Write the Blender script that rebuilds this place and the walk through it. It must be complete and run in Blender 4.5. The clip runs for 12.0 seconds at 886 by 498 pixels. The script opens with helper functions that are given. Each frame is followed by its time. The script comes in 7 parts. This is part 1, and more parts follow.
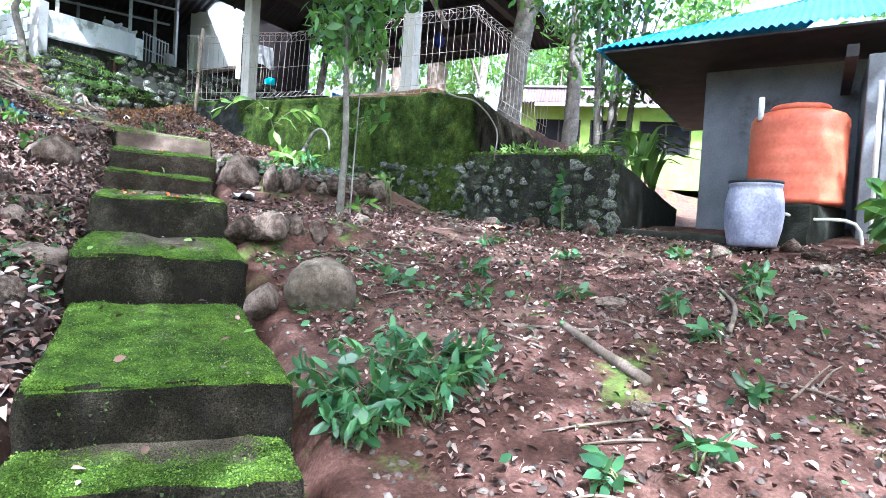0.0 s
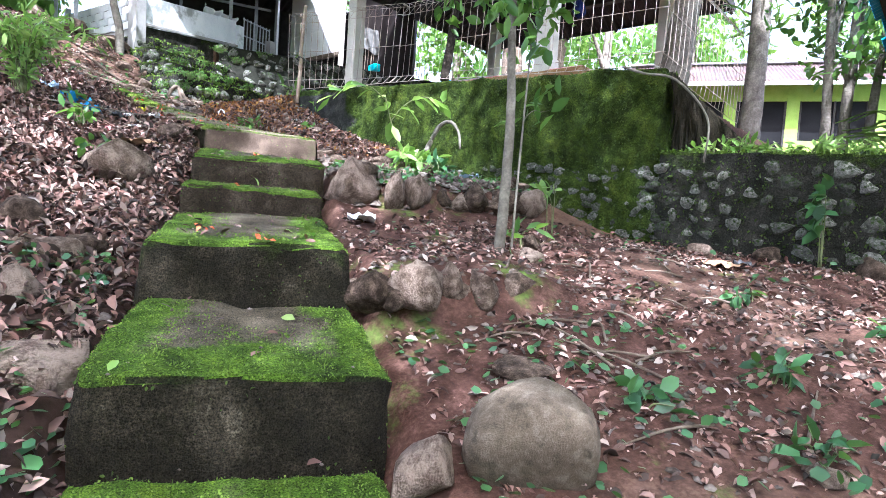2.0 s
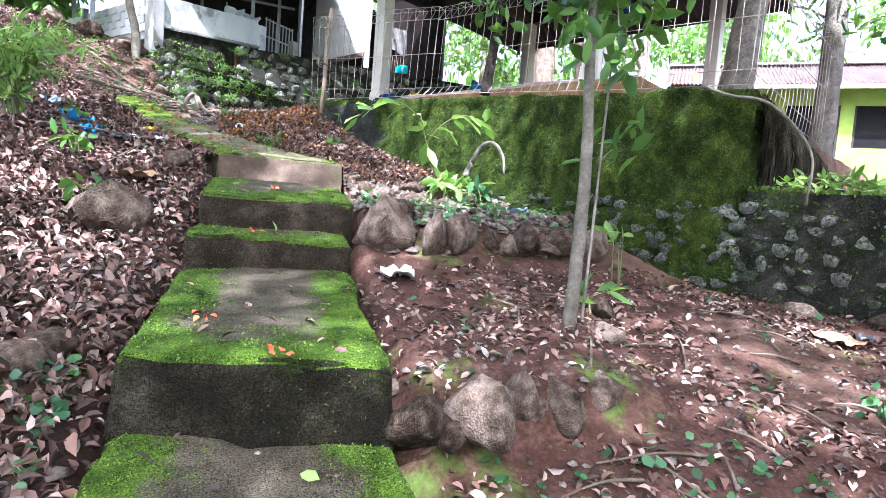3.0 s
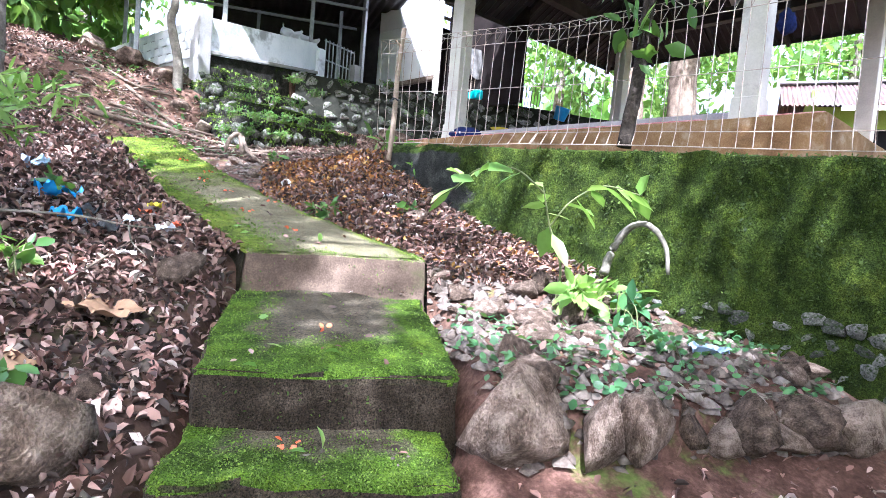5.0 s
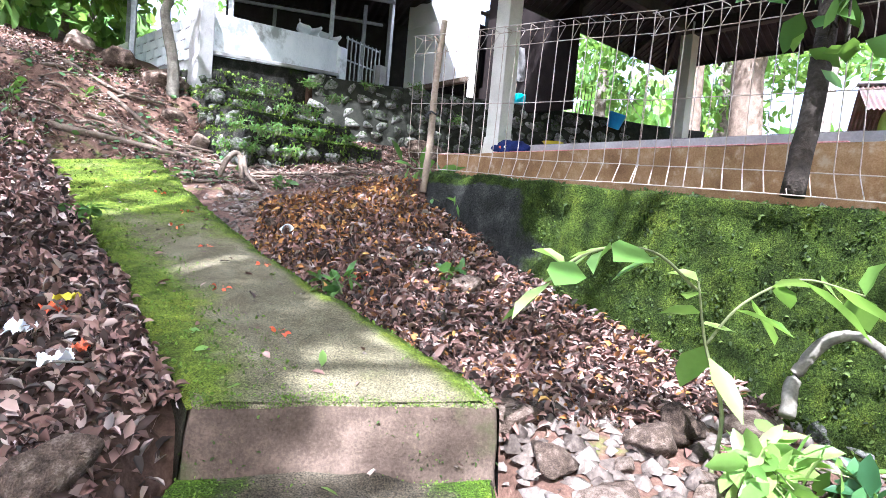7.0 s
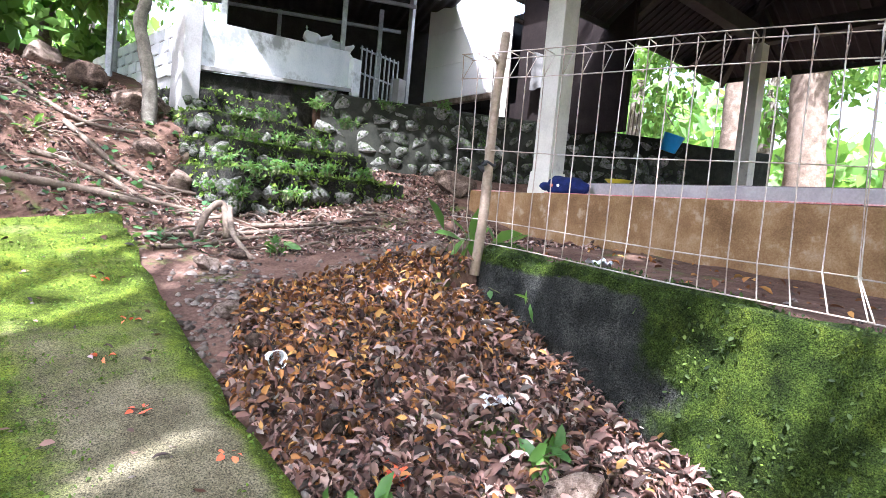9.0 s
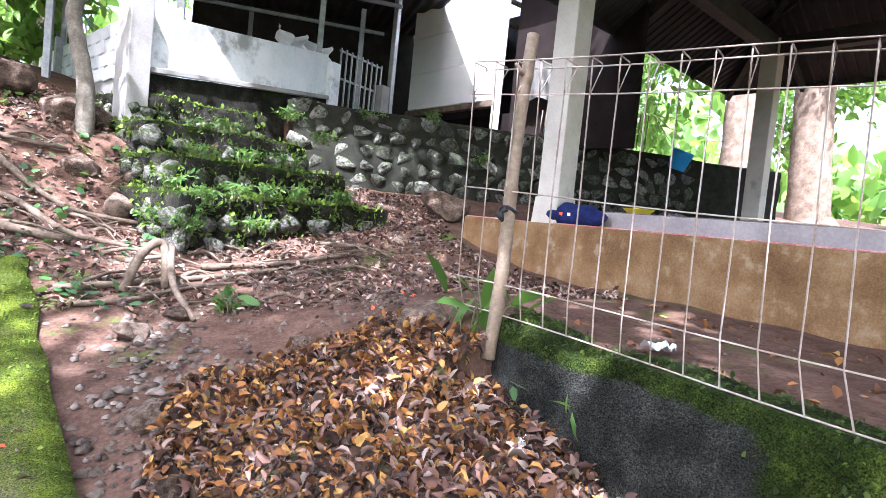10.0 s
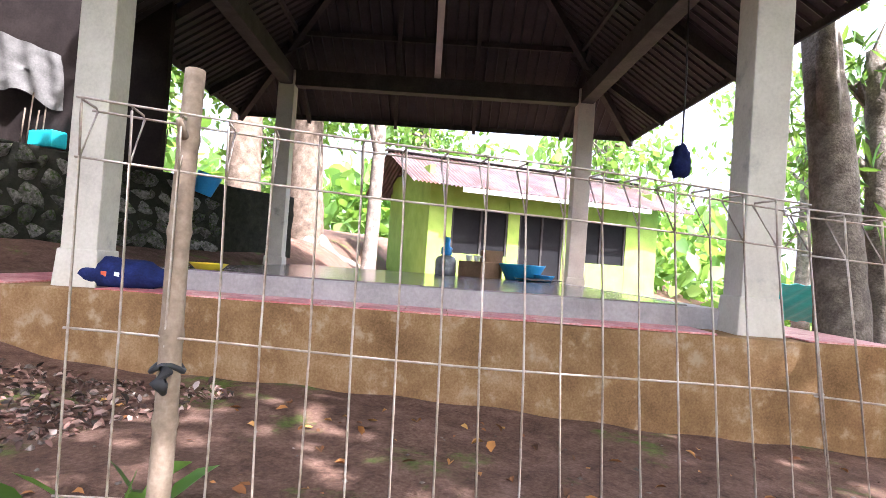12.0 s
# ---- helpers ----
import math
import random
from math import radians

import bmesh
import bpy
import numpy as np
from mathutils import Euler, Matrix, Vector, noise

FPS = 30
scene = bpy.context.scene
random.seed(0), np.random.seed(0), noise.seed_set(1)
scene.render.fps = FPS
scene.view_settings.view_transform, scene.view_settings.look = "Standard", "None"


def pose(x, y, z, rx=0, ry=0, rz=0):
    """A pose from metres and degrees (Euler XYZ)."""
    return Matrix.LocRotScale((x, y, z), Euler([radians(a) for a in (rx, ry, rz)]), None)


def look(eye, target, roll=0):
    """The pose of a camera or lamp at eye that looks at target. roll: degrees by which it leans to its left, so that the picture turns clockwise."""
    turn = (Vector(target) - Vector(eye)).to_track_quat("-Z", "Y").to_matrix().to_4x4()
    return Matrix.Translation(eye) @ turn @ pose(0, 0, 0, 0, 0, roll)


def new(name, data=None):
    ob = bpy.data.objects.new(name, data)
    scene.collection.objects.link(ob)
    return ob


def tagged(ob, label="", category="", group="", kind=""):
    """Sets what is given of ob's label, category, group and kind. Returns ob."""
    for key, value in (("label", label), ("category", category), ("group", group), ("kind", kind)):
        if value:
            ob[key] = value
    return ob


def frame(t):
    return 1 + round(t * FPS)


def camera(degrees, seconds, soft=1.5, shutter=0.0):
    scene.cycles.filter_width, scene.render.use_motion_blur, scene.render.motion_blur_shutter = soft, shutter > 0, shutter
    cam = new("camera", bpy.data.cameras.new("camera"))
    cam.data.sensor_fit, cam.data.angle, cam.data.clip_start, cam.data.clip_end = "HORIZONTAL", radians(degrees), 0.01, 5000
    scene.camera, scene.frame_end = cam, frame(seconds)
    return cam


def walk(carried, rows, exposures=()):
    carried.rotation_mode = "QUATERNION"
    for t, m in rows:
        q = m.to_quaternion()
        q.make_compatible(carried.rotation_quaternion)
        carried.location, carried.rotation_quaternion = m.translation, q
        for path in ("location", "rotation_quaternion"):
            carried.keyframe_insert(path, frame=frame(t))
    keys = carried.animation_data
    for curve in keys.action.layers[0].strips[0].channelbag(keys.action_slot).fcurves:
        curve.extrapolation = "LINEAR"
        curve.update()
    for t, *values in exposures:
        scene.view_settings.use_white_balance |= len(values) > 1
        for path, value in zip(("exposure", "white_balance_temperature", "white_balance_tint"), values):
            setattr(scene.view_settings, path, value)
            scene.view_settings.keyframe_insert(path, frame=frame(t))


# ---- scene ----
cam = camera(74.3, 12.0, soft=0.5)
PATH = [
    (0, (-0.332, -2.409, 0.659), (0.782, -0.748, 0.602), 3.5),
    (0.5, (-0.254, -1.879, 0.742), (0.778, -0.168, 0.676), 3.5),
    (1, (-0.155, -1.256, 0.815), (0.765, 0.518, 0.726), 3.8),
    (1.5, (-0.079, -0.76, 0.907), (0.802, 1.032, 0.794), 3.8),
    (2, (0.025, -0.338, 0.999), (0.874, 1.469, 0.879), 3.8),
    (2.5, (0.102, 0.093, 1.228), (0.914, 1.916, 1.094), 3.9),
    (2.7, (0.111, 0.239, 1.306), (0.914, 2.065, 1.158), 4.1),
    (4.3, (0.337, 1.85, 1.703), (1.014, 3.727, 1.579), 4.8),
    (4.5, (0.328, 2.07, 1.807), (0.985, 3.954, 1.676), 4.5),
    (5, (0.385, 2.518, 2.031), (0.995, 4.42, 1.917), 4.8),
    (5.5, (0.444, 2.962, 2.11), (1.031, 4.87, 1.983), 4.7),
    (6, (0.431, 3.38, 2.332), (0.997, 5.294, 2.196), 4.7),
    (6.5, (0.496, 3.654, 2.399), (1.031, 5.577, 2.273), 4.9),
    (7, (0.599, 4.131, 2.463), (1.133, 6.054, 2.335), 5.1),
    (7.2, (0.638, 4.313, 2.475), (1.175, 6.236, 2.344), 5.0),
    (8.8, (0.661, 5.553, 2.994), (1.164, 7.486, 2.878), 5.4),
    (9, (0.657, 5.771, 2.99), (1.162, 7.703, 2.871), 5.3),
    (9.5, (0.656, 6.237, 3.074), (1.179, 8.164, 2.961), 5.6),
    (10, (0.763, 6.757, 3.254), (1.334, 8.671, 3.154), 5.8),
    (10.5, (0.762, 7.067, 3.405), (1.53, 8.913, 3.336), 6.0),
    (11, (0.653, 7.513, 3.524), (1.763, 9.176, 3.522), 6.0),
    (11.5, (0.677, 7.841, 3.579), (2.171, 9.169, 3.612), 5.4),
    (12, (0.676, 7.999, 3.671), (2.493, 8.833, 3.718), 4.1),
]
walk(cam, [(t, look(eye, target, roll)) for t, eye, target, roll in PATH], exposures=[(0, 2.3, 4950, 10), (2, 2.25, 5250, 15), (5, 2.5, 5250, 18), (7, 2.4, 5300, 18), (9.5, 2.42, 5450, 20), (11, 2.55, 5650, 22), (12, 2.4, 5850, 22)])

# ---- light ----
SUN_FROM = Vector((-0.28, -0.64, 1.0)).normalized()
world = bpy.data.worlds.new("sky")
scene.world = world
world.use_nodes = True
wn = world.node_tree
sky = wn.nodes.new("ShaderNodeTexSky")
sky.sky_type, sky.sun_disc = "NISHITA", False
sky.sun_elevation = math.asin(SUN_FROM.z)
sky.sun_rotation = math.atan2(SUN_FROM.x, SUN_FROM.y)
sky.air_density, sky.dust_density, sky.ozone_density = 1.0, 9.0, 1.0
haze = wn.nodes.new("ShaderNodeMix")  # thin bright cloud over the whole sky
haze.data_type, haze.blend_type = "RGBA", "ADD"
haze.inputs[0].default_value, haze.inputs[7].default_value = 1.0, (1.9, 2.0, 2.1, 1)
wn.links.new(sky.outputs[0], haze.inputs[6])
wn.links.new(haze.outputs[2], wn.nodes["Background"].inputs[0])
wn.nodes["Background"].inputs[1].default_value = 0.15
sun_data = bpy.data.lights.new("sun", "SUN")
sun_data.energy, sun_data.angle, sun_data.color = 5.0, radians(0.6), (1.0, 0.965, 0.9)
sun = new("sun", sun_data)
sun.matrix_world = look((0, 0, 30), Vector((0, 0, 30)) - SUN_FROM)

# ---- materials ----
def ramp_of(nt, fac, stops):
    r = nt.nodes.new("ShaderNodeValToRGB")
    els = r.color_ramp.elements
    while len(els) < len(stops):
        els.new(0.5)
    for e, (p, c) in zip(els, stops):
        e.position, e.color = p, (*c, 1)
    nt.links.new(fac, r.inputs[0])
    return r.outputs[0]


def noise_of(nt, vec, scale, detail=5.0, rough=0.6, dist=0.0):
    n = nt.nodes.new("ShaderNodeTexNoise")
    n.inputs["Scale"].default_value, n.inputs["Detail"].default_value = scale, detail
    n.inputs["Roughness"].default_value, n.inputs["Distortion"].default_value = rough, dist
    nt.links.new(vec, n.inputs["Vector"])
    return n.outputs["Fac"]


def mixed(nt, fac, a, b, blend="MIX"):
    m = nt.nodes.new("ShaderNodeMix")
    m.data_type, m.blend_type = "RGBA", blend
    for sock, v in ((m.inputs[0], fac), (m.inputs[6], a), (m.inputs[7], b)):
        if hasattr(v, "is_linked"):
            nt.links.new(v, sock)
        else:
            sock.default_value = v if isinstance(v, float) else (*v, 1)
    return m.outputs[2]


def calc(nt, op, a, b=0.0, clamp=True):
    m = nt.nodes.new("ShaderNodeMath")
    m.operation, m.use_clamp = op, clamp
    for sock, v in zip(m.inputs, (a, b)):
        if hasattr(v, "is_linked"):
            nt.links.new(v, sock)
        else:
            sock.default_value = v
    return m.outputs[0]


def stepped(nt, v, lo, hi):
    m = nt.nodes.new("ShaderNodeMapRange")
    m.interpolation_type = "SMOOTHSTEP"
    m.inputs[1].default_value, m.inputs[2].default_value = lo, hi
    nt.links.new(v, m.inputs[0])
    return m.outputs[0]


def blank(name, rough=0.8, metal=0.0):
    m = bpy.data.materials.new(name)
    m.use_nodes = True
    nt = m.node_tree
    b = nt.nodes["Principled BSDF"]
    b.inputs["Roughness"].default_value, b.inputs["Metallic"].default_value = rough, metal
    b.inputs["Specular IOR Level"].default_value = 0.12 if rough > 0.84 else 0.4
    tc = nt.nodes.new("ShaderNodeTexCoord")
    return m, nt, b, tc.outputs["Object"]


def bumped(nt, b, height, strength=0.4, distance=0.02):
    u = nt.nodes.new("ShaderNodeBump")
    u.inputs["Strength"].default_value, u.inputs["Distance"].default_value = strength, distance
    nt.links.new(height, u.inputs["Height"])
    nt.links.new(u.outputs[0], b.inputs["Normal"])


def island(nt, what="Random Per Island"):
    g = nt.nodes.new("ShaderNodeNewGeometry")
    return g.outputs[what]


def object_random(nt):
    return nt.nodes.new("ShaderNodeObjectInfo").outputs["Random"]


def surface(name, stops, scale=6.0, fine=60.0, rough=0.85, bump=0.4, depth=0.01, metal=0.0, vary="", stain=None, stain_scale=1.2, stain_from=0.5):
    """Two scales of noise through a ramp; vary: 'object' or 'island' shifts the ramp piece by piece; stain: a second colour in patches."""
    m, nt, b, vec = blank(name, rough, metal)
    coarse, grain = noise_of(nt, vec, scale), noise_of(nt, vec, fine, 3.0)
    f = calc(nt, "ADD", calc(nt, "MULTIPLY", coarse, 0.65), calc(nt, "MULTIPLY", grain, 0.35))
    if vary:
        r = object_random(nt) if vary == "object" else island(nt)
        f = calc(nt, "ADD", calc(nt, "SUBTRACT", calc(nt, "MULTIPLY", f, 1.3, False), 0.3, False), calc(nt, "MULTIPLY", r, 0.3))
    col = ramp_of(nt, f, stops)
    if stain:
        col = mixed(nt, stepped(nt, noise_of(nt, vec, stain_scale, 6.0, 0.65), stain_from, stain_from + 0.15), col, stain)
    nt.links.new(col, b.inputs["Base Color"])
    if bump:
        bumped(nt, b, f, bump, depth)
    return m


def mossy(name, under, green_from=0.42, soft=0.14, scale=2.0, tops=0.5, greens=((0.03, 0.075, 0.008), (0.09, 0.2, 0.014), (0.18, 0.33, 0.025)), depth=0.03, edged=0.0):
    """Stone or concrete under patches of moss, thicker on faces that look up."""
    m, nt, b, vec = blank(name, 0.92)
    grain = noise_of(nt, vec, 70.0, 4.0, 0.7)
    base = ramp_of(nt, calc(nt, "ADD", calc(nt, "MULTIPLY", noise_of(nt, vec, 5.0, 7.0, 0.65), 0.7), calc(nt, "MULTIPLY", grain, 0.3)), under)
    moss = ramp_of(nt, calc(nt, "ADD", calc(nt, "MULTIPLY", noise_of(nt, vec, 9.0, 5.0), 0.55), calc(nt, "MULTIPLY", grain, 0.45)),
                   ((0.3, greens[0]), (0.5, greens[1]), (0.68, greens[2])))
    sep = nt.nodes.new("ShaderNodeSeparateXYZ")
    nt.links.new(island(nt, "Normal"), sep.inputs[0])
    up = calc(nt, "MULTIPLY", calc(nt, "MAXIMUM", sep.outputs[2], 0.0), tops)
    cover = calc(nt, "ADD", noise_of(nt, vec, scale, 8.0, 0.68, 0.3), calc(nt, "SUBTRACT", up, tops * 0.5, False), False)
    if edged:
        a = nt.nodes.new("ShaderNodeAttribute")
        a.attribute_name = "moss"
        cover = calc(nt, "ADD", cover, calc(nt, "MULTIPLY", calc(nt, "SUBTRACT", a.outputs["Fac"], 0.5, False), edged, False), False)
    cover = stepped(nt, cover, green_from, green_from + soft)
    # fine noise also darkens the colour, for shade in the small pits
    pits = noise_of(nt, vec, 150.0, 3.0, 0.75)
    blotch = noise_of(nt, vec, 3.1, 7.0, 0.7, 0.5)
    moss = mixed(nt, 1.0, moss, ramp_of(nt, blotch, ((0.36, (0.42, 0.4, 0.45)), (0.52, (0.95, 0.95, 0.95)), (0.66, (1.25, 1.1, 1.0)))), "MULTIPLY")
    col = mixed(nt, 1.0, mixed(nt, cover, base, moss), ramp_of(nt, pits, ((0.36, (0.22, 0.22, 0.22)), (0.5, (0.95, 0.95, 0.95)), (0.66, (1.7, 1.65, 1.6)))), "MULTIPLY")
    nt.links.new(col, b.inputs["Base Color"])
    bumped(nt, b, calc(nt, "ADD", calc(nt, "ADD", calc(nt, "MULTIPLY", grain, 0.5), calc(nt, "MULTIPLY", pits, 0.3)), calc(nt, "MULTIPLY", cover, 0.2)), 0.9, depth)
    return m


def leafy(name, stops, rough=0.5, through_light=0.35):
    """Leaves: one shade a leaf, light passing through."""
    m, nt, b, vec = blank(name, rough)
    col = ramp_of(nt, island(nt), stops)
    col = mixed(nt, calc(nt, "MULTIPLY", noise_of(nt, vec, 35.0, 2.0), 0.35), col, (0.02, 0.03, 0.01))
    nt.links.new(col, b.inputs["Base Color"])
    if through_light:
        t = nt.nodes.new("ShaderNodeBsdfTranslucent")
        nt.links.new(mixed(nt, 0.5, col, (0.3, 0.5, 0.05)), t.inputs[0])
        s = nt.nodes.new("ShaderNodeMixShader")
        s.inputs[0].default_value = through_light
        nt.links.new(b.outputs[0], s.inputs[1])
        nt.links.new(t.outputs[0], s.inputs[2])
        nt.links.new(s.outputs[0], nt.nodes["Material Output"].inputs[0])
    return m


def ground_material():
    """Damp brown soil, redder on the slope below the wall, with pebble grain and thin moss."""
    m, nt, b, vec = blank("soil", 0.95)
    grain, mid = noise_of(nt, vec, 45.0, 6.0, 0.7), noise_of(nt, vec, 6.0, 6.0, 0.65)
    f = calc(nt, "ADD", calc(nt, "MULTIPLY", grain, 0.5), calc(nt, "MULTIPLY", mid, 0.5))
    brown = ramp_of(nt, f, ((0.3, (0.026, 0.015, 0.01)), (0.5, (0.1, 0.058, 0.041)), (0.7, (0.2, 0.13, 0.1))))
    red = ramp_of(nt, f, ((0.3, (0.012, 0.006, 0.005)), (0.5, (0.06, 0.029, 0.021)), (0.7, (0.15, 0.084, 0.066))))
    sep = nt.nodes.new("ShaderNodeSeparateXYZ")
    nt.links.new(vec, sep.inputs[0])
    lower = calc(nt, "SUBTRACT", 1.0, stepped(nt, sep.outputs[1], 3.5, 7.0))
    col = mixed(nt, calc(nt, "MULTIPLY", stepped(nt, noise_of(nt, vec, 0.45, 4.0), 0.36, 0.5), lower), brown, red)
    green = mixed(nt, grain, (0.03, 0.06, 0.01), (0.12, 0.2, 0.03))
    col = mixed(nt, calc(nt, "MULTIPLY", stepped(nt, noise_of(nt, vec, 1.3, 6.0, 0.7), 0.57, 0.68), 0.75), col, green)
    # left bank: dark humus, deepened to stand for shade between the leaves
    shaded_humus = calc(nt, "MULTIPLY", calc(nt, "SUBTRACT", 1.0, stepped(nt, sep.outputs[0], -0.2, 0.5)), calc(nt, "SUBTRACT", 1.0, stepped(nt, sep.outputs[1], 8.5, 11.0)))
    col = mixed(nt, calc(nt, "MULTIPLY", shaded_humus, 0.8), col, mixed(nt, f, (0.012, 0.008, 0.006), (0.06, 0.036, 0.028)))
    nt.links.new(col, b.inputs["Base Color"])
    bumped(nt, b, f, 0.8, 0.02)
    return m


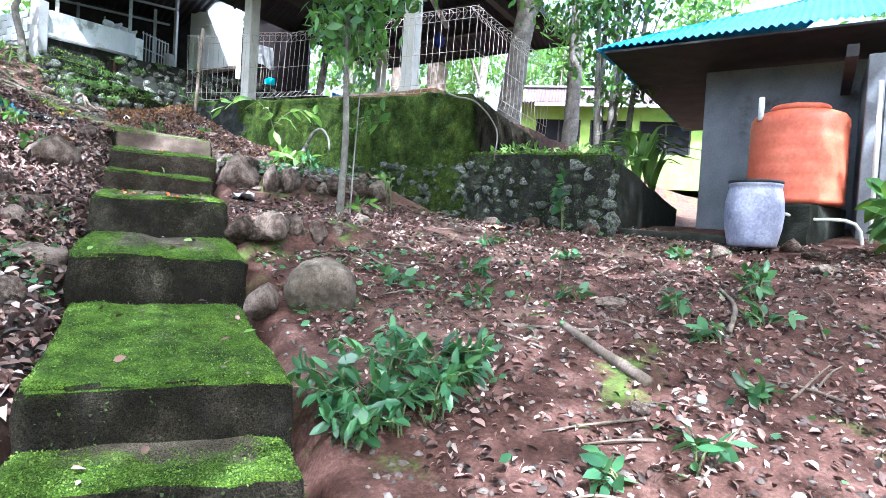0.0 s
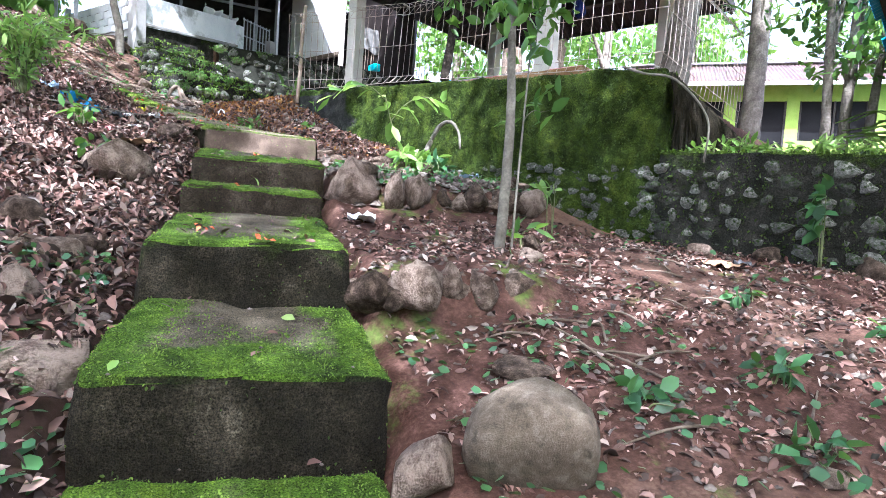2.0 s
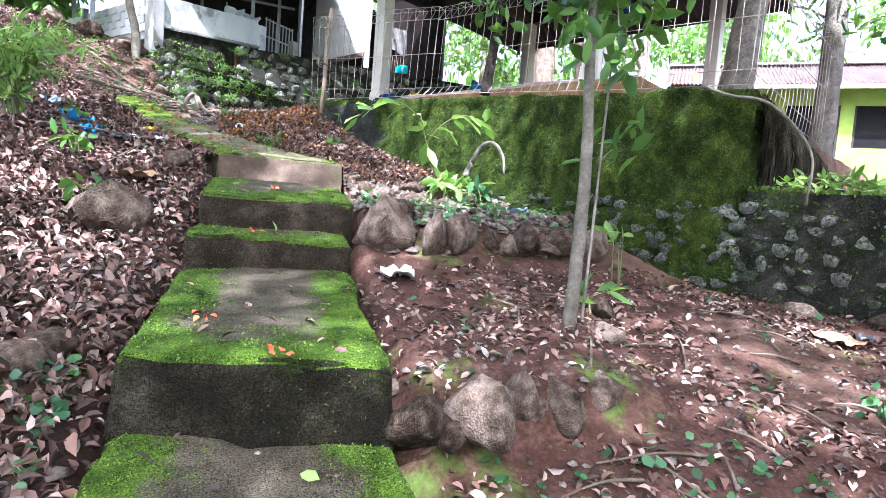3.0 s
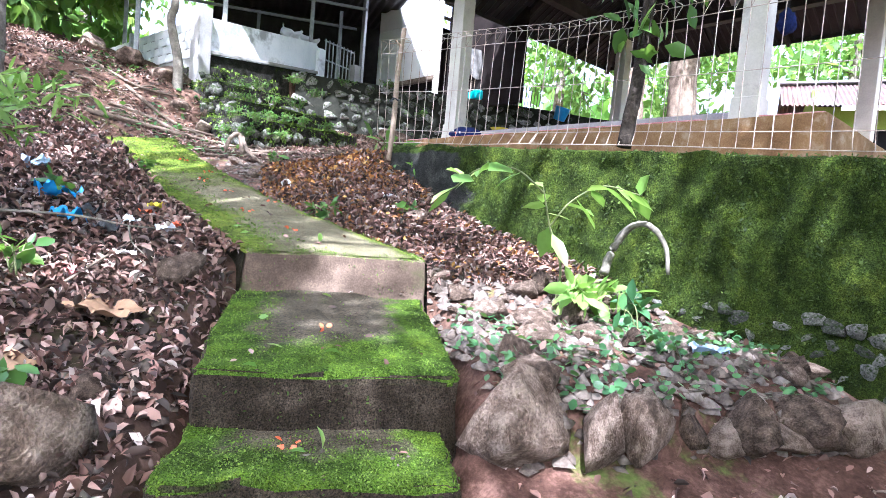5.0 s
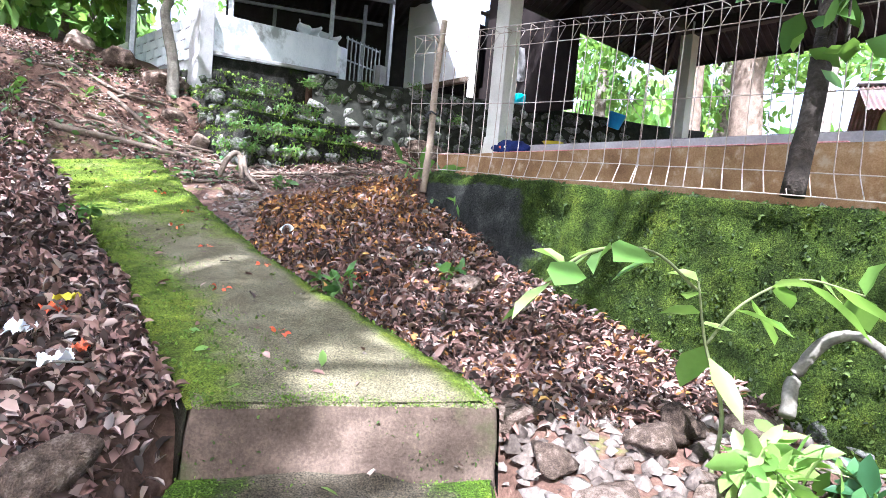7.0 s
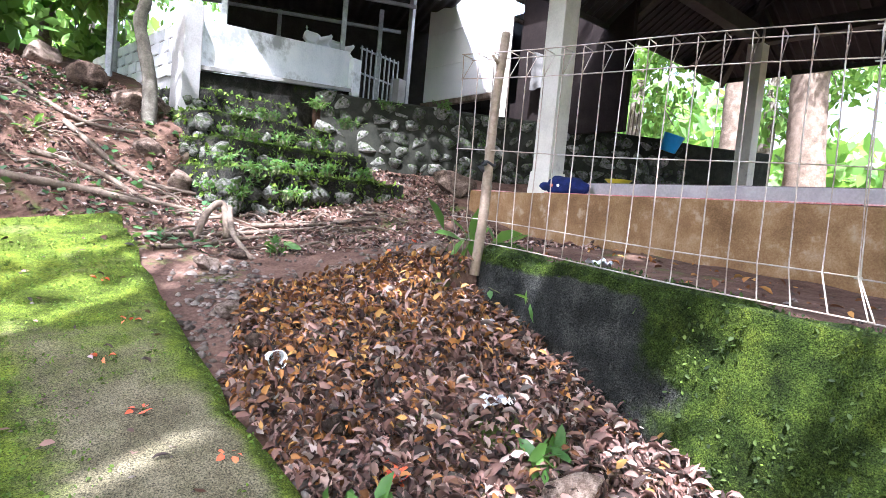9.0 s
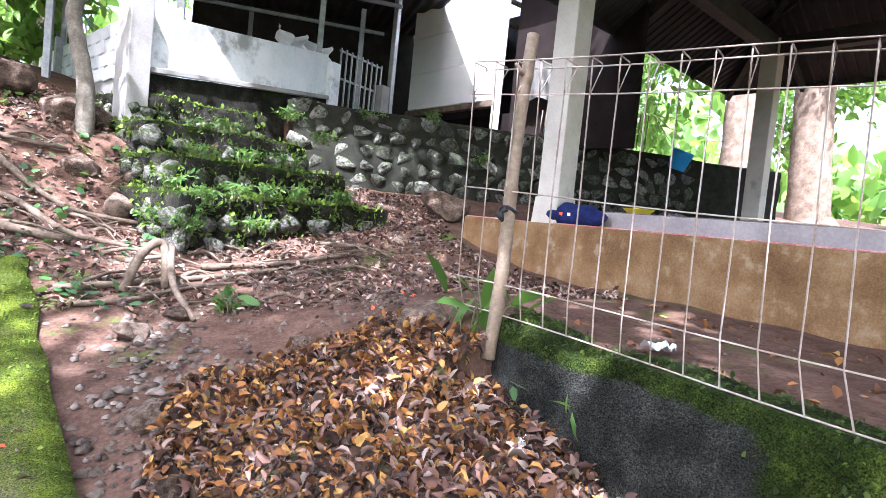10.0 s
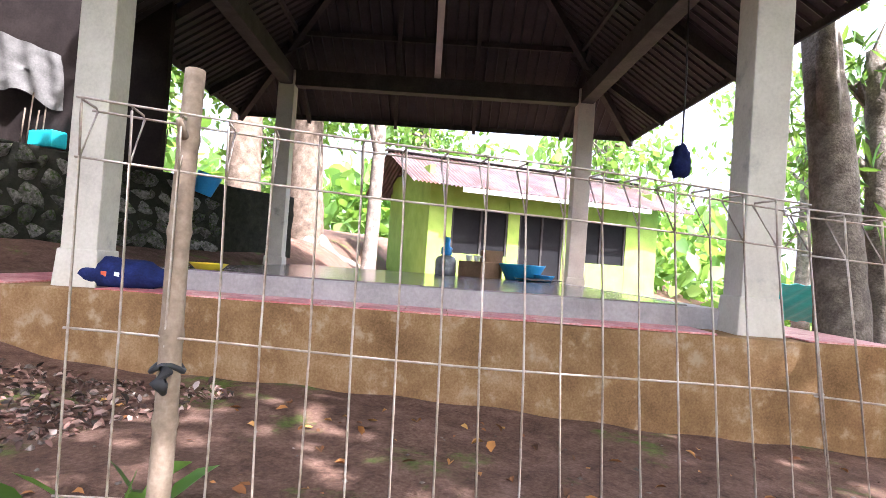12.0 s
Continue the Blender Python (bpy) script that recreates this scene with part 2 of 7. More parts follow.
M = dict(
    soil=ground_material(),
    step=mossy("mossy_concrete", ((0.3, (0.035, 0.028, 0.018)), (0.5, (0.1, 0.082, 0.055)), (0.7, (0.19, 0.16, 0.115))), 0.42, 0.18, 2.6, 0.1,
               ((0.02, 0.036, 0.005), (0.07, 0.13, 0.01), (0.145, 0.24, 0.018)), 0.06, 0.55),
    # step fronts: mossy concrete, its colour deepened for the shade they lie in
    riser=mossy("shaded_riser", ((0.3, (0.006, 0.005, 0.003)), (0.5, (0.024, 0.02, 0.012)), (0.62, (0.06, 0.05, 0.032)), (0.74, (0.2, 0.175, 0.13))), 0.44, 0.22, 2.6, 0.3,
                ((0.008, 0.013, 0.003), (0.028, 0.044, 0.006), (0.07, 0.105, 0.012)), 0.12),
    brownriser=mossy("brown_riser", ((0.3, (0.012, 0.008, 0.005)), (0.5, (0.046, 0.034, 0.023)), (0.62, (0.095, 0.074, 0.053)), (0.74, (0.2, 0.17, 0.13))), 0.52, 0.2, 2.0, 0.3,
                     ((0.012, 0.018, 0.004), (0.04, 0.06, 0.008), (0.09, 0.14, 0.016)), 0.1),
    path=mossy("mossy_path", ((0.3, (0.07, 0.06, 0.035)), (0.5, (0.15, 0.132, 0.078)), (0.7, (0.24, 0.21, 0.135))), 0.37, 0.26, 1.5, 0.1,
               ((0.04, 0.058, 0.008), (0.1, 0.142, 0.014), (0.175, 0.225, 0.025)), 0.03, 0.5),
    mosswall=mossy("moss_wall", ((0.3, (0.014, 0.015, 0.013)), (0.5, (0.045, 0.046, 0.041)), (0.7, (0.13, 0.126, 0.112))), 0.3, 0.16, 1.5, 0.3,
                   ((0.012, 0.022, 0.004), (0.045, 0.075, 0.01), (0.125, 0.18, 0.022)), 0.18, 0.5),
    darkmoss=mossy("dark_moss_wall", ((0.3, (0.008, 0.008, 0.006)), (0.5, (0.032, 0.031, 0.025)), (0.7, (0.1, 0.09, 0.075))), 0.34, 0.14, 2.0, 0.5,
                   ((0.01, 0.018, 0.004), (0.036, 0.06, 0.008), (0.1, 0.15, 0.016)), 0.14),
    stone=surface("grey_stone", ((0.25, (0.024, 0.025, 0.02)), (0.5, (0.11, 0.108, 0.092)), (0.78, (0.38, 0.365, 0.33))), 7, 45, 0.92, 0.9, 0.06, vary="object", stain=(0.035, 0.06, 0.012), stain_scale=4.5, stain_from=0.47),
    rock=surface("brown_rock", ((0.3, (0.034, 0.023, 0.016)), (0.5, (0.118, 0.083, 0.061)), (0.7, (0.28, 0.215, 0.17))), 6, 45, 0.92, 0.9, 0.06, vary="object", stain=(0.05, 0.06, 0.02), stain_scale=2.2, stain_from=0.62),
    boulder=surface("pale_boulder", ((0.3, (0.05, 0.037, 0.026)), (0.5, (0.12, 0.094, 0.068)), (0.7, (0.22, 0.18, 0.14))), 7, 70, 0.92, 0.7, 0.03, stain=(0.06, 0.047, 0.033), stain_scale=3.0, stain_from=0.52),
    pebble=surface("pebbles", ((0.25, (0.035, 0.026, 0.021)), (0.5, (0.11, 0.088, 0.072)), (0.8, (0.24, 0.205, 0.18))), 8, 50, 0.9, 0.4, 0.01, vary="island"),
    mortar=surface("dark_mortar", ((0.3, (0.008, 0.009, 0.006)), (0.6, (0.03, 0.03, 0.023)), (0.75, (0.045, 0.07, 0.015))), 9, 60, 0.95, 0.7, 0.03),
    plaster=surface("grey_plaster", ((0.3, (0.2, 0.19, 0.18)), (0.5, (0.3, 0.29, 0.275)), (0.7, (0.38, 0.37, 0.35))), 2.5, 50, 0.9, 0.3, 0.006, stain=(0.16, 0.145, 0.13), stain_scale=1.5, stain_from=0.56),
    hutgrey=surface("dark_grey_render", ((0.3, (0.11, 0.11, 0.12)), (0.5, (0.17, 0.17, 0.18)), (0.7, (0.24, 0.24, 0.25))), 2.0, 45, 0.9, 0.3, 0.006, stain=(0.08, 0.075, 0.07), stain_scale=1.3, stain_from=0.55),
    column=surface("column_paint", ((0.3, (0.42, 0.385, 0.33)), (0.5, (0.54, 0.5, 0.43)), (0.7, (0.64, 0.6, 0.53))), 3, 45, 0.75, 0.2, 0.005, stain=(0.3, 0.28, 0.25), stain_scale=2.2, stain_from=0.6),
    white=surface("white_wall", ((0.3, (0.62, 0.65, 0.68)), (0.5, (0.78, 0.8, 0.82)), (0.7, (0.86, 0.86, 0.87))), 3, 40, 0.8, 0.2, 0.006, stain=(0.3, 0.31, 0.3), stain_scale=1.6, stain_from=0.5),
    board=surface("white_board", ((0.3, (0.66, 0.67, 0.69)), (0.6, (0.76, 0.77, 0.79)), (0.8, (0.82, 0.82, 0.83))), 2, 30, 0.6, 0.08, 0.003),
    block=surface("white_block", ((0.3, (0.6, 0.62, 0.64)), (0.5, (0.76, 0.77, 0.78)), (0.75, (0.84, 0.84, 0.84))), 5, 50, 0.85, 0.4, 0.008, vary="object"),
    ledge=surface("stained_concrete", ((0.3, (0.11, 0.058, 0.025)), (0.5, (0.23, 0.135, 0.062)), (0.7, (0.36, 0.24, 0.135))), 3.0, 75, 0.85, 0.5, 0.008, stain=(0.34, 0.25, 0.165), stain_scale=6.0, stain_from=0.55),
    kerb=surface("grey_kerb", ((0.3, (0.22, 0.2, 0.2)), (0.5, (0.32, 0.295, 0.29)), (0.7, (0.43, 0.4, 0.39))), 3, 40, 0.6, 0.15, 0.004, stain=(0.25, 0.24, 0.22), stain_scale=2, stain_from=0.6),
    pink=surface("pink_tile", ((0.3, (0.45, 0.11, 0.12)), (0.5, (0.58, 0.22, 0.22)), (0.7, (0.7, 0.42, 0.41))), 10, 40, 0.35, 0.05, 0.002, vary="object"),
    tile=surface("dark_tile", ((0.3, (0.11, 0.085, 0.095)), (0.5, (0.2, 0.16, 0.17)), (0.7, (0.3, 0.25, 0.26))), 4, 40, 0.16, 0.03, 0.001, vary="object"),
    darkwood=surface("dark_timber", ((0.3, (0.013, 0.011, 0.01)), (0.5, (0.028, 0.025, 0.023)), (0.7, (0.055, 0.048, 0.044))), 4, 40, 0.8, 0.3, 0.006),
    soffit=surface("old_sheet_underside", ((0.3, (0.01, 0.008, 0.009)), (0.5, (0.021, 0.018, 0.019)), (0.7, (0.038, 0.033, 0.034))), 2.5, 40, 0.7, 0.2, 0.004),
    bluesheet=surface("blue_sheet", ((0.3, (0.02, 0.2, 0.42)), (0.5, (0.03, 0.32, 0.58)), (0.7, (0.1, 0.42, 0.68))), 4, 40, 0.4, 0.1, 0.003, metal=0.1, stain=(0.1, 0.07, 0.05), stain_scale=3, stain_from=0.66),
    bluegrey=surface("blue_grey_sheet", ((0.3, (0.2, 0.3, 0.42)), (0.6, (0.36, 0.46, 0.58)), (0.8, (0.5, 0.58, 0.66))), 4, 40, 0.4, 0.1, 0.003, metal=0.2),
    rusty=surface("rusty_sheet", ((0.3, (0.07, 0.035, 0.035)), (0.5, (0.13, 0.09, 0.09)), (0.7, (0.26, 0.23, 0.24))), 1.6, 30, 0.5, 0.1, 0.003, metal=0.25, stain=(0.15, 0.07, 0.05), stain_scale=1.1, stain_from=0.5),
    lime=surface("lime_paint", ((0.3, (0.17, 0.27, 0.04)), (0.5, (0.25, 0.37, 0.06)), (0.7, (0.32, 0.43, 0.1))), 2.5, 40, 0.8, 0.1, 0.004),
    opening=surface("unlit_opening", ((0.3, (0.006, 0.006, 0.007)), (0.6, (0.012, 0.012, 0.013)), (0.8, (0.02, 0.02, 0.022))), 2, 20, 0.9, 0.0),
    wire=surface("rusty_wire", ((0.3, (0.2, 0.13, 0.09)), (0.5, (0.4, 0.33, 0.27)), (0.7, (0.55, 0.52, 0.48))), 6, 60, 0.55, 0.1, 0.001, metal=0.4),
    steel=surface("grey_steel", ((0.3, (0.2, 0.21, 0.22)), (0.5, (0.32, 0.33, 0.34)), (0.7, (0.45, 0.46, 0.47))), 5, 40, 0.5, 0.1, 0.002, metal=0.5),
    bamboo=surface("dry_bamboo", ((0.3, (0.12, 0.08, 0.055)), (0.5, (0.25, 0.185, 0.13)), (0.7, (0.38, 0.31, 0.24))), 5, 50, 0.7, 0.2, 0.004, stain=(0.14, 0.1, 0.07), stain_scale=4, stain_from=0.6),
    bark=surface("tree_bark", ((0.3, (0.06, 0.05, 0.042)), (0.5, (0.17, 0.145, 0.12)), (0.7, (0.33, 0.29, 0.25))), 6, 40, 0.95, 0.9, 0.04, stain=(0.1, 0.12, 0.05), stain_scale=2, stain_from=0.62),
    palebark=surface("pale_bark", ((0.3, (0.065, 0.056, 0.044)), (0.5, (0.14, 0.125, 0.1)), (0.7, (0.26, 0.235, 0.195))), 8, 50, 0.9, 0.5, 0.01, stain=(0.12, 0.15, 0.07), stain_scale=3, stain_from=0.6),
    darkbark=surface("dark_bark", ((0.3, (0.012, 0.01, 0.008)), (0.5, (0.035, 0.028, 0.022)), (0.7, (0.09, 0.075, 0.06))), 9, 45, 0.95, 0.9, 0.03),
    root=surface("root_wood", ((0.3, (0.05, 0.036, 0.026)), (0.5, (0.13, 0.1, 0.075)), (0.7, (0.24, 0.19, 0.15))), 7, 50, 0.9, 0.5, 0.01),
    orange=surface("orange_plastic", ((0.3, (0.4, 0.075, 0.04)), (0.5, (0.56, 0.13, 0.065)), (0.7, (0.66, 0.22, 0.13))), 2.5, 30, 0.45, 0.08, 0.004, stain=(0.3, 0.19, 0.13), stain_scale=1.6, stain_from=0.6),
    drum=surface("weathered_blue_plastic", ((0.3, (0.1, 0.1, 0.16)), (0.5, (0.25, 0.25, 0.32)), (0.7, (0.5, 0.48, 0.49))), 3.5, 40, 0.7, 0.2, 0.005, stain=(0.1, 0.09, 0.1), stain_scale=5, stain_from=0.62),
    black=surface("black_plastic", ((0.3, (0.012, 0.012, 0.013)), (0.6, (0.03, 0.03, 0.032)), (0.8, (0.05, 0.05, 0.05))), 5, 40, 0.6, 0.2, 0.004),
    turq=surface("turquoise_plastic", ((0.3, (0.01, 0.3, 0.36)), (0.6, (0.02, 0.45, 0.5)), (0.8, (0.06, 0.55, 0.6))), 4, 40, 0.5, 0.05, 0.002),
    skyblue=surface("blue_plastic", ((0.3, (0.02, 0.2, 0.5)), (0.6, (0.04, 0.32, 0.7)), (0.8, (0.1, 0.42, 0.8))), 4, 40, 0.4, 0.05, 0.002),
    navy=surface("navy_cloth", ((0.3, (0.008, 0.01, 0.035)), (0.55, (0.014, 0.022, 0.09)), (0.75, (0.03, 0.04, 0.16))), 9, 60, 0.9, 0.5, 0.01),
    paper=surface("white_plastic_film", ((0.3, (0.68, 0.7, 0.74)), (0.6, (0.82, 0.83, 0.85)), (0.8, (0.88, 0.88, 0.9))), 7, 60, 0.45, 0.3, 0.01),
    yellow=surface("yellow_plastic", ((0.3, (0.6, 0.48, 0.02)), (0.6, (0.75, 0.62, 0.04)), (0.8, (0.8, 0.7, 0.1))), 4, 40, 0.5, 0.05, 0.002),
    card=surface("cardboard", ((0.3, (0.2, 0.12, 0.07)), (0.6, (0.32, 0.2, 0.12)), (0.8, (0.4, 0.27, 0.17))), 4, 40, 0.9, 0.1, 0.003),
    redp=surface("red_petal", ((0.2, (0.5, 0.06, 0.02)), (0.5, (0.7, 0.13, 0.05)), (0.8, (0.75, 0.28, 0.1))), 9, 60, 0.7, 0.1, 0.003),
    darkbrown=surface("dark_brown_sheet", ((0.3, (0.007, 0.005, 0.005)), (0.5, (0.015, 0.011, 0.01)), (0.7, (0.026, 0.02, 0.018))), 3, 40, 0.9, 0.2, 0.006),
    greycloth=surface("grey_tarpaulin", ((0.3, (0.06, 0.058, 0.054)), (0.5, (0.1, 0.097, 0.092)), (0.7, (0.15, 0.146, 0.138))), 3, 50, 0.9, 0.3, 0.01),
    litter=leafy("dead_leaves", ((0.0, (0.02, 0.011, 0.01)), (0.22, (0.07, 0.034, 0.028)), (0.45, (0.17, 0.082, 0.064)), (0.66, (0.28, 0.155, 0.125)), (0.88, (0.38, 0.26, 0.215)), (1.0, (0.45, 0.37, 0.33))), 0.75, 0.0),
    amber=leafy("amber_leaves", ((0.0, (0.06, 0.02, 0.008)), (0.4, (0.22, 0.08, 0.02)), (0.75, (0.4, 0.17, 0.04)), (1.0, (0.5, 0.29, 0.08))), 0.75, 0.0),
    mossleaf=leafy("moss_fronds", ((0.0, (0.04, 0.06, 0.007)), (0.45, (0.085, 0.145, 0.012)), (0.85, (0.15, 0.24, 0.02)), (1.0, (0.2, 0.28, 0.035))), 0.8, 0.2),
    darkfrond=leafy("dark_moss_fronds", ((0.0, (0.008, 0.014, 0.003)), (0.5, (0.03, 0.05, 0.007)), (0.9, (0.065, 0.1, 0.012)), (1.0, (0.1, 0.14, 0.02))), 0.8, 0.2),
    green=leafy("green_leaves", ((0.0, (0.03, 0.085, 0.02)), (0.5, (0.07, 0.17, 0.035)), (1.0, (0.16, 0.3, 0.06))), 0.42, 0.35),
    bluegreen=leafy("ground_leaves", ((0.0, (0.018, 0.06, 0.024)), (0.5, (0.042, 0.125, 0.048)), (1.0, (0.1, 0.23, 0.08))), 0.4, 0.25),
    lightgreen=leafy("young_leaves", ((0.0, (0.12, 0.25, 0.05)), (0.5, (0.24, 0.4, 0.09)), (1.0, (0.4, 0.52, 0.16))), 0.4, 0.4),
    forest=leafy("forest_leaves", ((0.0, (0.06, 0.15, 0.03)), (0.5, (0.13, 0.27, 0.055)), (1.0, (0.26, 0.4, 0.1))), 0.55, 0.45),
)

# ---- building blocks ----
rng = np.random.default_rng(7)


def mesh_ob(name, verts, faces, material, parent=None, smooth=False):
    me = bpy.data.meshes.new(name)
    me.from_pydata([tuple(map(float, v)) for v in verts], [], [tuple(map(int, f)) for f in faces])
    if smooth:
        me.polygons.foreach_set("use_smooth", [True] * len(me.polygons))
    me.materials.append(material)
    ob = new(name, me)
    ob.parent = parent
    return ob


def part(name, bm, material, parent=None, label="", smooth=False):
    """Links a bmesh as one mesh object, under a thing or a part."""
    me = bpy.data.meshes.new(name)
    bm.to_mesh(me)
    bm.free()
    if smooth:
        me.polygons.foreach_set("use_smooth", [True] * len(me.polygons))
    me.materials.append(material)
    ob = new(name, me)
    ob.parent = parent
    return tagged(ob, label)


def piece(name, me, m, parent):
    """One more object on a shared mesh."""
    ob = new(name, me)
    ob.parent, ob.matrix_basis = parent, m
    return ob


def empty(name, m, label, category, group="", kind=""):
    e = new(name)
    e.matrix_basis = m
    e.empty_display_size = 0.1
    return tagged(e, label, category, group, kind)


def box_bm(x0, y0, z0, x1, y1, z1, bevel=0.01, seg=1):
    bm = bmesh.new()
    bmesh.ops.create_cube(bm, size=1.0)
    for v in bm.verts:
        v.co = Vector(((x0 + x1) / 2 + v.co.x * (x1 - x0), (y0 + y1) / 2 + v.co.y * (y1 - y0), (z0 + z1) / 2 + v.co.z * (z1 - z0)))
    if bevel:
        bmesh.ops.bevel(bm, geom=bm.edges[:], offset=bevel, segments=seg, affect="EDGES", profile=0.6)
    return bm


def prism_bm(low, high, bevel=0.0, seg=2):
    """A solid between two loops of the same count, the low one and the high one."""
    bm = bmesh.new()
    a, b = [bm.verts.new(p) for p in low], [bm.verts.new(p) for p in high]
    n = len(a)
    bm.faces.new(a[::-1])
    bm.faces.new(b)
    for i in range(n):
        bm.faces.new((a[i], a[(i + 1) % n], b[(i + 1) % n], b[i]))
    if bevel:
        bmesh.ops.bevel(bm, geom=bm.edges[:], offset=bevel, segments=seg, affect="EDGES", profile=0.6)
    bmesh.ops.recalc_face_normals(bm, faces=bm.faces[:])
    return bm


def roughen(bm, amount, scale, cuts=0, seed=0.0):
    """Cuts a bmesh finer and pushes it about by noise."""
    if cuts:
        bmesh.ops.subdivide_edges(bm, edges=bm.edges[:], cuts=cuts, use_grid_fill=True)
    for v in bm.verts:
        v.co += noise.noise_vector(v.co * scale + Vector((seed, seed, seed))) * amount
    return bm


def tube_data(points, radii, sides=8, wobble=0.0, seed=0):
    pts = [Vector(p) for p in points]
    r = np.random.default_rng(seed)
    verts, faces = [], []
    for i, p in enumerate(pts):
        t = (pts[min(i + 1, len(pts) - 1)] - pts[max(i - 1, 0)]).normalized()
        a = t.cross(Vector((0.13, 0.31, 0.94)) if abs(t.z) < 0.9 else Vector((1, 0.1, 0))).normalized()
        b = t.cross(a)
        for k in range(sides):
            w = 2 * math.pi * k / sides
            q = radii[i] * (1 + wobble * r.uniform(-1, 1))
            verts.append(p + (a * math.cos(w) + b * math.sin(w)) * q)
    for i in range(len(pts) - 1):
        for k in range(sides):
            n = (k + 1) % sides
            faces.append((i * sides + k, i * sides + n, (i + 1) * sides + n, (i + 1) * sides + k))
    faces.append(tuple(range(sides))[::-1])
    faces.append(tuple((len(pts) - 1) * sides + k for k in range(sides)))
    return verts, faces


def tube(name, points, radii, material, parent=None, sides=8, wobble=0.0, seed=0, smooth=True):
    if not hasattr(radii, "__len__"):
        radii = [radii] * len(points)
    v, f = tube_data(points, radii, sides, wobble, seed)
    return mesh_ob(name, v, f, material, parent, smooth)


def joined(tubes):
    verts, faces = [], []
    for v, f in tubes:
        n = len(verts)
        verts += v
        faces += [tuple(i + n for i in q) for q in f]
    return verts, faces


def curve_pts(points, n=8):
    """Points along a smooth line through the given ones."""
    p = [Vector(q) for q in points]
    p = [2 * p[0] - p[1], *p, 2 * p[-1] - p[-2]]
    out = []
    for i in range(1, len(p) - 2):
        for k in range(n):
            t = k / n
            a, b, c, d = p[i - 1:i + 3]
            out.append(0.5 * (2 * b + (c - a) * t + (2 * a - 5 * b + 4 * c - d) * t * t + (3 * b - a - 3 * c + d) * t ** 3))
    return out + [p[-2]]


def lathe_bm(profile, sides=28):
    """A turned body from (radius, height) pairs."""
    bm = bmesh.new()
    rings = [[bm.verts.new((r * math.cos(2 * math.pi * k / sides), r * math.sin(2 * math.pi * k / sides), z)) for k in range(sides)] for r, z in profile]
    for a, b in zip(rings, rings[1:]):
        for k in range(sides):
            bm.faces.new((a[k], a[(k + 1) % sides], b[(k + 1) % sides], b[k]))
    bm.faces.new(rings[0][::-1])
    bm.faces.new(rings[-1])
    return bm


def leaf_cloud(pos, size, flat=0.0, curl=0.25, width=0.45, seed=1, heading=None):
    """Vertices and faces of folded leaves at the rows of pos. flat: 1 lies on the ground, 0 any way round."""
    r = np.random.default_rng(seed)
    n = len(pos)
    yaw = r.uniform(0, 2 * np.pi, n) if heading is None else heading
    tilt = r.normal(0, 1, n) * (0.35 + 0.9 * (1 - flat))
    roll = r.normal(0, 1, n) * (0.45 + 0.7 * (1 - flat))
    f = np.stack([np.cos(yaw) * np.cos(tilt), np.sin(yaw) * np.cos(tilt), np.sin(tilt)], 1)
    s = np.stack([-np.sin(yaw), np.cos(yaw), np.zeros(n)], 1)
    u = np.cross(f, s)
    s, u = s * np.cos(roll)[:, None] + u * np.sin(roll)[:, None], u * np.cos(roll)[:, None] - s * np.sin(roll)[:, None]
    size = np.broadcast_to(size, n)[:, None]
    w = width * r.uniform(0.7, 1.2, n)[:, None] * 0.5
    c = curl * r.uniform(0.2, 1.3, n)[:, None]
    p = [pos, pos + size * (0.35 * f + w * s + c * 0.35 * u), pos + size * (0.72 * f + w * 0.8 * s + c * 0.25 * u), pos + size * (f - c * 0.3 * u),
         pos + size * (0.72 * f - w * 0.8 * s + c * 0.25 * u), pos + size * (0.35 * f - w * s + c * 0.35 * u), pos + size * 0.5 * f]
    verts = np.stack(p, 1).reshape(-1, 3)
    tri = np.array([[0, 1, 6], [1, 2, 6], [2, 3, 6], [3, 4, 6], [4, 5, 6], [5, 0, 6]])
    faces = (tri[None] + 7 * np.arange(n)[:, None, None]).reshape(-1, 3)
    return verts, faces


def fast_mesh(name, verts, faces, material, parent=None):
    me = bpy.data.meshes.new(name)
    me.vertices.add(len(verts))
    me.vertices.foreach_set("co", np.asarray(verts, np.float32).ravel())
    k = faces.shape[1]
    me.loops.add(faces.size)
    me.loops.foreach_set("vertex_index", faces.astype(np.int32).ravel())
    me.polygons.add(len(faces))
    me.polygons.foreach_set("loop_start", np.arange(0, faces.size, k, dtype=np.int32))
    me.update(calc_edges=True)
    me.validate()
    me.materials.append(material)
    ob = new(name, me)
    ob.parent = parent
    return ob


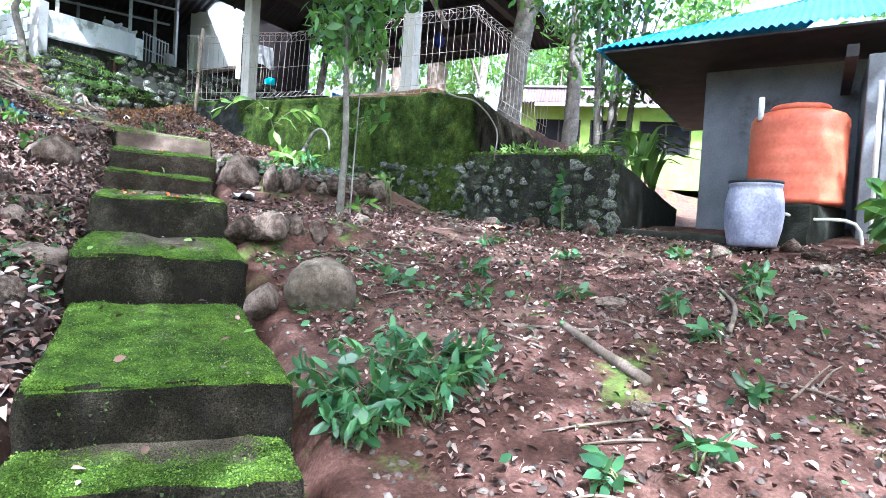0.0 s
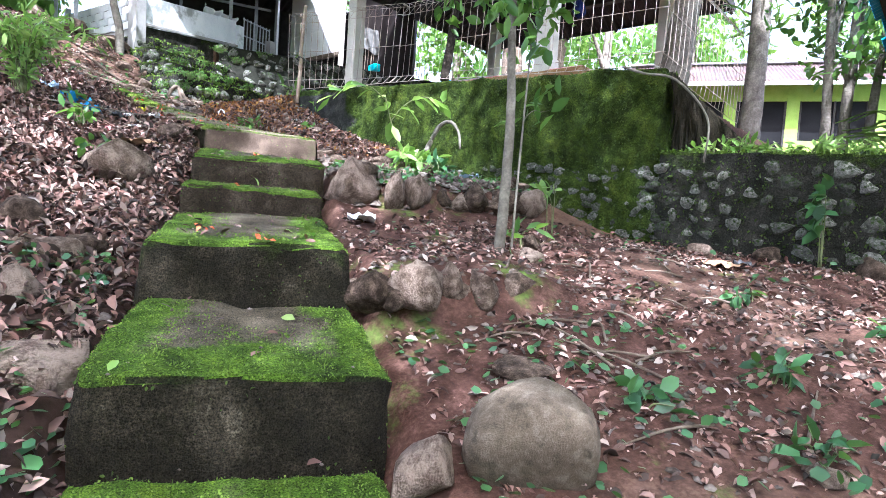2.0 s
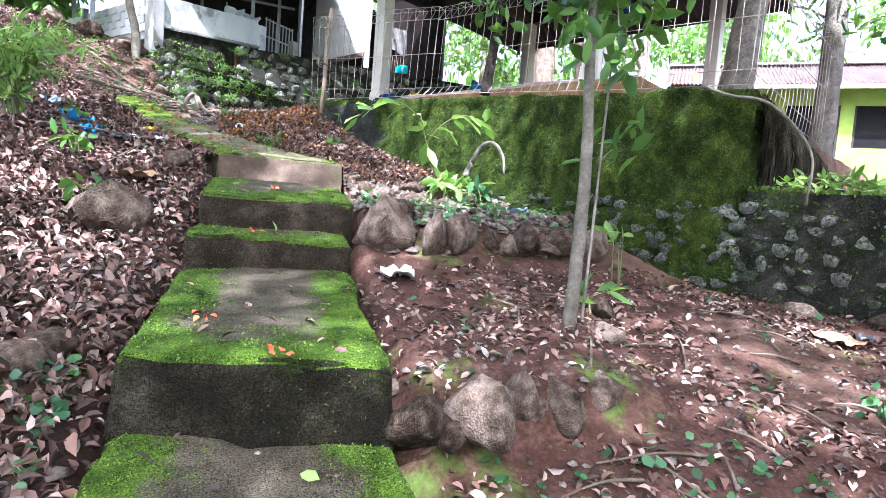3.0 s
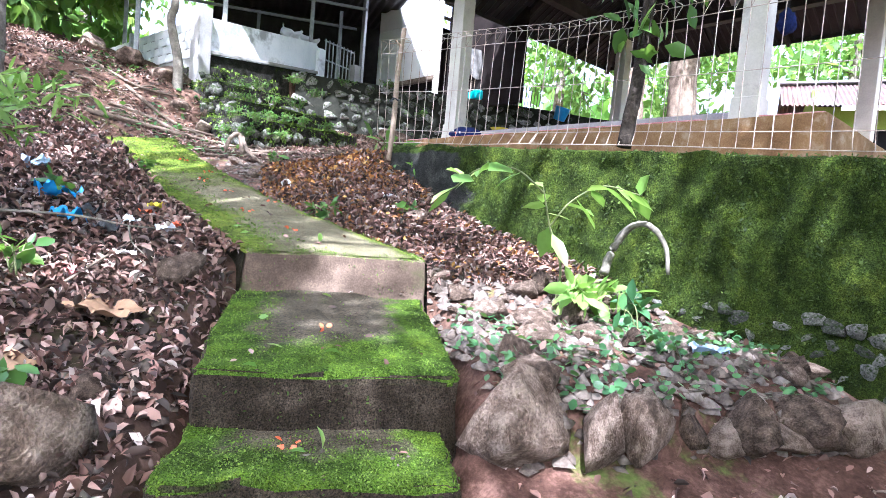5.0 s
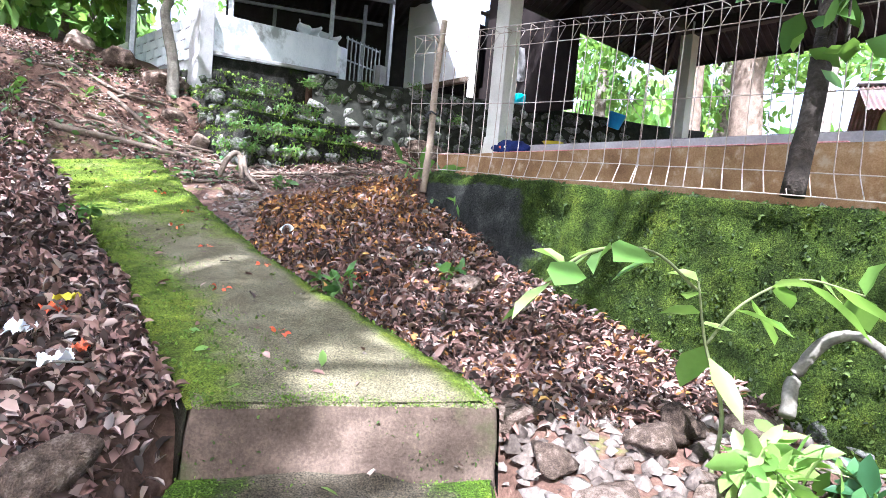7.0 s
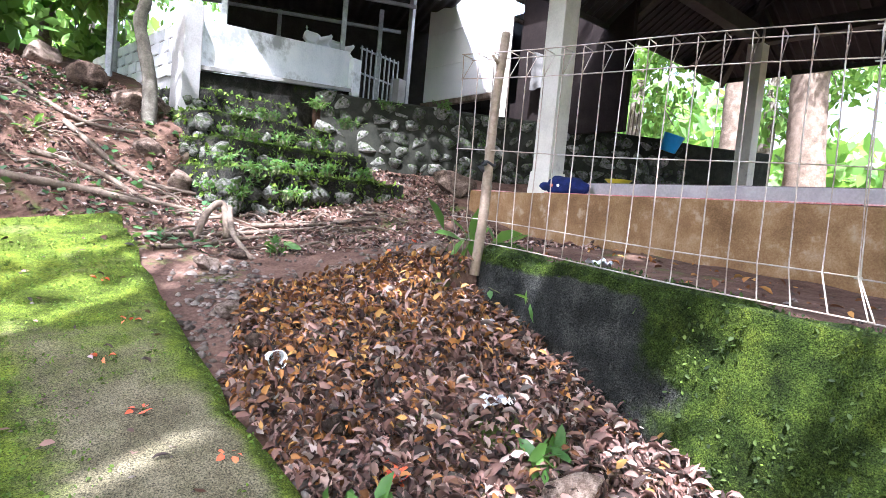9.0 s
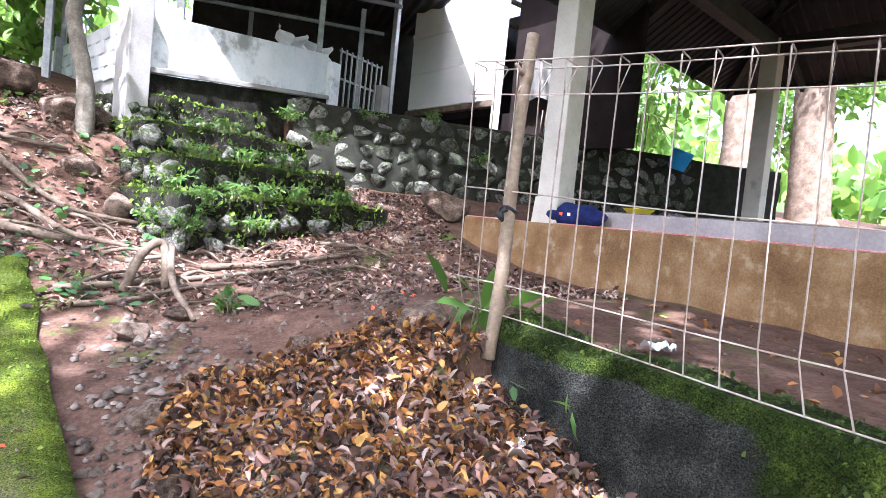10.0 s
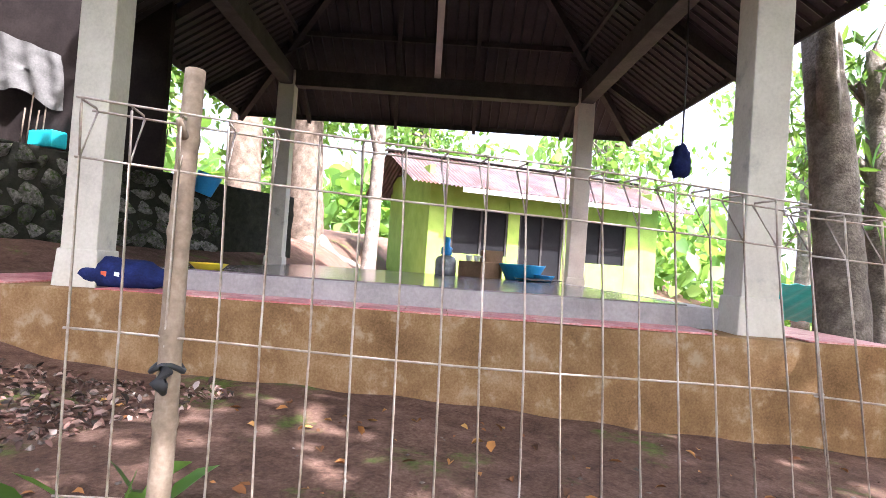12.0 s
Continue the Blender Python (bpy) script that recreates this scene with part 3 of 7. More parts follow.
def stone_mesh(name, seed, material, sx=1.0, sy=1.0, sz=1.0, rough=0.28, sub=2, boxy=0.35, facets=12):
    """A stone about one metre across, uneven, part ball and part block."""
    bm = bmesh.new()
    bmesh.ops.create_icosphere(bm, subdivisions=sub, radius=0.5)
    off = Vector((seed * 3.1, seed * 1.7, -seed * 2.3))
    r = np.random.default_rng(seed)
    cuts = [(Vector(r.normal(0, 1, 3)).normalized(), r.uniform(0.42, 0.74)) for _ in range(int(facets))]
    for v in bm.verts:
        p = v.co.normalized()
        m = max(abs(p.x), abs(p.y), abs(p.z))
        p = p * (1 - boxy) + p / m * boxy * 0.85
        p = p * (1 + rough * noise.noise(v.co * 2.2 + off) + 0.35 * rough * noise.noise(v.co * 6 + off))
        for n, d in cuts:
            over = p.dot(n) - d
            if over > 0:
                p = p - n * over * 0.97
        p = p * (1 + 0.07 * noise.noise(v.co * 9 + off)) * 1.25
        v.co = Vector((p.x * sx, p.y * sy, p.z * sz)) * 0.5
    me = bpy.data.meshes.new(name)
    bm.to_mesh(me)
    bm.free()
    me.polygons.foreach_set("use_smooth", [True] * len(me.polygons))
    me.materials.append(material)
    return me


def sheet_bm(w, l, wave=0.09, high=0.018, thick=0.004, rows=4, ragged=0.0, seed=0):
    """Corrugated sheet: x across the waves from 0 to w, y down the slope from 0 to l."""
    r = np.random.default_rng(seed)
    nx = int(w / wave * 6)
    bm = bmesh.new()
    grid = []
    end = [l + ragged * r.uniform(-1, 1) for _ in range(int(w / 0.7) + 2)]
    for j in range(rows + 1):
        row = []
        for i in range(nx + 1):
            x = w * i / nx
            le = end[int(x / 0.7)]
            sag = 0.012 * math.sin(x * 2.1 + j) * (ragged > 0)
            row.append(bm.verts.new((x, le * j / rows, high * math.sin(2 * math.pi * x / wave) + sag)))
        grid.append(row)
    for a, b in zip(grid, grid[1:]):
        for i in range(nx):
            bm.faces.new((a[i], a[i + 1], b[i + 1], b[i]))
    ret = bmesh.ops.extrude_face_region(bm, geom=bm.faces[:])
    for v in [g for g in ret["geom"] if isinstance(g, bmesh.types.BMVert)]:
        v.co.z -= thick
    bmesh.ops.recalc_face_normals(bm, faces=bm.faces[:])
    return bm


def axes_pose(origin, ex, ey):
    """A pose from an origin and two directions; the third is square to them."""
    ex, ey = Vector(ex).normalized(), Vector(ey)
    ez = ex.cross(ey).normalized()
    ey = ez.cross(ex)
    m = Matrix((ex, ey, ez)).transposed().to_4x4()
    return Matrix.Translation(origin) @ m


# ---- the lie of the land ----
D = np.array([0.403, -0.915])      # along the moss wall and the pavilion's front
N = np.array([0.915, 0.403])       # from the wall towards the pavilion
WALL0 = np.array([1.80, 9.33])     # far end of the moss wall, by the bamboo pole
WALL_L, LOW_L = 5.95, 7.85         # where the moss wall ends, where the low stone wall ends


def smooth(a, lo, hi):
    t = np.clip((a - lo) / (hi - lo), 0, 1)
    return t * t * (3 - 2 * t)


def slope_line(y):
    ys = (-40, -6, -3, -1, 0, 1.5, 2.5, 3.6, 4.4, 5.0, 6.2, 7.7, 9.0, 10.5, 11.5, 13, 16, 25, 60, 200)
    zs = (-4, -1.6, -0.95, -0.5, -0.25, 0.12, 0.45, 0.75, 0.93, 1.2, 1.5, 1.88, 2.15, 2.52, 2.72, 3.1, 3.9, 4.9, 6.5, 9)
    return (np.interp(y - 0.25, ys, zs) + np.interp(y, ys, zs) + np.interp(y + 0.25, ys, zs)) / 3


def path_z(y):
    d = np.asarray(y, float) - 6.27
    return 1.735 + 0.14 * d + 0.015 * d * d


def slab_edges(y):
    lx = np.interp(y, (-0.4, 0.2, 1.8, 2.8, 4.5, 6.26, 6.82, 7.7, 8.9, 10.6), (-0.5, -0.45, -0.25, -0.12, 0.08, 0.3, 0.08, -0.25, -0.87, -1.72))
    rx = np.interp(y, (-0.4, 0.2, 1.6, 2.6, 4.5, 6.26, 6.96, 7.7, 9.2, 11.1), (0.5, 0.62, 0.8, 0.9, 1.18, 1.5, 1.26, 0.84, 0.12, -0.7))
    return lx, rx


def land(x, y):
    x, y = np.asarray(x, float), np.asarray(y, float)
    z = slope_line(y)
    right = np.clip(x - 1.0, 0, 6.5) * np.clip(0.2 - 0.048 * y, 0, 0.22)
    left = np.clip(-0.35 - x, 0, 3.0) * 0.2 + np.clip(-3.35 - x, 0, 20) * 0.06
    z = z + right + left
    u = (x - WALL0[0]) * D[0] + (y - WALL0[1]) * D[1]
    v = (x - WALL0[0]) * N[0] + (y - WALL0[1]) * N[1]
    # heap of leaves against the wall, by its far end
    z = z + 0.30 * np.exp(-((u - 0.2) / 1.0) ** 2 - ((v + 0.45) / 0.75) ** 2) * (v < 0.3)
    # terrace behind the moss wall, and the lower one behind the stone wall
    ramp = np.where(u < 0.0, smooth(v, -0.7, 0.5) * smooth(u, -2.6, -0.2), smooth(v, 0.08, 0.22))
    upper = ramp * (1 - smooth(u, WALL_L - 0.25, WALL_L - 0.1))
    z = z * (1 - upper) + (2.78 - 0.05 * np.clip(u, -2, 6)) * upper
    low = smooth(v, 0.08, 0.2) * smooth(u, WALL_L - 0.25, WALL_L - 0.1) * (1 - smooth(u, LOW_L - 0.3, LOW_L - 0.12)) * (1 - smooth(v, 3.0, 5.0))
    z = z * (1 - low) + 1.6 * low
    # small banks held by rows of stones beside the stairs
    z = z + 0.17 * smooth(y, 2.40, 2.52) * (1 - smooth(y, 2.7, 3.8)) * smooth(x, 0.6, 0.9) * (1 - smooth(x, 1.8, 2.5))
    z = z + 0.15 * smooth(y, 4.62, 4.74) * (1 - smooth(y, 4.9, 5.8)) * smooth(x, 0.9, 1.2) * (1 - smooth(x, 3.2, 3.8))
    # the heap of earth and roots below the white wall
    z = z + 0.5 * smooth(y - 0.45 * np.clip(x, -3, 0), 12.4, 13.6) * (1 - smooth(x, -0.1, 0.6)) * (1 - smooth(y, 15, 20))
    # the path's bed
    lx, rx = slab_edges(y)
    z = z + 0.15 * np.exp(-((x - lx + 0.3) / 0.4) ** 2) * smooth(y, 5.4, 6.6) * (1 - smooth(y, 9.8, 11))
    bed = smooth(x, lx - 0.05, lx + 0.03) * (1 - smooth(x, rx + 0.02, rx + 0.25)) * smooth(y, 6.2, 6.5) * (1 - smooth(y, 10.9, 11.3))
    z = z * (1 - bed) + np.minimum(z, path_z(y) - 0.07) * bed
    # the stairs' bed
    bed = smooth(x, lx - 0.15, lx + 0.05) * (1 - smooth(x, rx - 0.05, rx + 0.15)) * smooth(y, -0.6, -0.3) * (1 - smooth(y, 6.2, 6.4))
    under_stairs = np.interp(y, (-0.6, 0.3, 0.5, 1.3, 1.9, 2.2, 2.9, 4.2, 4.7, 5.2, 6.3), (-0.7, -0.5, -0.2, -0.2, 0.05, 0.2, 0.4, 0.6, 0.85, 1.05, 1.2))
    z = z * (1 - bed) + np.minimum(z, under_stairs) * bed
    # fine unevenness
    z = z + 0.018 * np.sin(3.1 * x + 1.3 * y) * np.sin(2.3 * y - 1.7 * x) + 0.01 * np.sin(9 * x + 4 * y) * np.sin(8 * y - 5 * x)
    return z


def on_land(x, y, dz=0.0):
    return Vector((x, y, float(land(x, y)) + dz))


def uv_point(u, v, z=None):
    p = WALL0 + D * u + N * v
    return Vector((p[0], p[1], float(land(p[0], p[1])) if z is None else z))

# ---- ground ----
def spaced(*spans):
    out = []
    for a, b, s in spans:
        out += list(np.arange(a, b, s))
    return np.array(out + [spans[-1][1]])


def build_ground():
    xs = spaced((-200, -40, 20), (-40, -8, 2), (-8, -2.5, 0.3), (-2.5, 7.5, 0.08), (7.5, 14, 0.3), (14, 40, 2), (40, 200, 20))
    ys = spaced((-200, -30, 20), (-30, -5, 2), (-5, -2.5, 0.3), (-2.5, 14, 0.08), (14, 20, 0.3), (20, 50, 2), (50, 200, 15))
    X, Y = np.meshgrid(xs, ys)
    Z = land(X, Y)
    verts = np.stack([X, Y, Z], -1).reshape(-1, 3)
    nx, ny = len(xs), len(ys)
    i = (np.arange(ny - 1)[:, None] * nx + np.arange(nx - 1)[None]).ravel()
    faces = np.stack([i, i + 1, i + 1 + nx, i + nx], 1)
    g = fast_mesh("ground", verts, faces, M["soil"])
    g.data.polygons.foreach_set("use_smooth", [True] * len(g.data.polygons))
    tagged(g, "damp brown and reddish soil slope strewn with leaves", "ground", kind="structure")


build_ground()

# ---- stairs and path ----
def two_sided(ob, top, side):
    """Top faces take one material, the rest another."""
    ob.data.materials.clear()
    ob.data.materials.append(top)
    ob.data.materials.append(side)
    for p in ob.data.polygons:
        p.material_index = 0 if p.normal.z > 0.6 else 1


def edge_moss(ob, loop, reach=0.3):
    """Marks how near a vertex lies to the worn edges of a slab: moss keeps to the edges, feet keep the middle bare."""
    a = ob.data.attributes.new("moss", "FLOAT", "POINT")
    fl, fr, br, bl = [Vector(p[:2]) for p in loop]
    for i, v in enumerate(ob.data.vertices):
        p = v.co.xy
        d = []
        for s, e, reach_e in ((fl, fr, reach), (bl, fl, reach * 0.7), (fr, br, reach * 0.7)):
            t = max(0, min(1, (p - s).dot(e - s) / (e - s).length_squared))
            d.append((p - s.lerp(e, t)).length / reach_e)
        a.data[i].value = max(0.0, 1 - min(d))


M["ledge_bare"] = surface("bare_concrete", ((0.3, (0.028, 0.019, 0.013)), (0.5, (0.08, 0.057, 0.042)), (0.7, (0.16, 0.118, 0.09))), 5, 90, 0.9, 0.6, 0.02, stain=(0.06, 0.07, 0.025), stain_scale=1.5, stain_from=0.55)
stairs = empty("stairs", Matrix(), "moss-covered concrete garden stairs climbing the slope", "stairs", kind="structure")
STEPS = (  # front left, front right, back left, back right, front height, back height
    ((-0.50, -0.12), (0.47, -0.38), (-0.40, 0.36), (0.58, 0.14), -0.27, -0.25),
    ((-0.42, 0.22), (0.56, 0.00), (-0.22, 1.72), (0.72, 1.50), 0.00, 0.10),
    ((-0.25, 1.80), (0.79, 1.66), (-0.10, 2.80), (0.86, 2.48), 0.40, 0.50),
    ((-0.09, 2.77), (0.83, 2.42), (0.10, 4.60), (1.14, 4.50), 0.80, 0.89),
    ((0.09, 4.50), (1.14, 4.42), (0.17, 5.00), (1.20, 4.90), 1.10, 1.12),
    ((0.18, 4.92), (1.22, 4.80), (0.28, 6.22), (1.46, 6.15), 1.35, 1.50),
)
for k, (fl, fr, bl, br, zf, zb) in enumerate(STEPS):
    low = [(fl[0] - 0.03, fl[1] - 0.02, zf - 0.75), (fr[0] + 0.03, fr[1] - 0.02, zf - 0.75), (br[0] + 0.03, br[1], zf - 0.75), (bl[0] - 0.03, bl[1], zf - 0.75)]
    high = [(*fl, zf), (*fr, zf), (*br, zb), (*bl, zb)]
    bm = roughen(prism_bm(low, high, 0.05, 3), 0.022, 9.0, 7, k * 3.3)
    roughen(bm, 0.012, 26.0, 0, k * 2.1)
    roughen(bm, 0.03, 1.6, 0, k * 1.7)
    st = part("step", bm, M["step"], stairs, smooth=True)
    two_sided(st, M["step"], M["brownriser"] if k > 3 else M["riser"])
    edge_moss(st, (fl, fr, br, bl), (0.34, 1.6, 0.55, 0.6, 0.4, 0.55)[k])

LEFT = ((0.33, 6.26), (0.10, 6.82), (-0.23, 7.7), (-0.85, 8.9), (-1.70, 10.6))
RIGHT = ((1.49, 6.26), (1.24, 6.96), (0.82, 7.7), (0.10, 9.2), (-0.72, 11.1))


def build_path():
    """The sloping slab: its lip is the top step, then it narrows and bends up to the roots."""
    l, r = curve_pts([(*p, 0) for p in LEFT], 8), curve_pts([(*p, 0) for p in RIGHT], 8)
    n, cols = len(l), 12
    verts, faces = [], []
    for a, b in zip(l, r):
        for c in range(cols + 1):
            p = a.lerp(b, c / cols)
            edge = min(c, cols - c)
            z = float(path_z(p.y)) - (0.03 if edge == 0 else 0.0)
            q = noise.noise(p * 3.0) * 0.02
            verts.append((p.x + q * (edge == 0) * 2, p.y, z + q))
    top = len(verts)
    for i in range(n):
        for c in (0, cols):
            v = verts[i * (cols + 1) + c]
            verts.append((v[0] + (-0.05 if c == 0 else 0.05), v[1], v[2] - 0.6))
    for i in range(n - 1):
        for c in range(cols):
            k = i * (cols + 1) + c
            faces.append((k, k + 1, k + cols + 2, k + cols + 1))
        a, b = i * (cols + 1), (i + 1) * (cols + 1)
        faces.append((a, b, top + 2 * i + 2, top + 2 * i))
        faces.append((b + cols, a + cols, top + 2 * i + 1, top + 2 * i + 3))
    bm = bmesh.new()
    vs = [bm.verts.new(v) for v in verts]
    for f in faces:
        bm.faces.new([vs[i] for i in f])
    bmesh.ops.recalc_face_normals(bm, faces=bm.faces[:])
    ob = part("path", bm, M["path"], None, smooth=True)
    tagged(ob, "sloping concrete footpath with green moss along its edges", "path", kind="structure")
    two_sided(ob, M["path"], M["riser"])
    at = ob.data.attributes.new("moss", "FLOAT", "POINT")
    for i in range(len(ob.data.vertices)):
        c = (i % (cols + 1)) / cols if i < top else 0.0
        far = (i // (cols + 1)) / n if i < top else 0.0
        at.data[i].value = max(0.0, 1 - c / 0.45, 1 - (1 - c) / 0.16, (far - 0.55) * 2.2)
    lip = prism_bm([(0.28, 6.13, 1.0), (1.47, 6.07, 1.0), (1.55, 6.5, 1.0), (0.24, 6.5, 1.0)], [(0.345, 6.25, 1.725), (1.47, 6.25, 1.725), (1.44, 6.5, 1.75), (0.27, 6.5, 1.75)], 0.03, 3)
    st = part("step", roughen(lip, 0.012, 9.0, 5, 4.0), M["step"], stairs, "bare brown concrete top step", True)
    two_sided(st, M["path"], M["ledge_bare"])


build_path()

# ---- stones for walls ----
STONES = [stone_mesh("stone", s, M["stone"], 1.0, 0.8 + 0.1 * (s % 3), 0.8 + 0.1 * (s % 4), 0.34, 2, 0.6, 16) for s in range(8)]


def stone_face(parent, p0, p1, zlow, ztop, out, size=0.22, seed=0, bulge=0.05):
    """Lays stones over an upright face from p0 to p1; zlow and ztop are functions of the share along it."""
    r = np.random.default_rng(seed)
    p0, p1, out = Vector((*p0, 0)), Vector((*p1, 0)), Vector((*out, 0)).normalized()
    length = (p1 - p0).length
    row, z = 0, 0.0
    most = max(ztop(0) - zlow(0), ztop(1) - zlow(1), ztop(0.5) - zlow(0.5))
    while z < most:
        x = -0.5 * size * (row % 2)
        while x < length:
            w = size * r.uniform(0.75, 1.35)
            t = min(max((x + w / 2) / length, 0), 1)
            zz = zlow(t) + z + size * 0.42
            if zz < ztop(t) - size * 0.12:
                c = p0.lerp(p1, t) + out * (bulge - size * 0.34 + r.uniform(-0.02, 0.02))
                s = Matrix.Diagonal((w * 1.2, size * 1.2, size * r.uniform(0.95, 1.4), 1))
                ex = (p1 - p0).normalized()
                m = Matrix.Translation((c.x, c.y, zz + r.uniform(-0.02, 0.02))) @ Matrix.Rotation(math.atan2(ex.y, ex.x), 4, "Z") @ Matrix.Rotation(r.uniform(-0.4, 0.4), 4, "Y") @ s
                piece("stone", STONES[r.integers(8)], m, parent)
            x += w * 0.98
        z += size * 0.8
        row += 1


def wall_block(name, p0, p1, thick, back, zlow, ztop, material, label, cuts=12, rough=0.02, bevel=0.03):
    """A wall between two plan points, thick towards back; zlow and ztop pairs for both ends."""
    a, b, k = Vector((*p0, 0)), Vector((*p1, 0)), Vector((*back, 0)).normalized() * thick
    loop = (a, b, b + k, a + k)
    low = [(p.x, p.y, z) for p, z in zip(loop, (zlow[0], zlow[1], zlow[1], zlow[0]))]
    high = [(p.x, p.y, z) for p, z in zip(loop, (ztop[0], ztop[1], ztop[1], ztop[0]))]
    bm = prism_bm(low, high, bevel, 2)
    if cuts:
        roughen(bm, rough, 5.0, cuts, p0[0])
    ob = part(name, bm, material, None, smooth=cuts > 0)
    return tagged(ob, label, "wall", kind="structure")


E0, E1, E2 = uv_point(0, 0), uv_point(WALL_L, 0), uv_point(LOW_L, 0)
moss_wall = wall_block("wall_moss", E0.xy, E1.xy, 0.34, N, (1.0, 0.8), (2.80, 2.50), M["mosswall"], "thick retaining wall overgrown with dark and bright green moss", 26, 0.06)
moss_side = wall_block("wall_moss_side", uv_point(WALL_L - 0.34, 0.345).xy, uv_point(WALL_L - 0.34, 4.2).xy, 0.34, D, (1.0, 1.0), (2.48, 2.0), M["darkmoss"], "side of the mossy retaining wall hung with roots", 10, 0.04)
for vert in moss_wall.data.vertices:
    vert.co += noise.noise_vector(vert.co * 13) * 0.02
# the far end of the wall is bare dark concrete, but for its top
mark = moss_wall.data.attributes.new("moss", "FLOAT", "POINT")
for i, vert in enumerate(moss_wall.data.vertices):
    along = (vert.co.x - WALL0[0]) * D[0] + (vert.co.y - WALL0[1]) * D[1]
    bare_to = 1.15 + 0.35 * noise.noise(vert.co * 1.6) + 0.5 * (2.6 - vert.co.z)
    mark.data[i].value = max(float(smooth(along, bare_to - 0.12, bare_to + 0.15)), float(smooth(vert.co.z, 2.66, 2.76)))
stone_face(moss_wall, uv_point(2.3, 0).xy, E1.xy, lambda t: 1.35 - 0.5 * t, lambda t: 1.62 - 0.05 * t, -N, 0.12, 5, 0.0)
low_wall = wall_block("wall_low_stone", uv_point(WALL_L + 0.004, 0.0).xy, E2.xy, 0.4, N, (0.3, 0.2), (1.72, 1.66), M["darkmoss"], "low mortared stone wall with moss on top", 8, 0.03)
stone_face(low_wall, uv_point(WALL_L - 0.2, 0).xy, E2.xy, lambda t: 0.95 - 0.2 * t, lambda t: 1.62, -N, 0.17, 6, 0.0)
low_side = wall_block("wall_low_side", uv_point(LOW_L - 0.36, 0.405).xy, uv_point(LOW_L - 0.36, 4.0).xy, 0.34, D, (0.2, 0.2), (1.66, 1.3), M["mortar"], "dark side face of the low stone wall", 6, 0.03)

# mossy stone steps and the stone retaining wall behind them
A = np.array([0.82, 0.572])
Q = np.array([-0.572, 0.82])
S0 = np.array([0.07, 11.72])
for k in range(4):
    p0 = S0 + Q * 0.62 * k + A * 0.12 * k
    ln = 2.36 - 0.25 * k
    p1 = p0 + A * ln
    zt = 3.26 + 0.33 * k
    w = wall_block(f"stone_terrace_{k + 1}", p0, p1, 1.2, Q, (2.3, 2.3), (zt, zt + 0.04), M["darkmoss"], "mossy rubble stone terrace step with ferns", 7, 0.035, 0.05)
    stone_face(w, p0, p1, lambda t, z=zt - (0.48 if k == 0 else 0.3): z, lambda t, z=zt: z - 0.02, -Q, 0.22, 20 + k, 0.02)
    stone_face(w, p0 + Q * 0.9, p0, lambda t, z=zt - 0.45: z, lambda t, z=zt: z - 0.02, -A, 0.22, 30 + k, 0.02)
rubble = wall_block("wall_rubble", (0.95, 14.72), (9.2, 14.95), 0.5, (0, 1), (2.9, 3.0), (4.62, 4.66), M["mortar"], "tall dry-stone retaining wall of dark rounded rubble", 10, 0.03)
stone_face(rubble, (0.95, 14.72), (7.3, 14.89), lambda t: 3.35, lambda t: 4.66, (0, -1), 0.26, 11, 0.02)
bank = wall_block("upper_yard", (0.9, 15.2), (9.2, 15.4), 12, (0, 1), (3.0, 3.0), (4.6, 4.6), M["soil"], "trodden earth yard above the stone wall", 4, 0.03)
bank2 = wall_block("upper_yard", (-3.6, 18.7), (0.88, 14.9), 9, (0.6, 0.8), (3.0, 3.0), (4.55, 4.55), M["soil"], "trodden earth yard behind the white wall", 3, 0.03)

# ---- white yard wall ----
W0, W1, W2 = np.array([-0.72, 13.55]), np.array([1.36, 15.50]), np.array([-3.3, 18.65])
back_r = np.array([-0.68, 0.73])
yard_wall = wall_block("wall_white", W0 + (W1 - W0) * 0.05, W1, 0.14, back_r, (3.2, 3.6), (5.10, 5.45), M["white"], "white-painted yard wall with mildew stains", 0, 0, 0.01)
plinth = wall_block("wall_white_plinth", W0 + (W1 - W0) * 0.05 + np.array([0.03, -0.03]), W1 + np.array([0.03, -0.03]), 0.03, back_r, (3.2, 3.6), (4.47, 4.80), M["darkmoss"], "mossy base of the white yard wall", 6, 0.01, 0.004)
strip = wall_block("trim_white_wall", W0 + (W1 - W0) * 0.05 + np.array([0.06, -0.064]), W1 + np.array([0.06, -0.064]), 0.06, back_r, (4.475, 4.805), (4.53, 4.86), M["plaster"], "narrow ledge along the white wall", 0, 0, 0.006)
left_n = np.array([0.9, 0.45])
left_wall = wall_block("wall_white_left", W0 + (W2 - W0) * 0.03, W2, 0.12, left_n, (3.2, 4.2), (5.0, 5.30), M["plaster"], "block yard wall painted white over bare plaster", 0, 0, 0.01)
blk = bpy.data.meshes.new("block")
bb = box_bm(0, -0.012, 0, 0.44, 0.012, 0.15, 0.006)
bb.to_mesh(blk)
bb.free()
blk.materials.append(M["block"])
ln = float(np.linalg.norm(W2 - W0))
ang = math.atan2(*(W2 - W0)[::-1])
for row in range(4):
    for i in range(12):
        x = 0.22 + 0.46 * i + 0.23 * (row % 2)
        if x + 0.44 > ln:
            continue
        t = x / ln
        p = W0 + (W2 - W0) * t - left_n * 0.016
        piece("block", blk, Matrix.Translation((p[0], p[1], 4.42 + 0.16 * row + t * 0.27)) @ Matrix.Rotation(ang, 4, "Z"), left_wall)


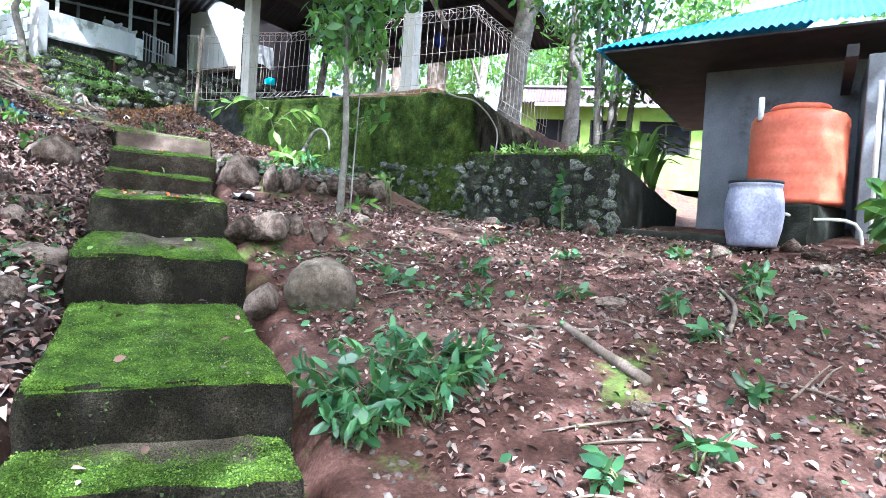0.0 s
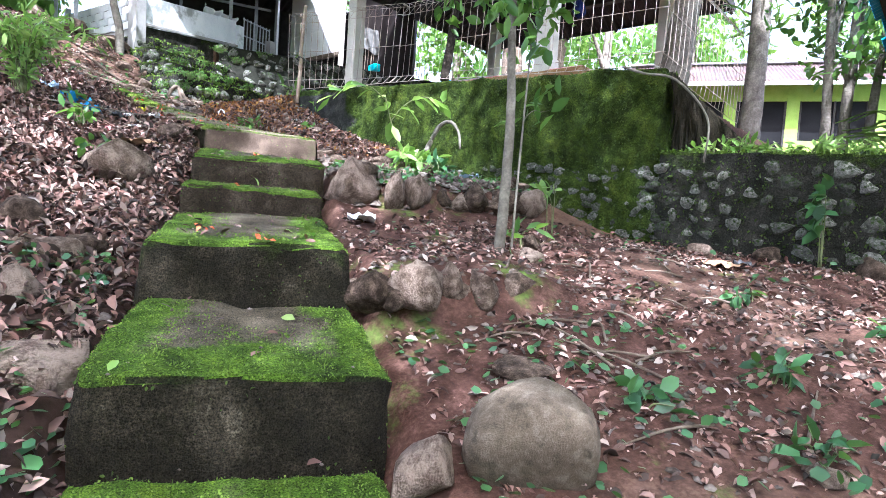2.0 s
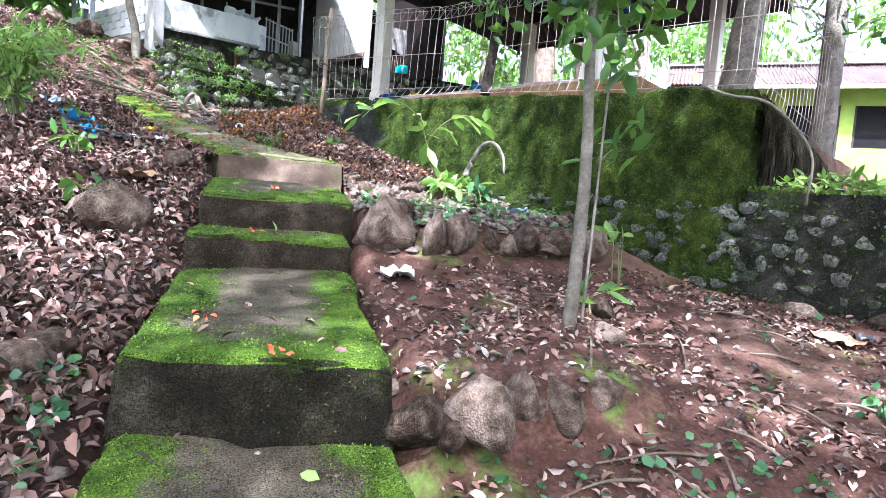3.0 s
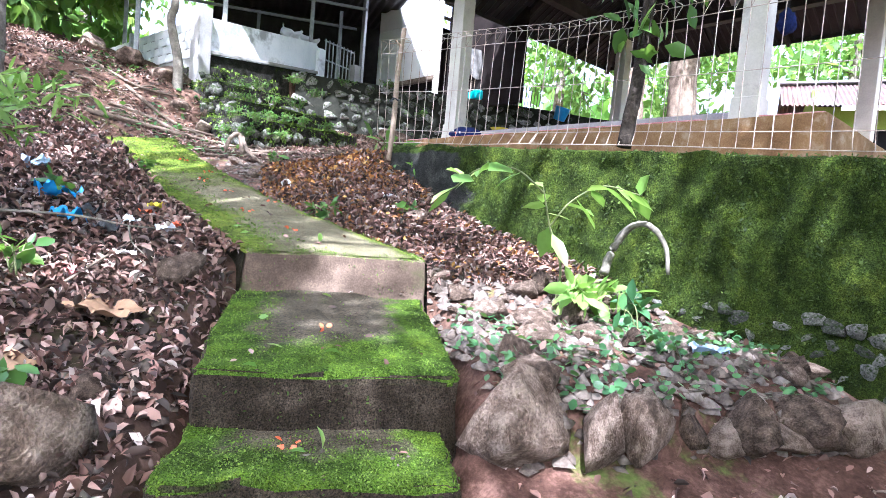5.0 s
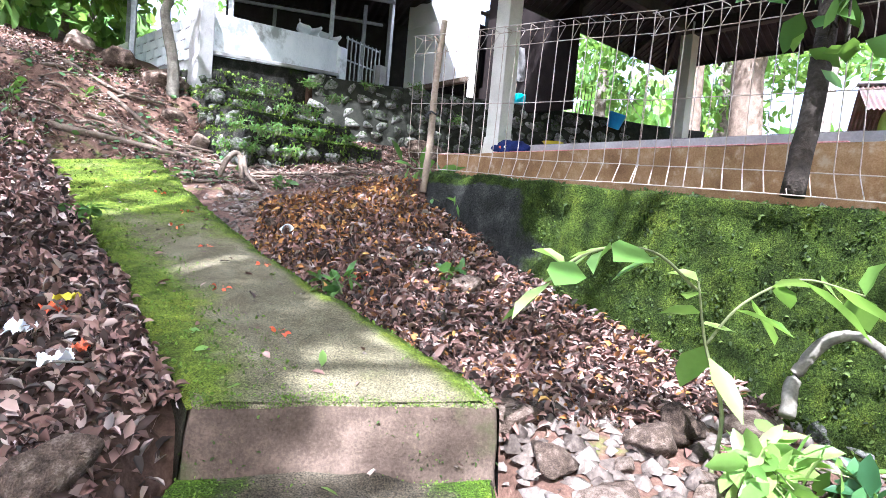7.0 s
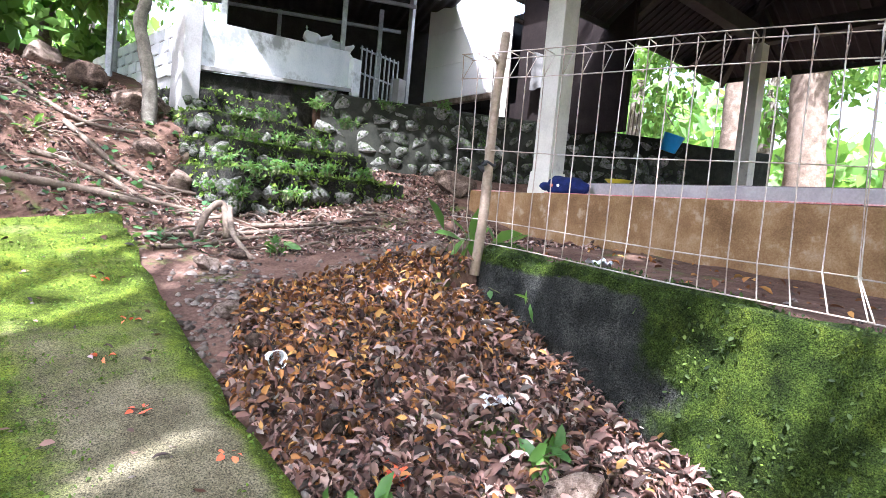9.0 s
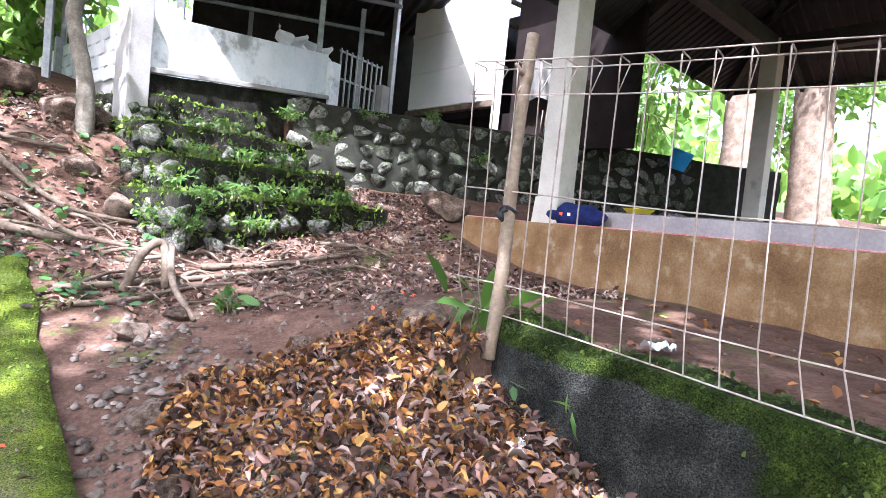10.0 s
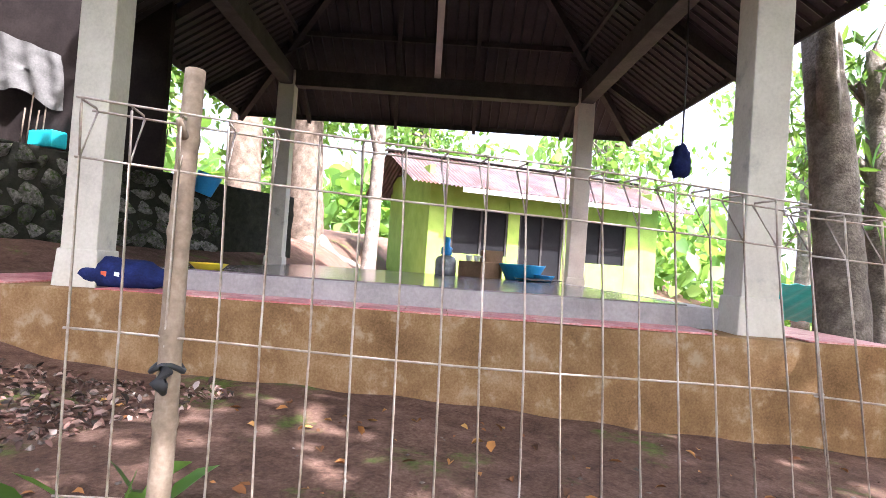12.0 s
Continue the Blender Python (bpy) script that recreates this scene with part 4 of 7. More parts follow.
def square_post(name, x, y, z0, z1, w, ang, material, label, category="post"):
    bm = box_bm(-w / 2, -w / 2, 0, w / 2, w / 2, z1 - z0, 0.012, 2)
    ob = part(name, bm, material)
    ob.matrix_basis = pose(x, y, z0, 0, 0, ang)
    return tagged(ob, label, category)


square_post("wall_post", W0[0], W0[1], 3.2, 5.22, 0.24, 42, M["plaster"], "grey concrete corner post of the white wall")
square_post("gate_post", W1[0] + 0.08, W1[1] + 0.05, 3.6, 5.35, 0.17, 42, M["white"], "white gate post with a small cap")
lp = W0 + (W2 - W0) * 0.62 - left_n * 0.06
square_post("wall_post", lp[0], lp[1], 3.6, 5.32, 0.12, 115, M["steel"], "thin grey post against the white block wall")

# ---- pavilion ----
C1, C3, C2, C4 = np.array([3.50, 12.15]), np.array([5.43, 7.73]), np.array([8.15, 14.40]), np.array([10.08, 9.98])
PD = (C3 - C1) / np.linalg.norm(C3 - C1)
PN = (C2 - C1) / np.linalg.norm(C2 - C1)
LEDGE, FLOOR = 3.325, 3.485


def pav(a, b, z):
    """A place in the pavilion: a along the front from the far column, b inwards."""
    p = C1 + PD * a + PN * b
    return Vector((p[0], p[1], z))


PL = float(np.linalg.norm(C3 - C1))
PW = float(np.linalg.norm(C2 - C1))
pavilion = empty("pavilion", Matrix.Translation(pav(PL / 2, PW / 2, 2.6)), "open pavilion with square columns, tiled plinth and dark hip roof", "pavilion")
pavilion_inv = pavilion.matrix_basis.inverted()


def under(ob, parent=pavilion):
    """Keeps a part where it was modelled when it goes under the pavilion."""
    ob.parent = parent
    ob.matrix_parent_inverse = pavilion_inv
    return ob


def pav_box(name, a0, a1, b0, b1, z0, z1, material, label="", bevel=0.012, cuts=0, rough=0.0):
    low = [pav(a0, b0, z0), pav(a1, b0, z0), pav(a1, b1, z0), pav(a0, b1, z0)]
    high = [p + Vector((0, 0, z1 - z0)) for p in low]
    bm = prism_bm(low, high, bevel, 2)
    if cuts:
        roughen(bm, rough, 4.0, cuts, a0)
    return under(part(name, bm, material, None, label, cuts > 0))


pav_box("plinth", -0.98, PL + 0.85, -0.34, PW + 0.46, 2.2, LEDGE - 0.006, M["ledge"], "rust-stained concrete plinth", 0.015, 8, 0.012)
pav_box("floor_slab", 0.42, PL - 0.14, 0.12, PW - 0.16, LEDGE - 0.1, FLOOR - 0.006, M["kerb"], "grey raised floor slab", 0.01)
COLUMN_AT = [(0, 0, C1), (PL, 0, C3), (0, PW, C2), (PL, PW, C4)]
for _, _, c in COLUMN_AT:
    w, f = 0.132, 0.162
    ex, ey = Vector((*PD, 0)), Vector((*PN, 0))
    o = Vector((c[0], c[1], 0))
    base = LEDGE - 0.02

    def ring(s, z):
        return [o - ex * s - ey * s + Vector((0, 0, z)), o + ex * s - ey * s + Vector((0, 0, z)), o + ex * s + ey * s + Vector((0, 0, z)), o - ex * s + ey * s + Vector((0, 0, z))]
    under(part("column", prism_bm(ring(w, base), ring(w, 6.6), 0.012, 2), M["column"]))
    under(part("column_base", prism_bm(ring(f, base), ring(f - 0.015, LEDGE + 0.26), 0.012, 2), M["column"]))
# beams round the top, rafters and the four slopes
ZB = 6.36
for a0, a1, b0, b1 in ((-0.1, PL + 0.1, -0.1, 0.1), (-0.1, PL + 0.1, PW - 0.1, PW + 0.1), (-0.1, 0.1, 0.105, PW - 0.105), (PL - 0.1, PL + 0.1, 0.105, PW - 0.105)):
    pav_box("beam", a0, a1, b0, b1, ZB, ZB + 0.26, M["darkwood"])
OV, ZE, ZR = 1.15, 6.2, 8.25
R0, R1 = pav(PL * 0.40, PW / 2, ZR), pav(PL * 0.60, PW / 2, ZR)
corners = [pav(-OV, -OV, ZE), pav(PL + OV, -OV, ZE), pav(PL + OV, PW + OV, ZE), pav(-OV, PW + OV, ZE)]
slopes = ((corners[0], corners[1], R1, R0), (corners[1], corners[2], R1), (corners[2], corners[3], R0, R1), (corners[3], corners[0], R0))
for s in slopes:
    nrm = (s[1] - s[0]).cross(s[2] - s[0]).normalized()
    bm = prism_bm([p - nrm * 0.03 for p in s], [p + nrm * 0.03 for p in s])
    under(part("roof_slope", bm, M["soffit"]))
    # ribs of the sheets seen from below
    e = (s[1] - s[0])
    tubes = []
    n = int(e.length / 0.16)
    for i in range(1, n):
        t = i / n
        a = s[0] + e * t
        if len(s) == 4:
            top0, top1 = s[3], s[2]
        else:
            top0 = top1 = s[2]
        t0 = (top0 - s[0]).dot(e) / e.length_squared
        t1 = (top1 - s[0]).dot(e) / e.length_squared
        rise = (top0 - s[0]) - e * t0
        h = min(t / t0 if t < t0 else 1, (1 - t) / (1 - t1) if t > t1 else 1)
        tubes.append(tube_data([a - nrm * 0.035, a + rise * h * 0.98 - nrm * 0.035], [0.022, 0.022], 4))
    v, f = joined(tubes)
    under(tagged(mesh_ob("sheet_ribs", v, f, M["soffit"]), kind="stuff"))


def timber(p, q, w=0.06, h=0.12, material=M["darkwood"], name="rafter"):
    p, q = Vector(p), Vector(q)
    t = (q - p).normalized()
    s = t.cross(Vector((0, 0, 1))).normalized() * w / 2
    u = s.cross(t).normalized() * h / 2
    return part(name, prism_bm([p - s - u, p + s - u, p + s + u, p - s + u], [q - s - u, q + s - u, q + s + u, q - s + u]), material)


drop = Vector((0, 0, -0.13))
for c, rr in zip(corners, (R0, R1, R1, R0)):
    under(timber(c + drop, rr + drop, 0.09, 0.16, name="hip_rafter"))
for a in (0.18, 0.4, 0.6, 0.82):
    for b, rr in ((-OV, 1), (PW + OV, 1)):
        p = pav(-OV + (PL + 2 * OV) * a, b, ZE)
        q = pav(PL * (0.40 + 0.2 * (a > 0.5)), PW / 2, ZR)
        q = p.lerp(q, 1.0 if 0.3 < a < 0.7 else 0.62)
        if not 0.3 < a < 0.7:
            q.x, q.y = (p + (pav(0, 5, 0) - pav(0, 0, 0)).normalized() * (1 if b < 0 else -1) * 1.9).xy
            q.z = ZE + (ZR - ZE) * 1.9 / (PW / 2 + OV)
        under(timber(p + drop, q + drop, 0.06, 0.11))
for a in (-OV, PL + OV):
    q = R0 if a < 0 else R1
    under(timber(pav(a, PW / 2, ZE) + drop, q + drop, 0.07, 0.12))
    for b in (0.2, 0.8):
        p = pav(a, -OV + (PW + 2 * OV) * b, ZE)
        e = pav(a + (1.5 if a < 0 else -1.5), -OV + (PW + 2 * OV) * b, ZE + 0.95)
        under(timber(p + drop, e + drop, 0.05, 0.1))
for b in (-OV, PW + OV):
    e = pav(PL * 0.5, b, ZE)
    under(timber(e.lerp(pav(PL * 0.5, PW / 2, ZR), 0.3) + drop, pav(PL * 0.5, PW / 2, ZR) + drop, 0.1, 0.12, M["column"]))
for i in range(4):
    under(timber(corners[i] + Vector((0, 0, -0.03)), corners[(i + 1) % 4] + Vector((0, 0, -0.03)), 0.03, 0.16, name="fascia"))
for f in (0.45, 0.75):
    ins = [c.lerp(rr, f) + drop * 0.6 for c, rr in zip(corners, (R0, R1, R1, R0))]
    for i in range(4):
        under(timber(ins[i], ins[(i + 1) % 4], 0.05, 0.07, name="purlin"))
under(timber(R0 + drop, R1 + drop, 0.08, 0.18, name="ridge_beam"))

# ---- houses ----
def house_with_green_walls():
    a, b = Vector((13.2, 14.65, 0)), Vector((19.4, 8.5, 0))
    ex = (b - a).normalized()
    ey = Vector((-ex.y, ex.x, 0))
    ln = (b - a).length
    zf, ze, zr = 3.2, 5.62, 6.75
    ho = empty("house", axes_pose((a.x, a.y, zf), ex, ey), "single-storey lime green house with rusty corrugated roof", "house")
    H = ze - zf
    # walls with window openings in the front
    x0, x1, y0, y1 = 0.7, ln - 0.7, 0.75, 4.6
    wins = ((1.35, 3.0), (3.35, 4.75), (5.1, 6.9))
    xs = [x0] + [v for w in wins for v in w] + [x1]
    for i in range(0, len(xs), 2):
        part("front_wall", box_bm(xs[i], y0, -0.5, xs[i + 1], y0 + 0.15, H + 0.1, 0.004), M["lime"], ho)
    for i, (p, q) in enumerate(wins):
        part("front_wall", box_bm(p + 0.002, y0 + 0.003, -0.5, q - 0.002, y0 + 0.147, 0.75 if i != 1 else -0.3, 0.004), M["lime"], ho)
        part("front_wall", box_bm(p + 0.002, y0 + 0.003, 1.95, q - 0.002, y0 + 0.147, H + 0.1, 0.004), M["lime"], ho)
        # a near-black panel fills the opening in place of the unlit room
        wd = part("window" if i != 1 else "door", box_bm(p, y0 + 0.06, 0.7 if i != 1 else -0.3, q, y0 + 0.1, 1.96, 0.004), M["opening"], ho, "near-black panel for the unlit room")
        for g in (p, q - 0.06, (p + q) / 2):
            part("window_frame", box_bm(g, y0 + 0.02, 0.72 if i != 1 else -0.3, g + 0.06, y0 + 0.055, 1.95, 0.004), M["darkwood"], wd)
    for nm, bx in (("side_wall", (x0, y0 + 0.155, -0.5, x0 + 0.15, y1 - 0.155, H + 0.6)), ("side_wall", (x1 - 0.15, y0 + 0.155, -0.5, x1, y1 - 0.155, H + 0.6)), ("back_wall", (x0, y1 - 0.15, -0.5, x1, y1, H + 0.1))):
        part(nm, box_bm(*bx, 0.004), M["lime"], ho)
    run = math.hypot(2.7, zr - ze)
    tilt = math.atan2(zr - ze, 2.7)
    for k in range(5):
        s = part("roof_sheet", sheet_bm(ln / 5 + 0.03, run, 0.11, 0.022, rows=3, ragged=0.03, seed=k), M["rusty"], ho)
        s.matrix_basis = Matrix.Translation((ln / 5 * k, 2.7, zr - zf + 0.004 * (k % 2))) @ Matrix.Rotation(math.pi + 0, 4, "Z") @ Matrix.Translation((-ln / 5, 0, 0)) @ Matrix.Rotation(-tilt, 4, "X")
    s = part("roof_sheet", sheet_bm(ln, run, 0.11, 0.022, rows=2), M["rusty"], ho)
    s.matrix_basis = Matrix.Translation((0, 2.7, zr - zf)) @ Matrix.Rotation(-tilt, 4, "X")
    part("fascia", box_bm(1.3, -0.02, H - 0.14, ln - 1.6, 0.02, H - 0.02, 0.006), M["white"], ho, "white-painted fascia board")
    part("ridge_cap", box_bm(-0.05, 2.5, zr - zf + 0.02, ln + 0.05, 2.9, zr - zf + 0.09, 0.02), M["steel"], ho)
    return ho


house_with_green_walls()


def hut_with_blue_roof():
    o = Vector((6.85, 2.25, 0))
    ex, ey = Vector((*D, 0)), Vector((*N, 0))
    ho = empty("hut", axes_pose((o.x, o.y, 0.5), ex, ey), "grey plastered hut with bright blue corrugated roof", "hut")
    part("front_wall", box_bm(0, 0, -0.5, 2.25, 0.15, 2.5, 0.008), M["hutgrey"], ho)
    part("side_wall", box_bm(0, 0.155, -0.5, 0.15, 4.0, 2.5, 0.008), M["hutgrey"], ho)
    part("jutting_wall", box_bm(1.7, -1.25, -0.5, 1.85, -0.005, 2.2, 0.008), M["hutgrey"], ho)
    part("jutting_front", box_bm(1.855, -1.25, -0.5, 5.0, -1.1, 2.2, 0.008), M["hutgrey"], ho)
    ze, run, rise = 2.62, 2.9, 1.35
    tilt = math.atan2(rise, run)
    sl = math.hypot(run, rise)
    # front slope, cut along the hip at its far end
    bm = sheet_bm(7.0, sl, 0.09, 0.016, rows=10, ragged=0.05, seed=3)
    for v in bm.verts:
        hip = (1 - v.co.y / sl) * 2.6
        v.co.x = max(v.co.x, hip)
    s = part("roof_sheet", bm, M["bluesheet"], ho)
    s.matrix_basis = Matrix.Translation((-1.1, -1.15 + run, ze + rise)) @ Matrix.Rotation(tilt, 4, "X") @ Matrix.Scale(-1, 4, (0, 1, 0))
    t2 = math.atan2(rise, 2.6)
    bm = sheet_bm(2 * run, math.hypot(2.6, rise), 0.09, 0.016, rows=10, ragged=0.05, seed=4)
    for v in bm.verts:
        lo = (1 - v.co.y / math.hypot(2.6, rise)) * run
        v.co.x = min(max(v.co.x, lo), 2 * run - lo)
    s = part("roof_sheet", bm, M["bluesheet"], ho)
    s.matrix_basis = Matrix.Translation((1.5, -1.15, ze + rise)) @ Matrix.Rotation(math.pi / 2, 4, "Z") @ Matrix.Rotation(-t2, 4, "X")
    # dark boarding under the eaves
    part("eaves_board", box_bm(-1.05, -1.1, ze - 0.07, 5.6, 0.6, ze - 0.04, 0.004), M["darkwood"], ho)
    part("eaves_board", box_bm(-1.05, 0.605, ze - 0.07, 0.3, 4.4, ze - 0.04, 0.004), M["darkwood"], ho)
    part("rafter_end", box_bm(2.0, -1.2, ze - 0.2, 2.08, -1.0, ze - 0.01, 0.004), M["column"], ho)
    part("lean_to_beam", box_bm(1.5, -1.7, 2.06, 1.6, -0.1, 2.18, 0.006), M["darkwood"], ho)
    return ho


hut = hut_with_blue_roof()


def white_hut():
    """White boarded hut on the upper yard, its roof with a bluish sheet edge."""
    p0, p1 = Vector((3.16, 18.2, 0)), Vector((4.12, 16.0, 0))
    ex = (p1 - p0).normalized()
    ey = Vector((-ex.y, ex.x, 0))
    ho = empty("hut", axes_pose((p0.x, p0.y, 4.6), ex, ey), "white boarded hut with dark open side and corrugated roof", "hut")
    ln = (p1 - p0).length
    for k in range(3):
        part("board", box_bm(0, 0, 0.72 + k * 0.68, ln, 0.06, 0.72 + k * 0.68 + 0.675, 0.004), M["board"], ho)
    part("sill_beam", box_bm(-0.05, -0.03, 0.6, ln + 0.05, 0.1, 0.7, 0.006), M["root"], ho)
    part("corner_post", box_bm(ln + 0.004, -0.03, -0.1, ln + 0.11, 0.08, 2.9, 0.006), M["column"], ho)
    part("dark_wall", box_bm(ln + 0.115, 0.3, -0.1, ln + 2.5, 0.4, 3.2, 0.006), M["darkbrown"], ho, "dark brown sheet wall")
    # side, underfloor and back panels are added, dark to stand for the unlit inside
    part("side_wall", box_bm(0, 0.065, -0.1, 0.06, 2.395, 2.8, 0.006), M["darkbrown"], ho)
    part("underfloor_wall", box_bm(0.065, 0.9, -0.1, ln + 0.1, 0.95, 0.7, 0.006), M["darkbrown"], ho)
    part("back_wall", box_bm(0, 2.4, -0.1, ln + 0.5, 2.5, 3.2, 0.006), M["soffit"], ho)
    sh = part("roof_sheet", sheet_bm(5.3, 3.4, 0.1, 0.02, rows=3, ragged=0.05, seed=9), M["bluegrey"], ho)
    sh.matrix_basis = Matrix.Translation((-0.6, 3.05, 4.0)) @ Matrix.Rotation(radians(18), 4, "X") @ Matrix.Scale(-1, 4, (0, 1, 0))
    part("eaves_board", box_bm(-0.55, -0.17, 2.84, 4.6, -0.11, 2.94, 0.006), M["root"], ho)
    for x in (-0.3, 0.6, 1.5, 2.4):
        part("rafter", box_bm(x, -0.1, 2.8, x + 0.06, 2.3, 2.88, 0.004), M["root"], ho)
    return ho


white_hut()


def yard_shed():
    """Dark shelter behind the white wall: posts, truss roof, hanging plastic sheet."""
    ho = empty("shed", Matrix.Translation((-0.5, 17.0, 4.55)), "dark open shed with steel posts and low sheet roof", "shed")
    for x, y in ((-1.5, -1.9), (0.1, -2.9), (1.75, -1.1), (2.55, 0.5), (-2.4, 1.5), (0.6, 1.6)):
        part("post", box_bm(x - 0.04, y - 0.04, -0.1, x + 0.04, y + 0.04, 2.3, 0.004), M["steel"], ho)
    s = part("roof_sheet", sheet_bm(7.6, 7.0, 0.2, 0.02, rows=2), M["darkwood"], ho)
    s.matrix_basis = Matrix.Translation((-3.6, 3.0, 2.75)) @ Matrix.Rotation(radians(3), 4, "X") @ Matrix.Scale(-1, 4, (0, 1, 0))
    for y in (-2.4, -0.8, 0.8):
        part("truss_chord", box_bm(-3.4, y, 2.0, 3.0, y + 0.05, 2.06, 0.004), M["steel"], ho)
    # added panel: keeps out the sky and stands for the shed's dark depth
    part("back_wall", box_bm(-0.6, 2.9, -0.1, 6.5, 3.0, 2.9, 0.006), M["darkwood"], ho, "dark panel added for the shaded depth of the shed")
    bm = bmesh.new()
    bmesh.ops.create_grid(bm, x_segments=24, y_segments=10, size=0.5)
    for v in bm.verts:
        v.co = Vector((v.co.x * 1.1, 0.08 * math.sin(v.co.x * 25) + 0.05 * math.sin(v.co.y * 12), v.co.y * 0.4 - 0.12 * abs(math.sin(v.co.x * 6))))
    c = part("plastic_sheet", bm, M["paper"], ho, "crumpled clear plastic sheet", True)
    c.matrix_basis = pose(1.55, -0.7, 1.15, 0, 0, 42)
    return ho


yard_shed()

# ---- rocks ----
ROCKS = [stone_mesh("rock", 20 + s, M["rock"], 1.0, 0.9, 0.8, 0.36, 3, 0.5, 20) for s in range(7)]
BALL = stone_mesh("rock", 40, M["boulder"], 1.0, 1.0, 0.88, 0.14, 3, 0.1, 3)


def rock(x, y, w, d=None, h=None, turn=0.0, sink=0.25, me=None, label="weathered brown rock lying on the slope", z=None):
    d, h = d or w * 0.85, h or w * 0.75
    me = me or ROCKS[int(abs(x * 7 + y * 13)) % 7]
    ob = new("rock", me)
    zz = float(land(x, y)) if z is None else z
    ob.matrix_basis = Matrix.Translation((x, y, zz + h * (0.4 - sink))) @ Matrix.Rotation(turn, 4, "Z") @ Matrix.Diagonal((w * 1.12, d * 1.12, h * 1.2, 1))
    return tagged(ob, label, "rock", "rocks on the slope")


rock(1.2, 1.32, 0.35, 0.34, 0.33, 0.3, 0.02, BALL, "large rounded pale boulder on bare soil")
rock(0.86, 1.44, 0.32, 0.26, 0.3, 0.8, 0.1, label="angular grey rock against the stairs")
for x, y, w, h, a in ((-0.3, 4.72, 0.52, 0.5, 0.4), (-0.75, 3.5, 0.25, 0.2, 2.0),
                      (-0.5, 1.5, 0.2, 0.2, 1.4), (-0.95, 1.7, 0.3, 0.2, 0.1), (-0.2, 5.05, 0.2, 0.16, 0.3), (-0.45, 3.1, 0.22, 0.17, 0.9), (-0.55, 2.6, 0.24, 0.2, 2.2), (-0.72, 1.1, 0.22, 0.22, 0.5), (-0.35, 3.3, 0.2, 0.15, 0.5)):
    rock(x, y, w, None, h, a)
for x, w, h, a in ((1.46, 0.44, 0.46, 0.05), (1.86, 0.24, 0.4, 0.9), (2.12, 0.21, 0.34, 0.2), (2.36, 0.24, 0.28, 1.3), (2.66, 0.36, 0.3, 0.4), (2.98, 0.34, 0.26, 2.0), (3.3, 0.3, 0.3, 0.8), (2.52, 0.26, 0.2, 0.1), (2.86, 0.4, 0.2, 1.6)):
    rock(x, 4.68 + 0.05 * math.sin(x * 9), w * 1.2, w, h * 1.15, a, 0.0, label="brown rock in the row edging the bank", z=0.94 + 0.04 * (x - 1.4))
for x, w, h, a in ((0.98, 0.22, 0.24, 0.3), (1.2, 0.25, 0.26, 1.0), (1.43, 0.22, 0.24, 0.6), (1.64, 0.26, 0.2, 2.0), (1.9, 0.22, 0.18, 0.2), (1.12, 0.18, 0.16, 0.4), (1.55, 0.2, 0.16, 1.2)):
    rock(x, 2.47 + 0.16 * (x - 1), w * 1.25, None, h * 1.15, a, 0.05, label="dark damp rock in the row below the sapling", z=0.47 + 0.05 * (x - 1))
rock(-0.02, 6.0, 0.27, 0.25, 0.25, 0.7, z=1.55, label="rounded brown rock lying on dead leaves")
rock(-0.42, 2.22, 0.44, 0.4, 0.3, 0.2, z=0.3, label="broad brown rock wedged beside the stairs")
rock(-0.66, 3.28, 0.44, 0.4, 0.3, 1.0, z=0.58, label="broad brown rock on the bank")
r5 = np.random.default_rng(5)
for i in range(46):
    x, y = r5.uniform(1.55, 3.5), r5.uniform(4.85, 6.4)
    v = (x - WALL0[0]) * N[0] + (y - WALL0[1]) * N[1]
    if v > -0.12:
        continue
    w = r5.uniform(0.1, 0.28)
    rock(x, y, w, None, w * r5.uniform(0.5, 0.8), r5.uniform(0, 3), 0.2, label="pale rock in the bed below the wall")
for x, y, w, h in ((1.6, 9.85, 0.34, 0.24), (2.85, 13.6, 0.66, 0.5), (0.1, 10.25, 0.24, 0.14), (0.3, 10.5, 0.16, 0.1), (1.0, 9.9, 0.14, 0.1), (0.35, 9.35, 0.2, 0.12), (0.55, 8.9, 0.2, 0.14), (0.9, 8.2, 0.22, 0.14), (1.72, 7.7, 0.26, 0.2),
                   (2.3, 12.9, 0.24, 0.16), (2.0, 12.5, 0.2, 0.12), (1.4, 7.0, 0.18, 0.12), (1.62, 6.5, 0.3, 0.2), (0.2, 11.0, 0.16, 0.1), (-0.5, 12.4, 0.42, 0.3), (-1.2, 13.3, 0.6, 0.42), (-1.9, 13.8, 0.5, 0.4), (-0.2, 12.9, 0.5, 0.4), (-0.9, 12.6, 0.3, 0.25), (-2.6, 14.4, 0.5, 0.4), (0.0, 13.4, 0.5, 0.5)):
    rock(x, y, w, None, h, x * 3 + y)
for x, y, w, h in ((1.45, 1.85, 0.3, 0.12), (2.2, 0.9, 0.16, 0.1), (3.0, 0.4, 0.22, 0.1), (4.9, -0.2, 0.2, 0.12), (5.3, 0.1, 0.24, 0.14), (5.0, 0.75, 0.26, 0.16), (5.5, 0.35, 0.26, 0.18), (4.5, 2.9, 0.24, 0.2), (4.85, 2.25, 0.3, 0.26), (4.2, 3.3, 0.2, 0.16), (1.2, 0.05, 0.25, 0.25), (2.1, -0.6, 0.12, 0.08), (1.0, 2.95, 0.16, 0.08), (2.35, 3.1, 0.2, 0.16), (2.6, 3.5, 0.22, 0.18)):
    rock(x, y, w, None, h, x * 5 + y)


